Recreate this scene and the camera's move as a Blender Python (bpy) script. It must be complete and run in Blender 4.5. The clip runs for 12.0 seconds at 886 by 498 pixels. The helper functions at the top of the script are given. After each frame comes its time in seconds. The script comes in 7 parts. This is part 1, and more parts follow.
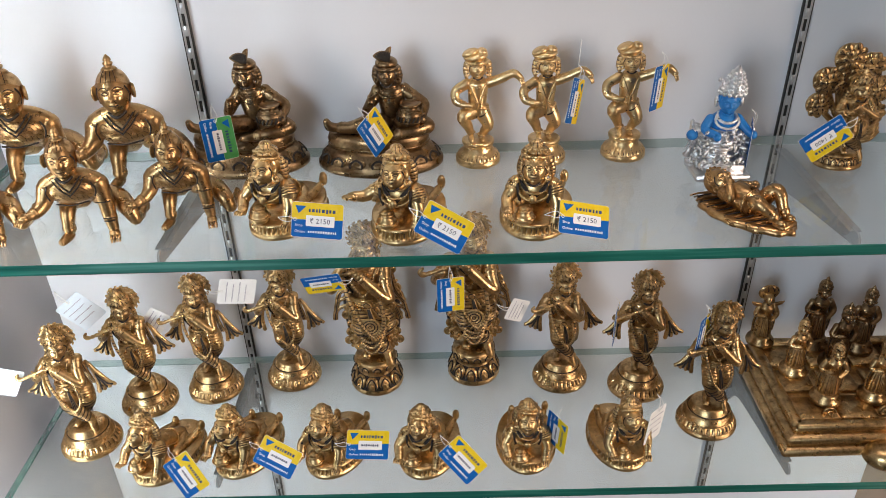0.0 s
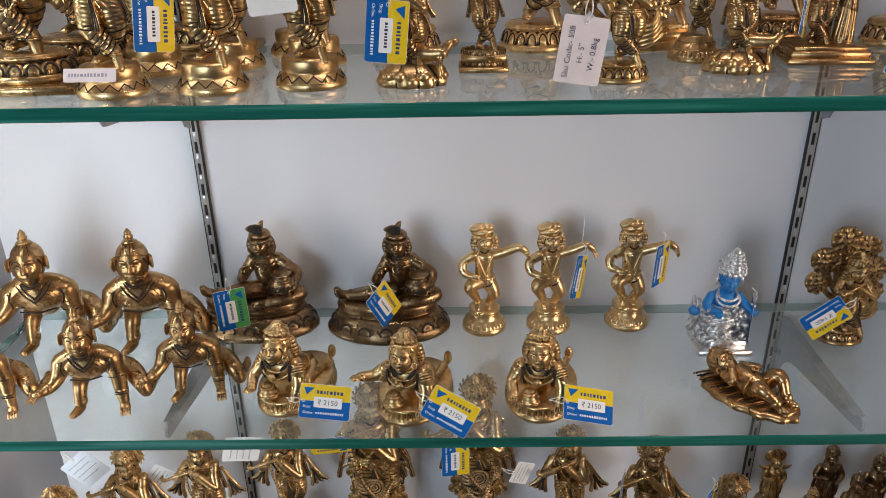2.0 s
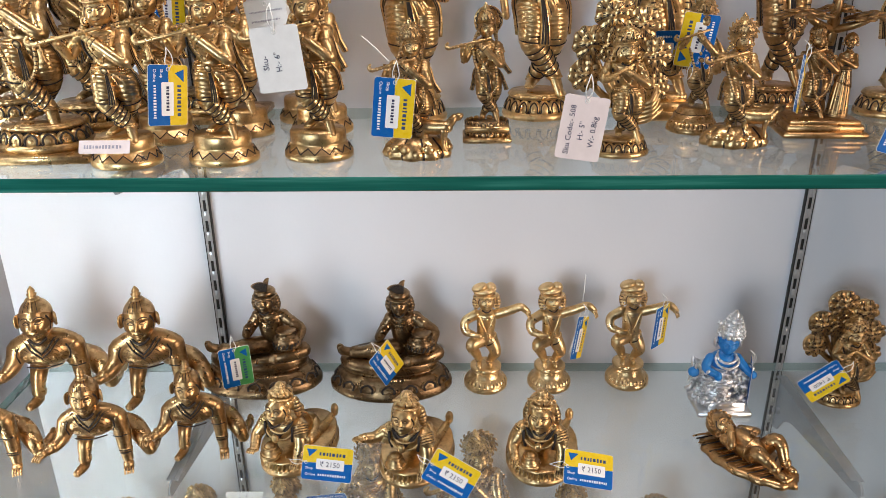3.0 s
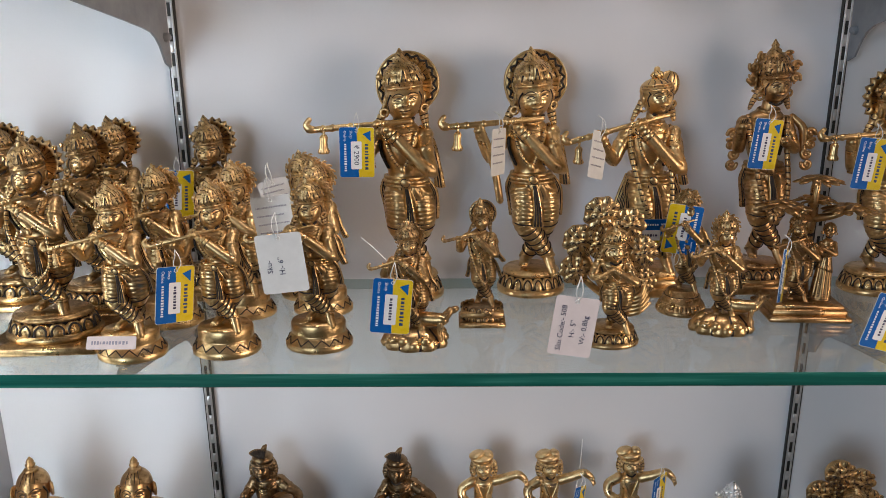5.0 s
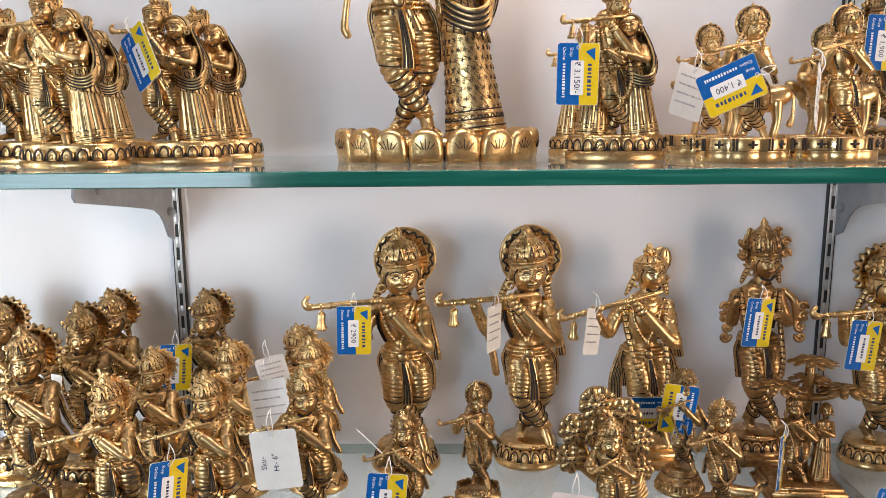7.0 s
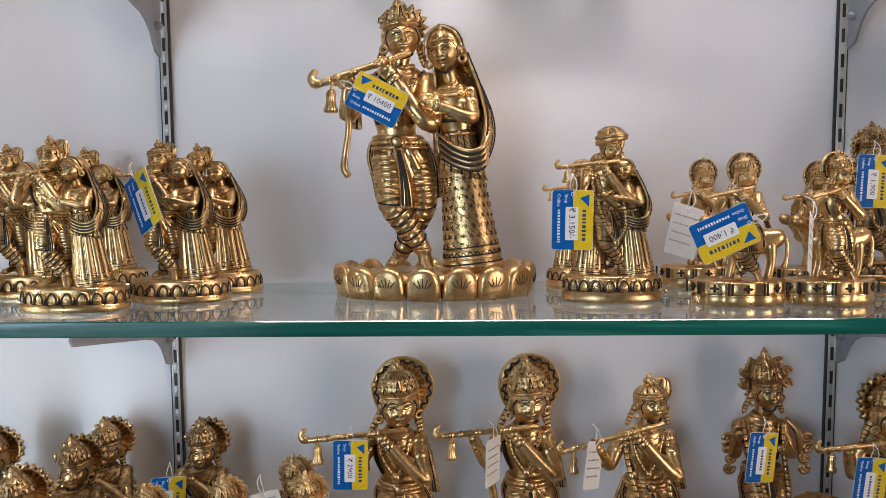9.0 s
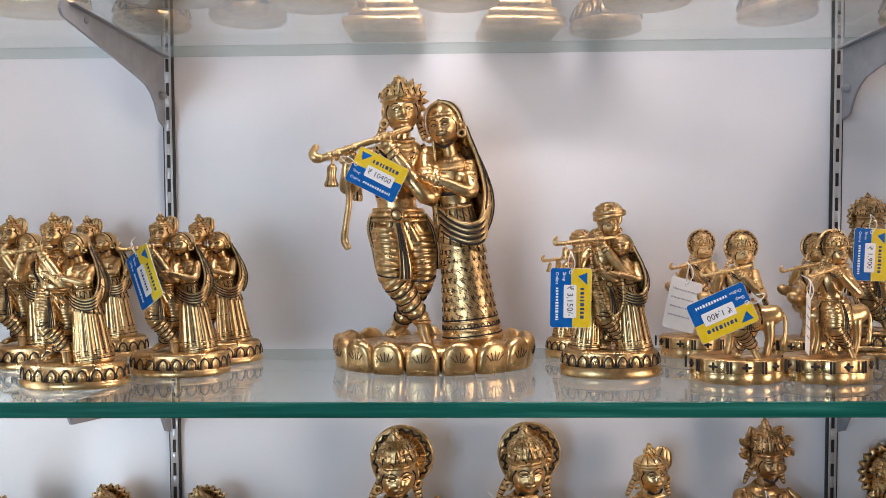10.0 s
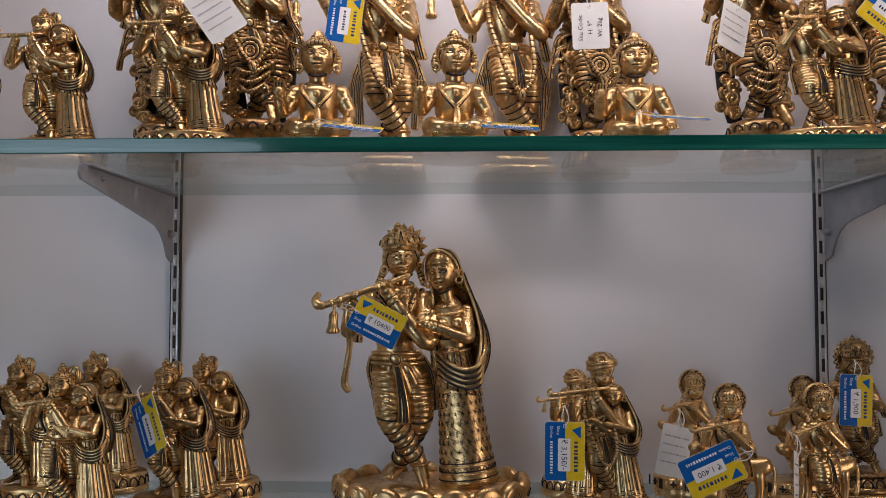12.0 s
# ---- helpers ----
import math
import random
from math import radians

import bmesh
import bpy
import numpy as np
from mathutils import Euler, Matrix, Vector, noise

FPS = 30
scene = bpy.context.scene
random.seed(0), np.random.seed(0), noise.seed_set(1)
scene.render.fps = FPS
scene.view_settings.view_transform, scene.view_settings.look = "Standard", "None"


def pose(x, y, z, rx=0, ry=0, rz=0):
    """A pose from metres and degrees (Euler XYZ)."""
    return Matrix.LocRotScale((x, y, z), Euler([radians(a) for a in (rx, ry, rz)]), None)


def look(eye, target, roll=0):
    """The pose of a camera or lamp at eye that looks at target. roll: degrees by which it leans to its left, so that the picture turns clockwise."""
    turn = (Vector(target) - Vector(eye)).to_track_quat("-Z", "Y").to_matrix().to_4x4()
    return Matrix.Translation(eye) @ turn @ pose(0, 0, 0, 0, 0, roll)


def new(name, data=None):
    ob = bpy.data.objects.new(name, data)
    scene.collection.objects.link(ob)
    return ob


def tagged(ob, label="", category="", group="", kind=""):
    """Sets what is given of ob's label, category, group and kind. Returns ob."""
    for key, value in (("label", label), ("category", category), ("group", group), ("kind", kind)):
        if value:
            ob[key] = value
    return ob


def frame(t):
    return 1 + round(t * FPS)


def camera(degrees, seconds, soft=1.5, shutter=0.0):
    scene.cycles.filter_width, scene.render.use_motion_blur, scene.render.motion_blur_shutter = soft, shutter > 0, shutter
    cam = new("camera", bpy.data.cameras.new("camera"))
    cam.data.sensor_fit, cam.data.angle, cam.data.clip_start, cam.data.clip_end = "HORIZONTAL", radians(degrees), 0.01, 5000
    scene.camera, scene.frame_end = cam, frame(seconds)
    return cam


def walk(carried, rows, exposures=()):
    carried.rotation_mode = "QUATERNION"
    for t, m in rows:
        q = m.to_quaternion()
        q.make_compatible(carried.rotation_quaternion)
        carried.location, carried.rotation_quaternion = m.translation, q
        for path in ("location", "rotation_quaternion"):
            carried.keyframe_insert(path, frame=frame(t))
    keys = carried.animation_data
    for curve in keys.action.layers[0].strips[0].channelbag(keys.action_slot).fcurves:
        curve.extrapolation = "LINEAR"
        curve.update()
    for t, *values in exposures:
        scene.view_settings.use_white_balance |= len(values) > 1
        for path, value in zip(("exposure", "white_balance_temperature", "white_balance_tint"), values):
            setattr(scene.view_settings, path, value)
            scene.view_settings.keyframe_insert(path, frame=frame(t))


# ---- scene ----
cam = camera(59.1, 12.0, soft=0.45)
PATH = [
    (0, (-0.056, -0.863, 1.067), (-0.075, 0.841, 0.021), -1.8),
    (0.5, (-0.053, -0.854, 1.088), (-0.075, 0.875, 0.082), -1.8),
    (1, (-0.052, -0.842, 1.117), (-0.08, 0.922, 0.174), -1.7),
    (1.5, (-0.051, -0.836, 1.14), (-0.08, 0.984, 0.312), -1.6),
    (2, (-0.055, -0.836, 1.152), (-0.085, 0.978, 0.311), -1.1),
    (2.5, (-0.059, -0.838, 1.161), (-0.091, 0.988, 0.344), -0.7),
    (3, (-0.056, -0.836, 1.186), (-0.089, 1.011, 0.42), -0.6),
    (3.2, (-0.054, -0.833, 1.197), (-0.089, 1.021, 0.447), -0.6),
    (4.8, (-0.05, -0.828, 1.26), (-0.086, 1.093, 0.704), -0.6),
    (5, (-0.052, -0.828, 1.272), (-0.084, 1.098, 0.733), -0.6),
    (5.5, (-0.05, -0.824, 1.29), (-0.086, 1.113, 0.796), -0.8),
    (6, (-0.046, -0.822, 1.318), (-0.081, 1.136, 0.911), -0.9),
    (6.5, (-0.046, -0.818, 1.341), (-0.082, 1.148, 0.975), -0.8),
    (7, (-0.046, -0.815, 1.362), (-0.081, 1.158, 1.033), -0.5),
    (7.2, (-0.046, -0.814, 1.365), (-0.08, 1.163, 1.066), -0.4),
    (8.8, (-0.037, -0.81, 1.408), (-0.091, 1.185, 1.271), -0.4),
    (9, (-0.039, -0.81, 1.418), (-0.085, 1.184, 1.277), -0.5),
    (9.5, (-0.038, -0.808, 1.433), (-0.083, 1.189, 1.328), -0.5),
    (10, (-0.036, -0.812, 1.454), (-0.087, 1.187, 1.398), -0.4),
    (10.5, (-0.037, -0.818, 1.479), (-0.085, 1.181, 1.496), -0.2),
    (11, (-0.036, -0.825, 1.502), (-0.083, 1.174, 1.552), -0.1),
    (11.5, (-0.036, -0.833, 1.513), (-0.08, 1.165, 1.607), -0.0),
    (12, (-0.036, -0.838, 1.525), (-0.078, 1.158, 1.645), -0.1),
]
walk(cam, [(t, look(eye, target, roll)) for t, eye, target, roll in PATH],
     [(0, 0.05, 6500, 10.0), (0.6, 0.15, 6500, 10.0), (1.1, 0.14, 6500, 10.0), (1.45, -0.3, 6300, 10.0), (2.0, -0.29, 6335, 10.0), (2.5, -0.27, 6368, 10.0), (3.0, 0.1, 6400, 10.0), (3.3, 0.04, 6392, 10.0), (4.8, -0.44, 6350, 10.0), (5.0, -0.44, 6350, 10.0), (5.5, -0.08, 6350, 10.0), (6.0, -0.18, 6350, 10.0), (6.5, -0.18, 6400, 10.0), (7.0, -0.02, 6450, 10.0), (9.0, -0.56, 6120, 10.0), (9.5, -0.44, 6120, 10.0), (10.0, -0.36, 6130, 10.5), (10.5, -0.8, 6208, 11.8), (11.0, -1.03, 6250, 13.0), (11.5, -1.42, 6250, 13.5), (12, -1.58, 6250, 14.0)])
# == place ==
# ---------------------------------------------------------------- world, lights
world = bpy.data.worlds.new("shop_daylight")
scene.world = world
world.use_nodes = True
wn = world.node_tree
sky = wn.nodes.new("ShaderNodeTexSky")
sky.sky_type, sky.sun_disc = "NISHITA", False
sky.sun_elevation, sky.sun_rotation = radians(38), radians(120)
wn.nodes["Background"].inputs["Strength"].default_value = 0.10
wn.links.new(sky.outputs[0], wn.nodes["Background"].inputs["Color"])


def area(name, m, sx, sy, watts, colour):
    lamp = bpy.data.lights.new(name, "AREA")
    lamp.shape, lamp.size, lamp.size_y, lamp.energy, lamp.color = "RECTANGLE", sx, sy, watts, colour
    ob = new(name, lamp)
    ob.matrix_basis = m
    return ob


# daylight through the shop window on the side wall, and through the glazed front behind the camera
area("window_daylight", look((2.32, -1.75, 1.35), (0.0, -0.2, 1.15)), 1.3, 1.5, 52, (1.0, 0.79, 0.65))
area("front_daylight", look((-1.62, -3.35, 1.55), (-0.1, 0.0, 1.0)), 1.2, 1.5, 50, (0.71, 0.86, 1.0))
# tube light standing in the niche's corner, behind the front edge of the side panel
area("corner_tube_light", look((-0.592, -0.275, 0.76), (-0.43, 0.03, 0.76)), 0.02, 1.4, 2.5, (0.86, 0.95, 1.0))
area("low_corner_tube_light", look((0.592, -0.275, 0.13), (0.43, 0.03, 0.13)), 0.02, 0.25, 0.5, (1.0, 0.95, 0.88))
# warm light over the top shelf
area("canopy_light", look((0.10, -0.34, 2.12), (0.10, 0.02, 1.72)), 1.0, 0.08, 12.0, (1.0, 0.86, 0.82))


# ---------------------------------------------------------------- materials
def shader(name):
    m = bpy.data.materials.new(name)
    m.use_nodes = True
    t = m.node_tree
    return m, t, t.nodes["Principled BSDF"]


def node(t, kind, links=None, **values):
    n = t.nodes.new(kind)
    for key, v in values.items():
        n.inputs[key].default_value = v
    for key, s in (links or {}).items():
        t.links.new(s, n.inputs[key])
    return n


def ramp(t, fac, stops):
    r = t.nodes.new("ShaderNodeValToRGB")
    el = r.color_ramp.elements
    while len(el) < len(stops):
        el.new(0.5)
    for e, (p, c) in zip(el, stops):
        e.position, e.color = p, (*c, 1)
    t.links.new(fac, r.inputs["Fac"])
    return r.outputs["Color"]


def brass(name, bright, dark, rough=0.34, metal=1.0, tarnish=0.5, chased=False):
    """Cast metal, satin polished: tarnish blotches, faint hammering and fine casting grain.
    chased: with a cut pattern of rosettes and wavy lines, the cuts filled with black oxide."""
    m, t, b = shader(name)
    co = t.nodes.new("ShaderNodeTexCoord").outputs["Object"]
    wob = node(t, "ShaderNodeTexNoise", {"Vector": co}, Scale=210.0, Detail=4.0, Roughness=0.55)
    blot = node(t, "ShaderNodeTexNoise", {"Vector": co}, Scale=70.0, Detail=6.0, Roughness=0.7)
    grain = node(t, "ShaderNodeTexNoise", {"Vector": co}, Scale=1300.0, Detail=2.0)
    rnd = t.nodes.new("ShaderNodeObjectInfo").outputs["Random"]
    tone = node(t, "ShaderNodeMapRange", {"Value": rnd}, **{"To Min": 0.84, "To Max": 1.06})
    mid = tuple(0.6 * p + 0.4 * q for p, q in zip(bright, dark))
    patch = ramp(t, blot.outputs["Fac"], [(0.30, dark), (0.32 + 0.20 * tarnish, mid), (0.66, bright)])
    cuts = None
    if chased:
        cell = node(t, "ShaderNodeTexVoronoi", {"Vector": co}, Scale=210.0)
        rings = node(t, "ShaderNodeMath", {0: cell.outputs["Distance"]})
        rings.operation, rings.inputs[1].default_value = "MULTIPLY", 26.0
        rs = node(t, "ShaderNodeMath", {0: rings.outputs[0]})
        rs.operation = "SINE"
        wave = node(t, "ShaderNodeTexWave", {"Vector": co}, Scale=92.0, Distortion=5.0, Detail=2.0)
        wave.bands_direction = "DIAGONAL"
        ws = node(t, "ShaderNodeMapRange", {"Value": wave.outputs["Fac"]}, **{"From Min": 0.0, "From Max": 1.0, "To Min": -1.0, "To Max": 1.0})
        pick = node(t, "ShaderNodeMapRange", {"Value": wob.outputs["Fac"]}, **{"From Min": 0.48, "From Max": 0.52})
        both = t.nodes.new("ShaderNodeMix")
        t.links.new(pick.outputs[0], both.inputs[0])
        t.links.new(rs.outputs[0], both.inputs[2])
        t.links.new(ws.outputs[0], both.inputs[3])
        cuts = node(t, "ShaderNodeMapRange", {"Value": both.outputs[0]}, **{"From Min": -0.74, "From Max": -0.98}).outputs[0]
        inlay = t.nodes.new("ShaderNodeMix")
        inlay.data_type = "RGBA"
        t.links.new(cuts, inlay.inputs[0])
        t.links.new(patch, inlay.inputs[6])
        inlay.inputs[7].default_value = (0.075, 0.044, 0.020, 1)
        patch = inlay.outputs[2]
    hsv = node(t, "ShaderNodeHueSaturation", {"Color": patch, "Value": tone.outputs[0]})
    t.links.new(hsv.outputs[0], b.inputs["Base Color"])
    b.inputs["Metallic"].default_value = metal
    r = node(t, "ShaderNodeMapRange", {"Value": blot.outputs["Fac"]}, **{"From Min": 0.3, "From Max": 0.7, "To Min": rough + 0.14, "To Max": rough - 0.06})
    t.links.new(r.outputs[0], b.inputs["Roughness"])
    b1 = node(t, "ShaderNodeBump", {"Height": wob.outputs["Fac"]}, Strength=0.15, Distance=0.0010)
    if chased:
        b2 = node(t, "ShaderNodeBump", {"Height": cuts, "Normal": b1.outputs[0]}, Strength=0.8, Distance=0.0006)
        b2.invert = True
        b1 = b2
    b3 = node(t, "ShaderNodeBump", {"Height": grain.outputs["Fac"], "Normal": b1.outputs[0]}, Strength=0.10, Distance=0.0002)
    t.links.new(b3.outputs[0], b.inputs["Normal"])
    return m


def painted(name, colour, rough=0.6, var=0.06, scale=8.0, bump=0.05, grain=400.0):
    m, t, b = shader(name)
    co = t.nodes.new("ShaderNodeTexCoord").outputs["Object"]
    n1 = node(t, "ShaderNodeTexNoise", {"Vector": co}, Scale=scale, Detail=6.0, Roughness=0.6)
    n2 = node(t, "ShaderNodeTexNoise", {"Vector": co}, Scale=grain, Detail=2.0)
    c = ramp(t, n1.outputs["Fac"], [(0.3, tuple(max(0, v - var) for v in colour)), (0.7, tuple(min(1, v + var * 0.4) for v in colour))])
    t.links.new(c, b.inputs["Base Color"])
    b.inputs["Roughness"].default_value = rough
    bp = node(t, "ShaderNodeBump", {"Height": n2.outputs["Fac"]}, Strength=bump, Distance=0.002)
    t.links.new(bp.outputs[0], b.inputs["Normal"])
    return m


def glassy(name, tint, gloss_rough=0.02, dust=0.05):
    """Clear float glass: straight-through light with a faint tint, a Fresnel gloss and a film of dust."""
    m = bpy.data.materials.new(name)
    m.use_nodes = True
    t = m.node_tree
    t.nodes.remove(t.nodes["Principled BSDF"])
    out = t.nodes["Material Output"]
    clear = node(t, "ShaderNodeBsdfTransparent", Color=(*tint, 1))
    gloss = node(t, "ShaderNodeBsdfGlossy", Color=(1, 1, 1, 1), Roughness=gloss_rough)
    film = node(t, "ShaderNodeBsdfDiffuse", Color=(0.75, 0.78, 0.78, 1))
    co = t.nodes.new("ShaderNodeTexCoord").outputs["Object"]
    n1 = node(t, "ShaderNodeTexNoise", {"Vector": co}, Scale=9.0, Detail=8.0, Roughness=0.7)
    amount = node(t, "ShaderNodeMapRange", {"Value": n1.outputs["Fac"]}, **{"From Min": 0.3, "From Max": 0.75, "To Min": dust * 0.4, "To Max": dust * 1.5})
    base = node(t, "ShaderNodeMixShader", {0: amount.outputs[0], 1: clear.outputs[0], 2: film.outputs[0]})
    facing = t.nodes.new("ShaderNodeLayerWeight").outputs["Facing"]
    steep = t.nodes.new("ShaderNodeMath")
    steep.operation = "POWER"
    steep.inputs[1].default_value = 4.5
    t.links.new(facing, steep.inputs[0])
    fres = node(t, "ShaderNodeMapRange", {"Value": steep.outputs[0]}, **{"To Min": 0.045, "To Max": 0.95})
    mix = node(t, "ShaderNodeMixShader", {0: fres.outputs[0], 1: base.outputs[0], 2: gloss.outputs[0]})
    t.links.new(mix.outputs[0], out.inputs["Surface"])
    return m


def edge_glass():
    """The sawn, polished edge: deep bottle green with long streaks."""
    m, t, b = shader("green_glass_edge")
    co = t.nodes.new("ShaderNodeTexCoord").outputs["Object"]
    mp = node(t, "ShaderNodeMapping", {"Vector": co}, Scale=(6.0, 40.0, 160.0))
    n1 = node(t, "ShaderNodeTexNoise", {"Vector": mp.outputs[0]}, Scale=1.0, Detail=4.0)
    c = ramp(t, n1.outputs["Fac"], [(0.3, (0.006, 0.075, 0.058)), (0.55, (0.014, 0.135, 0.105)), (0.75, (0.05, 0.24, 0.19))])
    t.links.new(c, b.inputs["Base Color"])
    b.inputs["Roughness"].default_value = 0.12
    b.inputs["Coat Weight"].default_value = 0.6
    return m


FINISH = {
    "polished_cast_brass": ((0.90, 0.615, 0.292), (0.30, 0.178, 0.074), 0.29, 0.60),
    "warm_worn_or_shaded_brass": ((0.68, 0.420, 0.190), (0.22, 0.124, 0.050), 0.28, 0.70),
    "pale_bright_brass": ((0.90, 0.645, 0.335), (0.40, 0.262, 0.118), 0.30, 0.50),
    "antique_brown_brass": ((0.40, 0.258, 0.132), (0.12, 0.072, 0.036), 0.27, 0.9),
    "antique_gold_brass": ((0.82, 0.545, 0.255), (0.15, 0.086, 0.036), 0.28, 0.85),
}
METAL = {n: brass(n, c1, c2, r, 1.0, t) for n, (c1, c2, r, t) in FINISH.items()}
CHASED = {n: brass("chased_" + n, c1, c2, r, 1.0, t, True) for n, (c1, c2, r, t) in FINISH.items()}
BRASS, BRASS_WARM, BRASS_PALE = METAL["polished_cast_brass"], METAL["warm_worn_or_shaded_brass"], METAL["pale_bright_brass"]
ANTIQUE, ANTIQUE_MID = METAL["antique_brown_brass"], METAL["antique_gold_brass"]
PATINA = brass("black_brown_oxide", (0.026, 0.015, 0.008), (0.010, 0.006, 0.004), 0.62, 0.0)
SILVER = brass("silver_foil", (0.97, 0.97, 0.98), (0.80, 0.80, 0.82), 0.30, tarnish=0.2)
BLUE_SKIN = painted("blue_enamel", (0.02, 0.20, 0.52), 0.35, 0.03, 60.0, 0.05)
PLASTER = painted("white_wall_laminate", (0.79, 0.79, 0.815), 0.55, 0.03, 3.0, 0.04, 260.0)
PANEL_GREY = painted("grey_side_laminate", (0.36, 0.36, 0.38), 0.5, 0.03, 5.0, 0.05)
CEILING = painted("grey_ceiling_paint", (0.22, 0.21, 0.20), 0.8, 0.03, 2.0)
ROOM_WALL = painted("brown_shop_panelling", (0.10, 0.078, 0.060), 0.8, 0.03, 2.0)
FLOOR = painted("brown_floor_tile", (0.10, 0.072, 0.052), 0.3, 0.04, 4.0)
STEEL = painted("bright_slotted_steel", (0.60, 0.60, 0.61), 0.30, 0.04, 40.0, 0.02)
STEEL.node_tree.nodes["Principled BSDF"].inputs["Metallic"].default_value = 0.55
WARM_BOUNCE = painted("warm_bounce_panel", (0.48, 0.35, 0.24), 0.5, 0.05, 6.0, 0.05)
EDGE_DIM = painted("ground_glass_edge", (0.34, 0.42, 0.41), 0.4, 0.05, 30.0)
ZINC = painted("grey_zinc_coat", (0.27, 0.28, 0.30), 0.38, 0.06, 40.0, 0.05)
SLOT_AND_GAP_SHADE = painted("dark_slot_and_gap_shade", (0.03, 0.028, 0.025), 0.6, 0.01)
GLASS = glassy("clear_float_glass", (0.93, 0.965, 0.955))
EDGE = edge_glass()
CARD = painted("white_card", (0.82, 0.82, 0.80), 0.7, 0.05, 90.0)
CARD_PINK = painted("pinkish_white_card", (0.82, 0.72, 0.70), 0.7, 0.05, 90.0)
CARD_COOL = painted("pale_blue_paper", (0.70, 0.78, 0.85), 0.7, 0.05, 90.0)
YELLOW = painted("yellow_print", (0.78, 0.56, 0.02), 0.4, 0.06, 120.0)
BLUE = painted("blue_print", (0.002, 0.115, 0.40), 0.5, 0.02, 120.0)
for ink in (YELLOW, BLUE):
    ink.node_tree.nodes["Principled BSDF"].inputs["Specular IOR Level"].default_value = 0.15
NAVY = painted("navy_print", (0.02, 0.05, 0.16), 0.45, 0.01, 120.0)
GREEN = painted("green_print", (0.07, 0.30, 0.09), 0.4, 0.03, 120.0)
STICKER = painted("white_sticker", (0.84, 0.84, 0.84), 0.5, 0.03, 200.0)
INK = painted("blue_black_ink", (0.03, 0.03, 0.08), 0.6, 0.01, 300.0)
INK_GREY = painted("grey_pencil_ink", (0.38, 0.36, 0.42), 0.7, 0.05, 300.0)
PRINT_WHITE = painted("white_print", (0.85, 0.87, 0.9), 0.5, 0.02, 200.0)
THREAD = painted("white_nylon_thread", (0.80, 0.79, 0.76), 0.5, 0.05, 300.0)
LAMP_WHITE = painted("lamp_housing_white", (0.8, 0.8, 0.8), 0.4, 0.02)


# ---------------------------------------------------------------- modelling tools
def spline(P, n):
    """n points of a Catmull-Rom curve through P."""
    P = np.asarray(P, float)
    if len(P) == 2:
        return P[0] + (P[1] - P[0]) * np.linspace(0, 1, n)[:, None]
    Q = np.vstack([2 * P[0] - P[1], P, 2 * P[-1] - P[-2]])
    s = np.linspace(0, len(P) - 1 - 1e-9, n)
    i, u = s.astype(int), (s % 1)[:, None]
    a, b, c, d = Q[i], Q[i + 1], Q[i + 2], Q[i + 3]
    return 0.5 * (2 * b + (c - a) * u + (2 * a - 5 * b + 4 * c - d) * u**2 + (3 * b - a - 3 * c + d) * u**3)


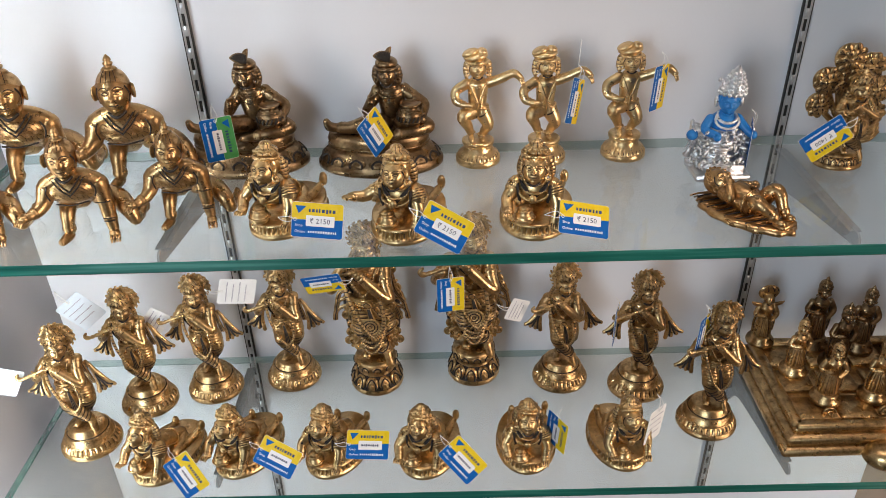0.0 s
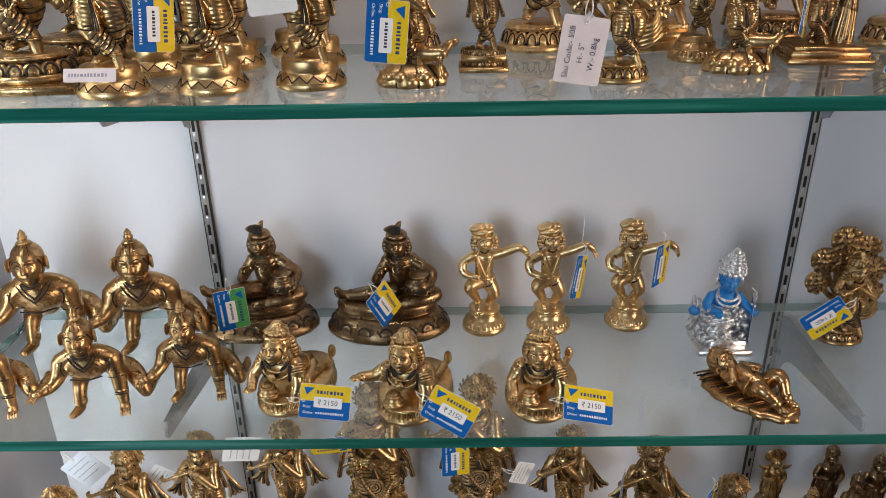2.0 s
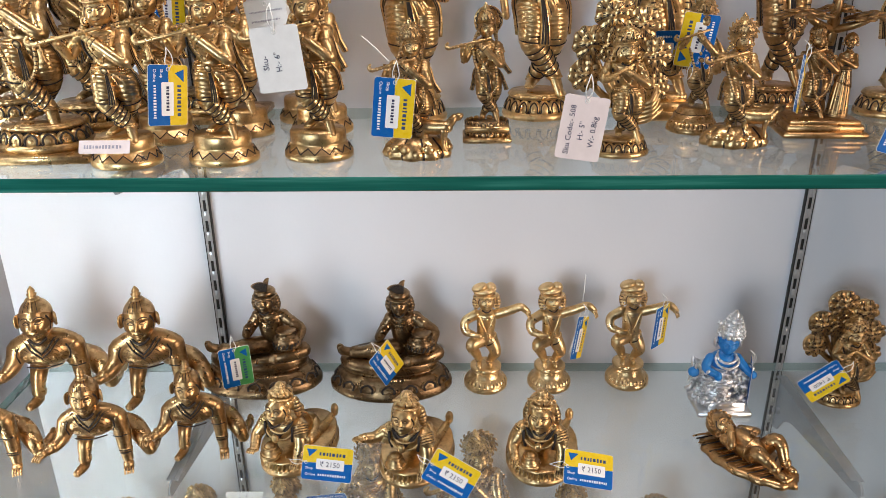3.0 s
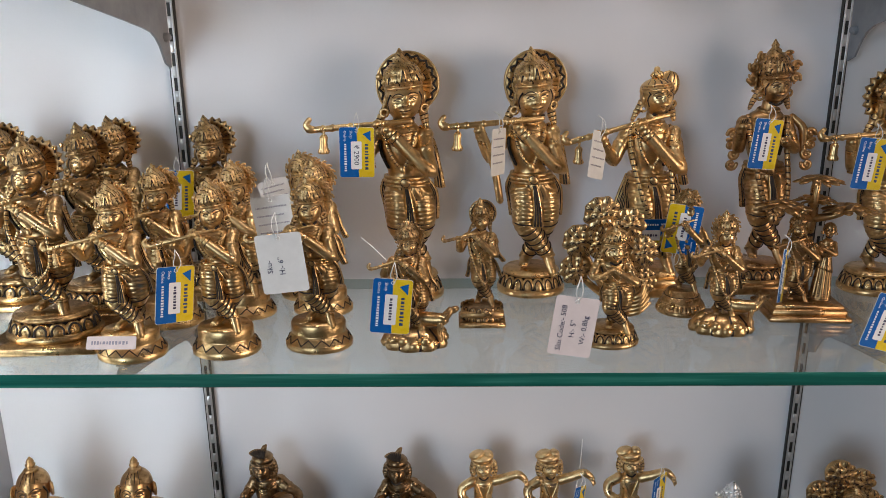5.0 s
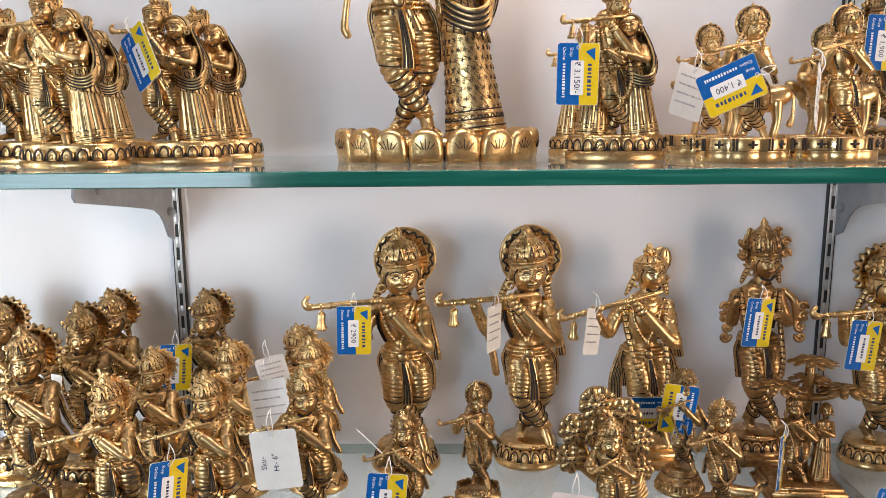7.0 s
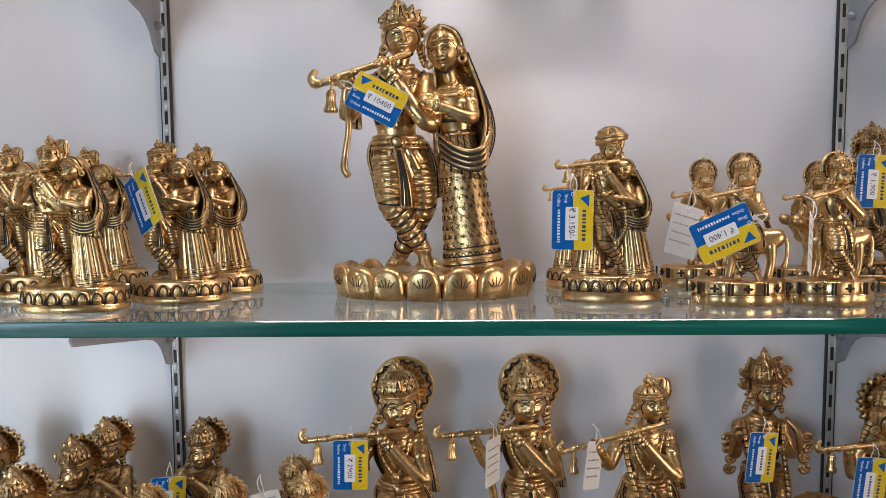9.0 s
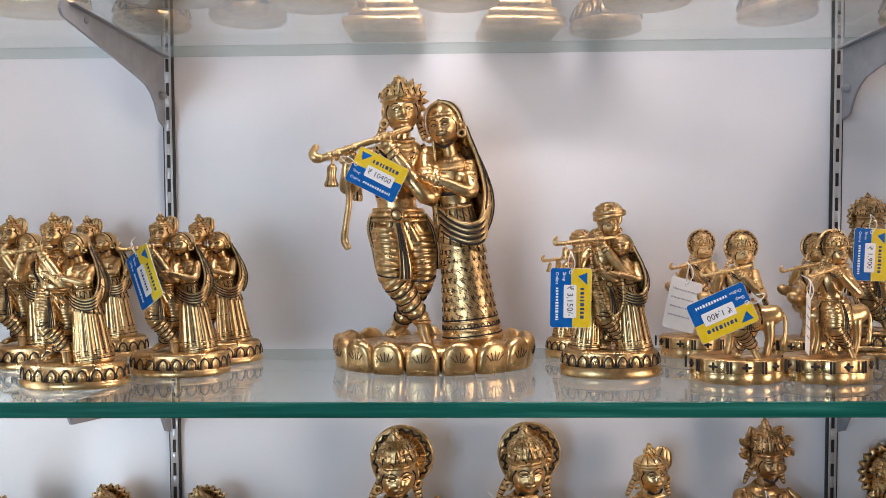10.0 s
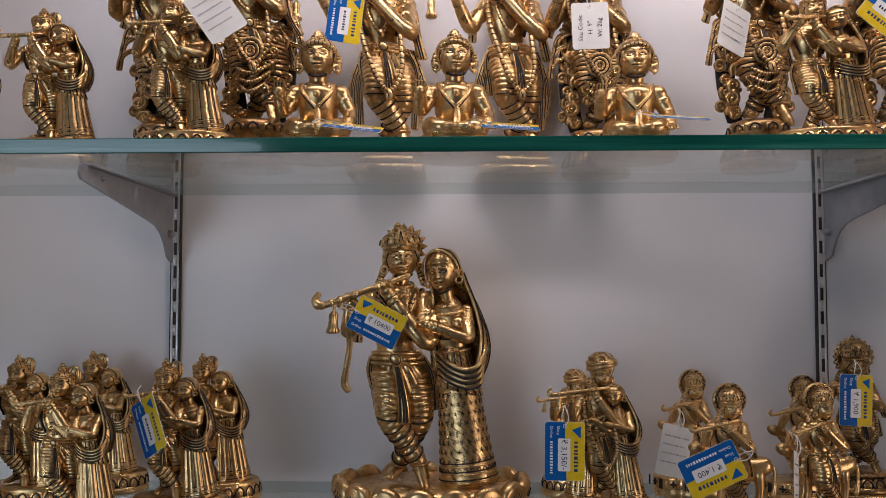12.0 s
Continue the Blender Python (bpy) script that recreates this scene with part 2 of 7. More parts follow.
class Cast:
    """Gathers closed shells into one mesh. Local lengths are multiplied by s and moved by the frame m."""

    def __init__(self, s=1.0):
        self.s, self.m, self.slot, self.groove = s, Matrix.Identity(4), 0, 0
        self.V, self.Fc, self.mi, self.count = [], [], [], 0

    def put(self, V, F, oxide=None):
        """oxide: per face, whether it lies in a cut groove that keeps its black oxide."""
        V = np.asarray(V, float)
        A = np.array(self.m)
        self.V.append((V @ A[:3, :3].T + A[:3, 3]) * self.s)
        self.Fc.extend([tuple(i + self.count for i in f) for f in F])
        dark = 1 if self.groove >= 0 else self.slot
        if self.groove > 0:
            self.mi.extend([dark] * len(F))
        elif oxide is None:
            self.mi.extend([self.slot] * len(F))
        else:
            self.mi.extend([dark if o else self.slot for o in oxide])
        self.count += len(V)

    def skin(self, rings, cut=None):
        """A closed shell over rings of equal length, with its ends capped by a point."""
        k, n = len(rings), len(rings[0])
        V = np.concatenate([np.reshape(rings, (-1, 3)), [np.mean(rings[0], 0), np.mean(rings[-1], 0)]])
        F = [(a * n + j, a * n + (j + 1) % n, (a + 1) * n + (j + 1) % n, (a + 1) * n + j) for a in range(k - 1) for j in range(n)]
        F += [(k * n, (j + 1) % n, j) for j in range(n)]
        F += [(k * n + 1, (k - 1) * n + j, (k - 1) * n + (j + 1) % n) for j in range(n)]
        oxide = None
        if cut is not None:
            cut = np.asarray(cut)
            if cut.ndim == 1:
                cut = np.repeat(cut[:, None], n, 1)
            oxide = (cut[:-1] & cut[1:]).ravel().tolist() + [False] * (2 * n)
        self.put(V, F, oxide)

    def tube(self, P, R, n=9, ribs=0, depth=0.14, flat=1.0, up=(0, -1, 0), cap=True, rings=0):
        k = len(P)
        R = [R] * k if np.isscalar(R) else list(R)
        N = max(rings, 4 * (k - 1) + 1, int(ribs * 10) + 1) if k > 2 or ribs else max(rings, 3)
        C = spline(P, N)
        r = np.interp(np.linspace(0, k - 1, N), range(k), R)
        if ribs:
            ph = np.linspace(0, ribs, N)
            wave = np.abs(np.sin(np.pi * ph)) ** 0.7
            r = r * (1 + depth * (wave - 0.7))
        T = np.gradient(C, axis=0)
        T /= np.linalg.norm(T, axis=1)[:, None] + 1e-12
        u = np.array(up, float)
        th = np.linspace(0, 2 * np.pi, n, endpoint=False)
        out = []
        for a in range(N):
            w = u - T[a] * (u @ T[a])
            if np.linalg.norm(w) < 1e-3:
                w = np.cross(T[a], (0.3, 0.5, 0.8))
            w /= np.linalg.norm(w)
            u = 0.9 * w + 0.1 * np.array(up, float)
            sd = np.cross(T[a], w)
            out.append((C[a], w, sd, T[a], r[a]))
        rows = []

        def ring(c, w, sd, q):
            return c + q * (np.cos(th)[:, None] * sd + flat * np.sin(th)[:, None] * w)

        if cap:
            c, w, sd, t, q = out[0]
            rows += [ring(c - t * q * 0.8 * flat, w, sd, q * 0.45), ring(c - t * q * 0.45 * flat, w, sd, q * 0.82)]
        rows += [ring(c, w, sd, q) for c, w, sd, t, q in out]
        if cap:
            c, w, sd, t, q = out[-1]
            rows += [ring(c + t * q * 0.45 * flat, w, sd, q * 0.82), ring(c + t * q * 0.8 * flat, w, sd, q * 0.45)]
        cut = None
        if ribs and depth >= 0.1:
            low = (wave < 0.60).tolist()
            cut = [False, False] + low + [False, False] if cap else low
        self.skin(rows, cut)

    def ring(self, c, rx, ry, q, n=26, m=6, tilt=(0, 0, 0), beads=0, depth=0.3):
        """A closed ring, beaded or plain, lying level unless tilted."""
        n = max(n, beads * 4)
        a = np.linspace(0, 2 * np.pi, n, endpoint=False)
        b = np.linspace(0, 2 * np.pi, m, endpoint=False)
        qq = q * (1 + (depth * (np.abs(np.sin(a * beads / 2)) - 0.6) if beads else 0 * a))
        V = np.stack([(rx + np.outer(qq, np.cos(b))) * np.cos(a)[:, None], (ry + np.outer(qq, np.cos(b))) * np.sin(a)[:, None], np.outer(qq, np.sin(b))], -1).reshape(-1, 3)
        V = V @ np.array(Euler([radians(v) for v in tilt]).to_matrix()).T + np.array(c)
        F = [(i * m + j, ((i + 1) % n) * m + j, ((i + 1) % n) * m + (j + 1) % m, i * m + (j + 1) % m) for i in range(n) for j in range(m)]
        low = np.abs(np.sin((a + np.pi / n) * beads / 2)) < 0.30
        self.put(V, F, np.repeat(low, m).tolist() if beads else None)

    def ell(self, c, r, tilt=(0, 0, 0), n=12, m=8, lobes=0, depth=0.1):
        r = (r, r, r) if np.isscalar(r) else r
        th = np.linspace(0, 2 * np.pi, n, endpoint=False)
        n = max(n, lobes * 5)
        th = np.linspace(0, 2 * np.pi, n, endpoint=False)
        E = np.array(Euler([radians(v) for v in tilt]).to_matrix())
        rows, cut = [], []
        for p in np.linspace(-np.pi / 2, np.pi / 2, m + 2)[1:-1]:
            k = np.cos(p) * (1 + (depth * np.cos(lobes * th + 3 * p) if lobes else 0))
            V = np.stack([r[0] * k * np.cos(th), r[1] * k * np.sin(th), np.full(n, r[2] * np.sin(p) * (1 + 0.02 * (m < 5)))], -1)
            rows.append(V @ E.T + np.array(c))
            cut.append((np.cos(lobes * th + 3 * p) < -0.45) & (depth >= 0.04) if lobes else np.zeros(n, bool))
        self.skin(rows, cut if lobes else None)

    def lathe(self, prof, c=(0, 0, 0), n=32, sx=1.0, sy=1.0, lobes=0, depth=0.0, zone=None, tilt=(0, 0, 0), back=None, oxide=True):
        """Turned shape from (radius, height) pairs; lobes flute it, within the heights of zone."""
        th = np.linspace(0, 2 * np.pi, max(n, lobes * 9), endpoint=False)
        E = np.array(Euler([radians(v) for v in tilt]).to_matrix())
        rows, cut = [], []
        for q, z in prof:
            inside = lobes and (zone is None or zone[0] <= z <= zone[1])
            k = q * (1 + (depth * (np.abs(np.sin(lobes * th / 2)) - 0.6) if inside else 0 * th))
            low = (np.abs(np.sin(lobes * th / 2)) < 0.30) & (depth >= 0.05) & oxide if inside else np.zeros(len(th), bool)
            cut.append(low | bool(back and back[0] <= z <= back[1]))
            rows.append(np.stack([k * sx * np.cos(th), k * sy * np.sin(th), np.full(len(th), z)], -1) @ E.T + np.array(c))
        self.skin(rows, cut)

    def box(self, c, size, tilt=(0, 0, 0), bevel=0.0):
        x, y, z = np.array(size) / 2
        b = bevel or min(x, y, z) * 0.2
        rows = []
        for zz, inset in ((-z, b), (-z + b, 0), (z - b, 0), (z, b)):
            X, Y = x - inset, y - inset
            rows.append([(X - b, -Y, zz), (X, -Y + b, zz), (X, Y - b, zz), (X - b, Y, zz), (-X + b, Y, zz), (-X, Y - b, zz), (-X, -Y + b, zz), (-X + b, -Y, zz)])
        E = np.array(Euler([radians(v) for v in tilt]).to_matrix())
        self.skin([np.array(q) @ E.T + np.array(c) for q in rows])

    def disc(self, c, R, thick, teeth=0, tooth=0.08, spokes=0, tilt=(0, 0, 0)):
        """A halo plate standing upright and facing -y, toothed and ribbed."""
        n = max(48, teeth * 8, spokes * 8)
        a = np.linspace(0, 2 * np.pi, n, endpoint=False)
        tri = 1 + (tooth * (2 * np.abs((a * teeth / (2 * np.pi)) % 1 - 0.5) - 0.4) if teeth else 0 * a)
        rib = (np.abs(np.sin(a * spokes / 2)) if spokes else 0 * a) * thick * 0.30
        E = np.array(Euler([radians(v) for v in tilt]).to_matrix())
        rows = []
        for k, y, edge, rb in ((0.06, 0.5, 0, 0), (1, 0.5, 1, 0), (1, -0.1, 1, 0), (0.92, -0.5, 0.6, 0), (0.82, -0.55, 0, 0), (0.78, -0.1, 0, 1), (0.40, -0.2, 0, 1), (0.06, -0.3, 0, 0)):
            q = R * k * (1 + (tri - 1) * edge)
            rows.append(np.stack([q * np.cos(a), np.full(n, y * thick) - rib * rb, q * np.sin(a)], -1) @ E.T + np.array(c))
        low = (np.abs(np.sin(a * spokes / 2)) < 0.26) if spokes else np.zeros(n, bool)
        none = np.zeros(n, bool)
        saw = (np.abs((a * teeth / (2 * np.pi)) % 1 - 0.5) < 0.22) if teeth else none
        self.skin(rows, [none, none, saw, saw, low, low, low, none])

    def petals(self, n, rx, ry, z, w, h, lean=18, phase=0.0, thick=0.30):
        """A ring of lotus petals round a base, each with its midrib."""
        for i in range(n):
            a = 2 * math.pi * (i + phase) / n
            keep = self.m
            self.m = keep @ Matrix.Translation((rx * math.cos(a), ry * math.sin(a), z)) @ Euler((0, 0, math.atan2(rx * math.sin(a), ry * math.cos(a)) + math.pi / 2)).to_matrix().to_4x4() @ Euler((radians(lean), 0, 0)).to_matrix().to_4x4()
            self.ell((0, 0, 0), (w, w * thick, h), n=10, m=6)
            d = -w * thick
            self.line([(-0.62 * w, 0.70 * d, -0.70 * h), (-0.60 * w, 0.82 * d, 0.0), (0, 0.80 * d, 0.62 * h), (0.60 * w, 0.82 * d, 0.0), (0.62 * w, 0.70 * d, -0.70 * h)], w * 0.085)
            self.ell((0, 0.92 * d, -0.30 * h), (0.30 * w, -0.35 * d, 0.36 * h), n=8, m=5)
            self.m = keep

    def leaf(self, w, h, t):
        """An upright leaf-shaped plate facing -y, flat-footed and round-topped, with cut veins."""
        a = np.linspace(0, np.pi, 17)
        O = [(w, 0.0), (w * 1.02, 0.25 * h)] + [(w * math.cos(v), (0.5 + 0.5 * math.sin(v)) * h) for v in a] + [(-w * 1.02, 0.25 * h), (-w, 0.0)]
        O = np.array(O)
        mid = np.array((0, 0.42 * h))
        rows = []
        for k, y in ((0.3, t), (0.92, t), (1.0, 0.4 * t), (0.95, -0.5 * t), (0.75, -0.9 * t), (0.3, -1.05 * t)):
            q = mid + (O - mid) * k
            q[:, 1] = np.where(O[:, 1] <= 0, np.maximum(q[:, 1] - mid[1] * (1 - k) * (k > 0.7), 0), q[:, 1])
            rows.append(np.stack([q[:, 0], np.full(len(q), y), q[:, 1]], -1))
        self.skin(rows)
        for o in (-0.5, -0.25, 0, 0.25, 0.5):
            self.line([(o * w * 0.5, -1.06 * t, h * 0.42), (o * w * 1.1, -0.98 * t, h * (0.72 - 0.25 * abs(o)))], w * 0.022)

    def leaves(self, n, rx, ry, w, h, t, z=0.0, lean=0.0, phase=0.0):
        for i in range(n):
            a = 2 * math.pi * (i + phase) / n
            keep = self.m
            self.m = keep @ Matrix.Translation((rx * math.cos(a), ry * math.sin(a), z)) @ Euler((0, 0, math.atan2(rx * math.sin(a), ry * math.cos(a)) + math.pi / 2)).to_matrix().to_4x4() @ Euler((radians(lean), 0, 0)).to_matrix().to_4x4()
            self.leaf(w, h, t)
            self.m = keep

    def beads(self, P, q, n):
        for p in spline(P, n):
            self.ell(p, q, n=6, m=3)

    def scroll(self, c, R, q, turns=1.3, start=0.0, side=1, lean=0.0):
        a = np.linspace(0, 2 * np.pi * turns, 12)
        k = R * (1 - 0.8 * np.linspace(0, 1, 12))
        P = np.stack([c[0] + side * k * np.cos(a + start), c[1] + lean * k, c[2] + k * np.sin(a + start)], -1)
        self.tube(P, [q] * 8 + [q * 0.8] * 3 + [q * 1.3], n=6, rings=22)

    def chase(self, on=True):
        """From here on shells carry the chased finish, or the plain one again."""
        if self.groove >= 0:
            self.slot = 2 if on else 0
        return self

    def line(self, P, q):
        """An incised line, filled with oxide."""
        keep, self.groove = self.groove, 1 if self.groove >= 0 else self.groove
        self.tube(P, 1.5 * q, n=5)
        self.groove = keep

    def mesh(self, name, *mats):
        me = bpy.data.meshes.new(name)
        me.from_pydata(np.concatenate(self.V).tolist(), [], self.Fc)
        me.polygons.foreach_set("use_smooth", [True] * len(me.polygons))
        me.polygons.foreach_set("material_index", self.mi)
        for mt in mats:
            me.materials.append(mt)
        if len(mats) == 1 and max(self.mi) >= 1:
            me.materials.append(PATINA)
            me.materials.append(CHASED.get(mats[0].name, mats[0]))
        me.update()
        return me


# ---------------------------------------------------------------- figure pieces
def face_y(x, z):
    """Depth of a sculpted face of unit head radius at width x and height z (front is -y)."""
    x, z = np.asarray(x, float), np.asarray(z, float)
    a = np.abs(x)
    w = 0.80 * np.sqrt(np.clip(1 - z * z, 1e-4, 1)) * (1 - 0.16 * np.clip(-z, 0, 1) ** 2)
    d = 0.84 * np.sqrt(np.clip(1 - z * z, 1e-4, 1)) * (1 + 0.10 * np.clip(-z, 0, 1))
    y = d * np.sqrt(np.clip(1 - (x / w) ** 2, 0, 1))

    def dent(cx, cz, sx, sz):
        return np.exp(-(((a - cx) / sx) ** 2) - ((z - cz) / sz) ** 2)

    nose = np.exp(-((x / (0.065 + 0.07 * np.clip(0.15 - z, 0, 0.32))) ** 2)) * np.clip((0.30 - z) / 0.42, 0, 1) * np.clip((z + 0.24) / 0.06, 0, 1)
    y = y + 0.25 * nose - 0.10 * dent(0.29, 0.11, 0.16, 0.11) + 0.085 * dent(0.29, 0.09, 0.12, 0.055)
    y = y + 0.04 * np.exp(-(((z - 0.29 + 0.5 * (a - 0.3) ** 2) / 0.06) ** 2)) * (a < 0.62)
    y = y + 0.06 * dent(0.38, -0.22, 0.18, 0.18) + 0.085 * dent(0, -0.375, 0.17, 0.04) + 0.075 * dent(0, -0.49, 0.13, 0.045)
    y = y + 0.09 * dent(0, -0.76, 0.18, 0.13) - 0.04 * dent(0, -0.60, 0.2, 0.05)
    return -y


def head(F, c, r, turn=0, hair=True, fine=True, up=-2):
    """A smooth oval head with lidded eyes, straight nose, lips, long ears and round earrings."""
    keep = F.m
    F.m = keep @ Matrix.Translation(c) @ Euler((radians(-up), 0, radians(turn))).to_matrix().to_4x4() @ Matrix.Scale(r, 4)
    th = np.linspace(-1, 1, 44, endpoint=False)
    th = np.pi * (0.55 * th + 0.45 * th**3)
    rows = []
    for z in np.concatenate([np.linspace(-0.985, 0.5, 48), np.linspace(0.55, 0.985, 9)]):
        w = 0.80 * math.sqrt(1 - z * z) * (1 - 0.16 * max(-z, 0) ** 2)
        x = w * np.sin(th)
        back = 0.86 * math.sqrt(1 - z * z) * np.abs(np.cos(th))
        y = np.where(np.cos(th) > 0, face_y(x * 0.9995, z), back)
        rows.append(np.stack([x, y, np.full(len(th), z)], -1))
    F.skin(rows)
    if hair:
        F.ell((0, 0.16, 0.14), (0.88, 0.84, 0.95), n=16, m=9, lobes=14, depth=0.03)

    def mark(pts, q, o=0.0):
        F.line([(x, float(face_y(x, z)) - o, z) for x, z in pts], q)

    for s in (-1, 1):
        mark([(s * 0.13, 0.09), (s * 0.22, 0.15), (s * 0.34, 0.155), (s * 0.46, 0.08)], 0.018)
        mark([(s * 0.16, 0.075), (s * 0.30, 0.030), (s * 0.43, 0.07)], 0.013)
        mark([(s * 0.10, 0.27), (s * 0.26, 0.355), (s * 0.42, 0.34), (s * 0.56, 0.24)], 0.015)
        mark([(s * 0.09, -0.21), (s * 0.14, -0.18)], 0.018)
        mark([(s * 0.165, -0.41), (s * 0.225, -0.395)], 0.016)
        F.line([(s * 0.64, -0.46, 0.30), (s * 0.73, -0.30, 0.0), (s * 0.66, -0.30, -0.36)], 0.035)
        if fine:
            F.ell((s * 0.84, 0.02, 0.02), (0.12, 0.20, 0.30), n=8, m=5)
            F.ring((s * 0.88, -0.10, -0.46), 0.17, 0.17, 0.075, n=14, m=6, tilt=(90, 0, s * 20))
    mark([(-0.17, -0.415), (-0.06, -0.43), (0.06, -0.43), (0.17, -0.415)], 0.014, 0.002)
    F.line([(-0.40, -0.38, -0.82), (-0.2, -0.56, -0.93), (0, -0.62, -0.97), (0.2, -0.56, -0.93), (0.40, -0.38, -0.82)], 0.05)
    F.m = keep


def crown(F, c, r, h, turn=0, up=-2):
    """A fluted dome crown over a beaded brow band, with a tall front leaf, two side leaves and a finial."""
    keep = F.m
    F.m = keep @ Matrix.Translation(c) @ Euler((radians(-up), 0, radians(turn))).to_matrix().to_4x4() @ Matrix.Translation((0, 0.08 * r, 0.50 * r))
    prof = [(0.80 * r, 0), (0.86 * r, 0.05 * h), (0.82 * r, 0.12 * h), (0.90 * r, 0.17 * h), (0.92 * r, 0.24 * h), (0.84 * r, 0.36 * h), (0.80 * r, 0.40 * h), (0.82 * r, 0.44 * h), (0.66 * r, 0.56 * h), (0.46 * r, 0.64 * h), (0.34 * r, 0.67 * h), (0.36 * r, 0.72 * h), (0.20 * r, 0.79 * h), (0.23 * r, 0.85 * h), (0.12 * r, 0.92 * h), (0.03 * r, h)]
    F.chase()
    F.lathe(prof, n=28, sy=1.03, lobes=16, depth=0.055, zone=(0.16 * h, 0.6 * h), back=(0.375 * h, 0.41 * h))
    F.chase(False)
    F.ring((0, 0, 0.055 * h), 0.82 * r, 0.84 * r, 0.075 * r, beads=22, m=5)
    F.ring((0, 0, 0.40 * h), 0.80 * r, 0.82 * r, 0.045 * r, beads=20, m=5)
    for i, k in ((-2, 0.20), (-1, 0.24), (0, 0.42), (1, 0.24), (2, 0.20)):
        a = radians(-90 + 38 * i)
        x, y, z = 0.88 * r * math.cos(a), 0.90 * r * math.sin(a), 0.14 * h + 0.85 * k * r
        F.ell((x, y, z), (0.17 * r, 0.09 * r, k * r), (0, 0, 38 * i), n=10, m=6)
        F.ell((x * 1.07, y * 1.07, z - 0.25 * k * r), (0.07 * r, 0.05 * r, 0.09 * r), n=7, m=4)
        F.line([(x * 1.09 - 0.09 * r, y * 1.09, z - 0.55 * k * r), (x * 1.10, y * 1.10 - 0.01 * r, z + 0.62 * k * r), (x * 1.09 + 0.09 * r, y * 1.09, z - 0.55 * k * r)], 0.018 * r)
    F.m = keep


def plume(F, c, r, side=-1):
    """Peacock-feather ornament, a fan of ribs with an eye."""
    for k in range(5):
        a = radians(90 + side * (10 + 22 * k))
        F.tube([c, (c[0] + 0.6 * r * math.cos(a), c[1] - 0.02 * r, c[2] + 0.6 * r * math.sin(a)), (c[0] + 0.9 * r * math.cos(a), c[1], c[2] + 0.9 * r * math.sin(a))], [0.12 * r, 0.2 * r, 0.13 * r], n=6, flat=0.6)
    F.ell((c[0] + side * 0.36 * r, c[1] - 0.12 * r, c[2] + 0.45 * r), (0.2 * r, 0.1 * r, 0.2 * r), n=9, m=5)


def hand(F, p, r, to=(0, -1, 0), fine=True):
    p, d = np.array(p, float), np.array(to, float)
    d /= np.linalg.norm(d)
    side = np.cross(d, (0, 0, 1.0))
    if np.linalg.norm(side) < 0.1:
        side = np.array((1.0, 0, 0))
    side /= np.linalg.norm(side)
    F.ell(tuple(p), (r, r, r * 0.85), n=8, m=5)
    for k in (-0.75, -0.25, 0.25, 0.75):
        a = p + side * k * r * 0.9 + d * r * 0.5
        F.tube([a, a + d * r * 0.8, a + d * r * 1.3 + np.array((0, 0, -0.35 * r))], [0.27 * r, 0.25 * r, 0.18 * r], n=5)
        if k > -0.5:
            b = a - side * 0.25 * r * 0.9
            F.line([b + np.array((0, -0.2 * r, 0.1 * r)), b + d * r * 0.8 + np.array((0, -0.2 * r, 0.05 * r))], 0.07 * r)


def arm(F, sh, el, ha, q, to=(0, -1, 0)):
    """A full, smooth arm with an armlet and wrist bangles."""
    F.ell(sh, q * 1.35, n=10, m=6)
    F.tube([sh, tuple(0.5 * (np.array(sh) + el)), el, tuple(0.4 * np.array(el) + 0.6 * np.array(ha)), ha], [q * 1.25, q * 1.15, q * 1.0, q * 0.88, q * 0.60], n=12, rings=18)
    for a, b, k, w in ((sh, el, 0.42, 1.12), (el, ha, 0.80, 0.76), (el, ha, 0.90, 0.70)):
        m = np.array(a) + (np.array(b) - a) * k
        d = (np.array(b) - a) / np.linalg.norm(np.array(b) - a)
        F.tube([m - d * q * 0.10, m + d * q * 0.10], w * q * 1.14, n=10)
        keep, F.groove = F.groove, 1 if F.groove >= 0 else F.groove
        F.tube([m - d * q * 0.24, m - d * q * 0.20], w * q * 1.08, n=10)
        F.groove = keep
    hand(F, ha, q * 0.85, to)


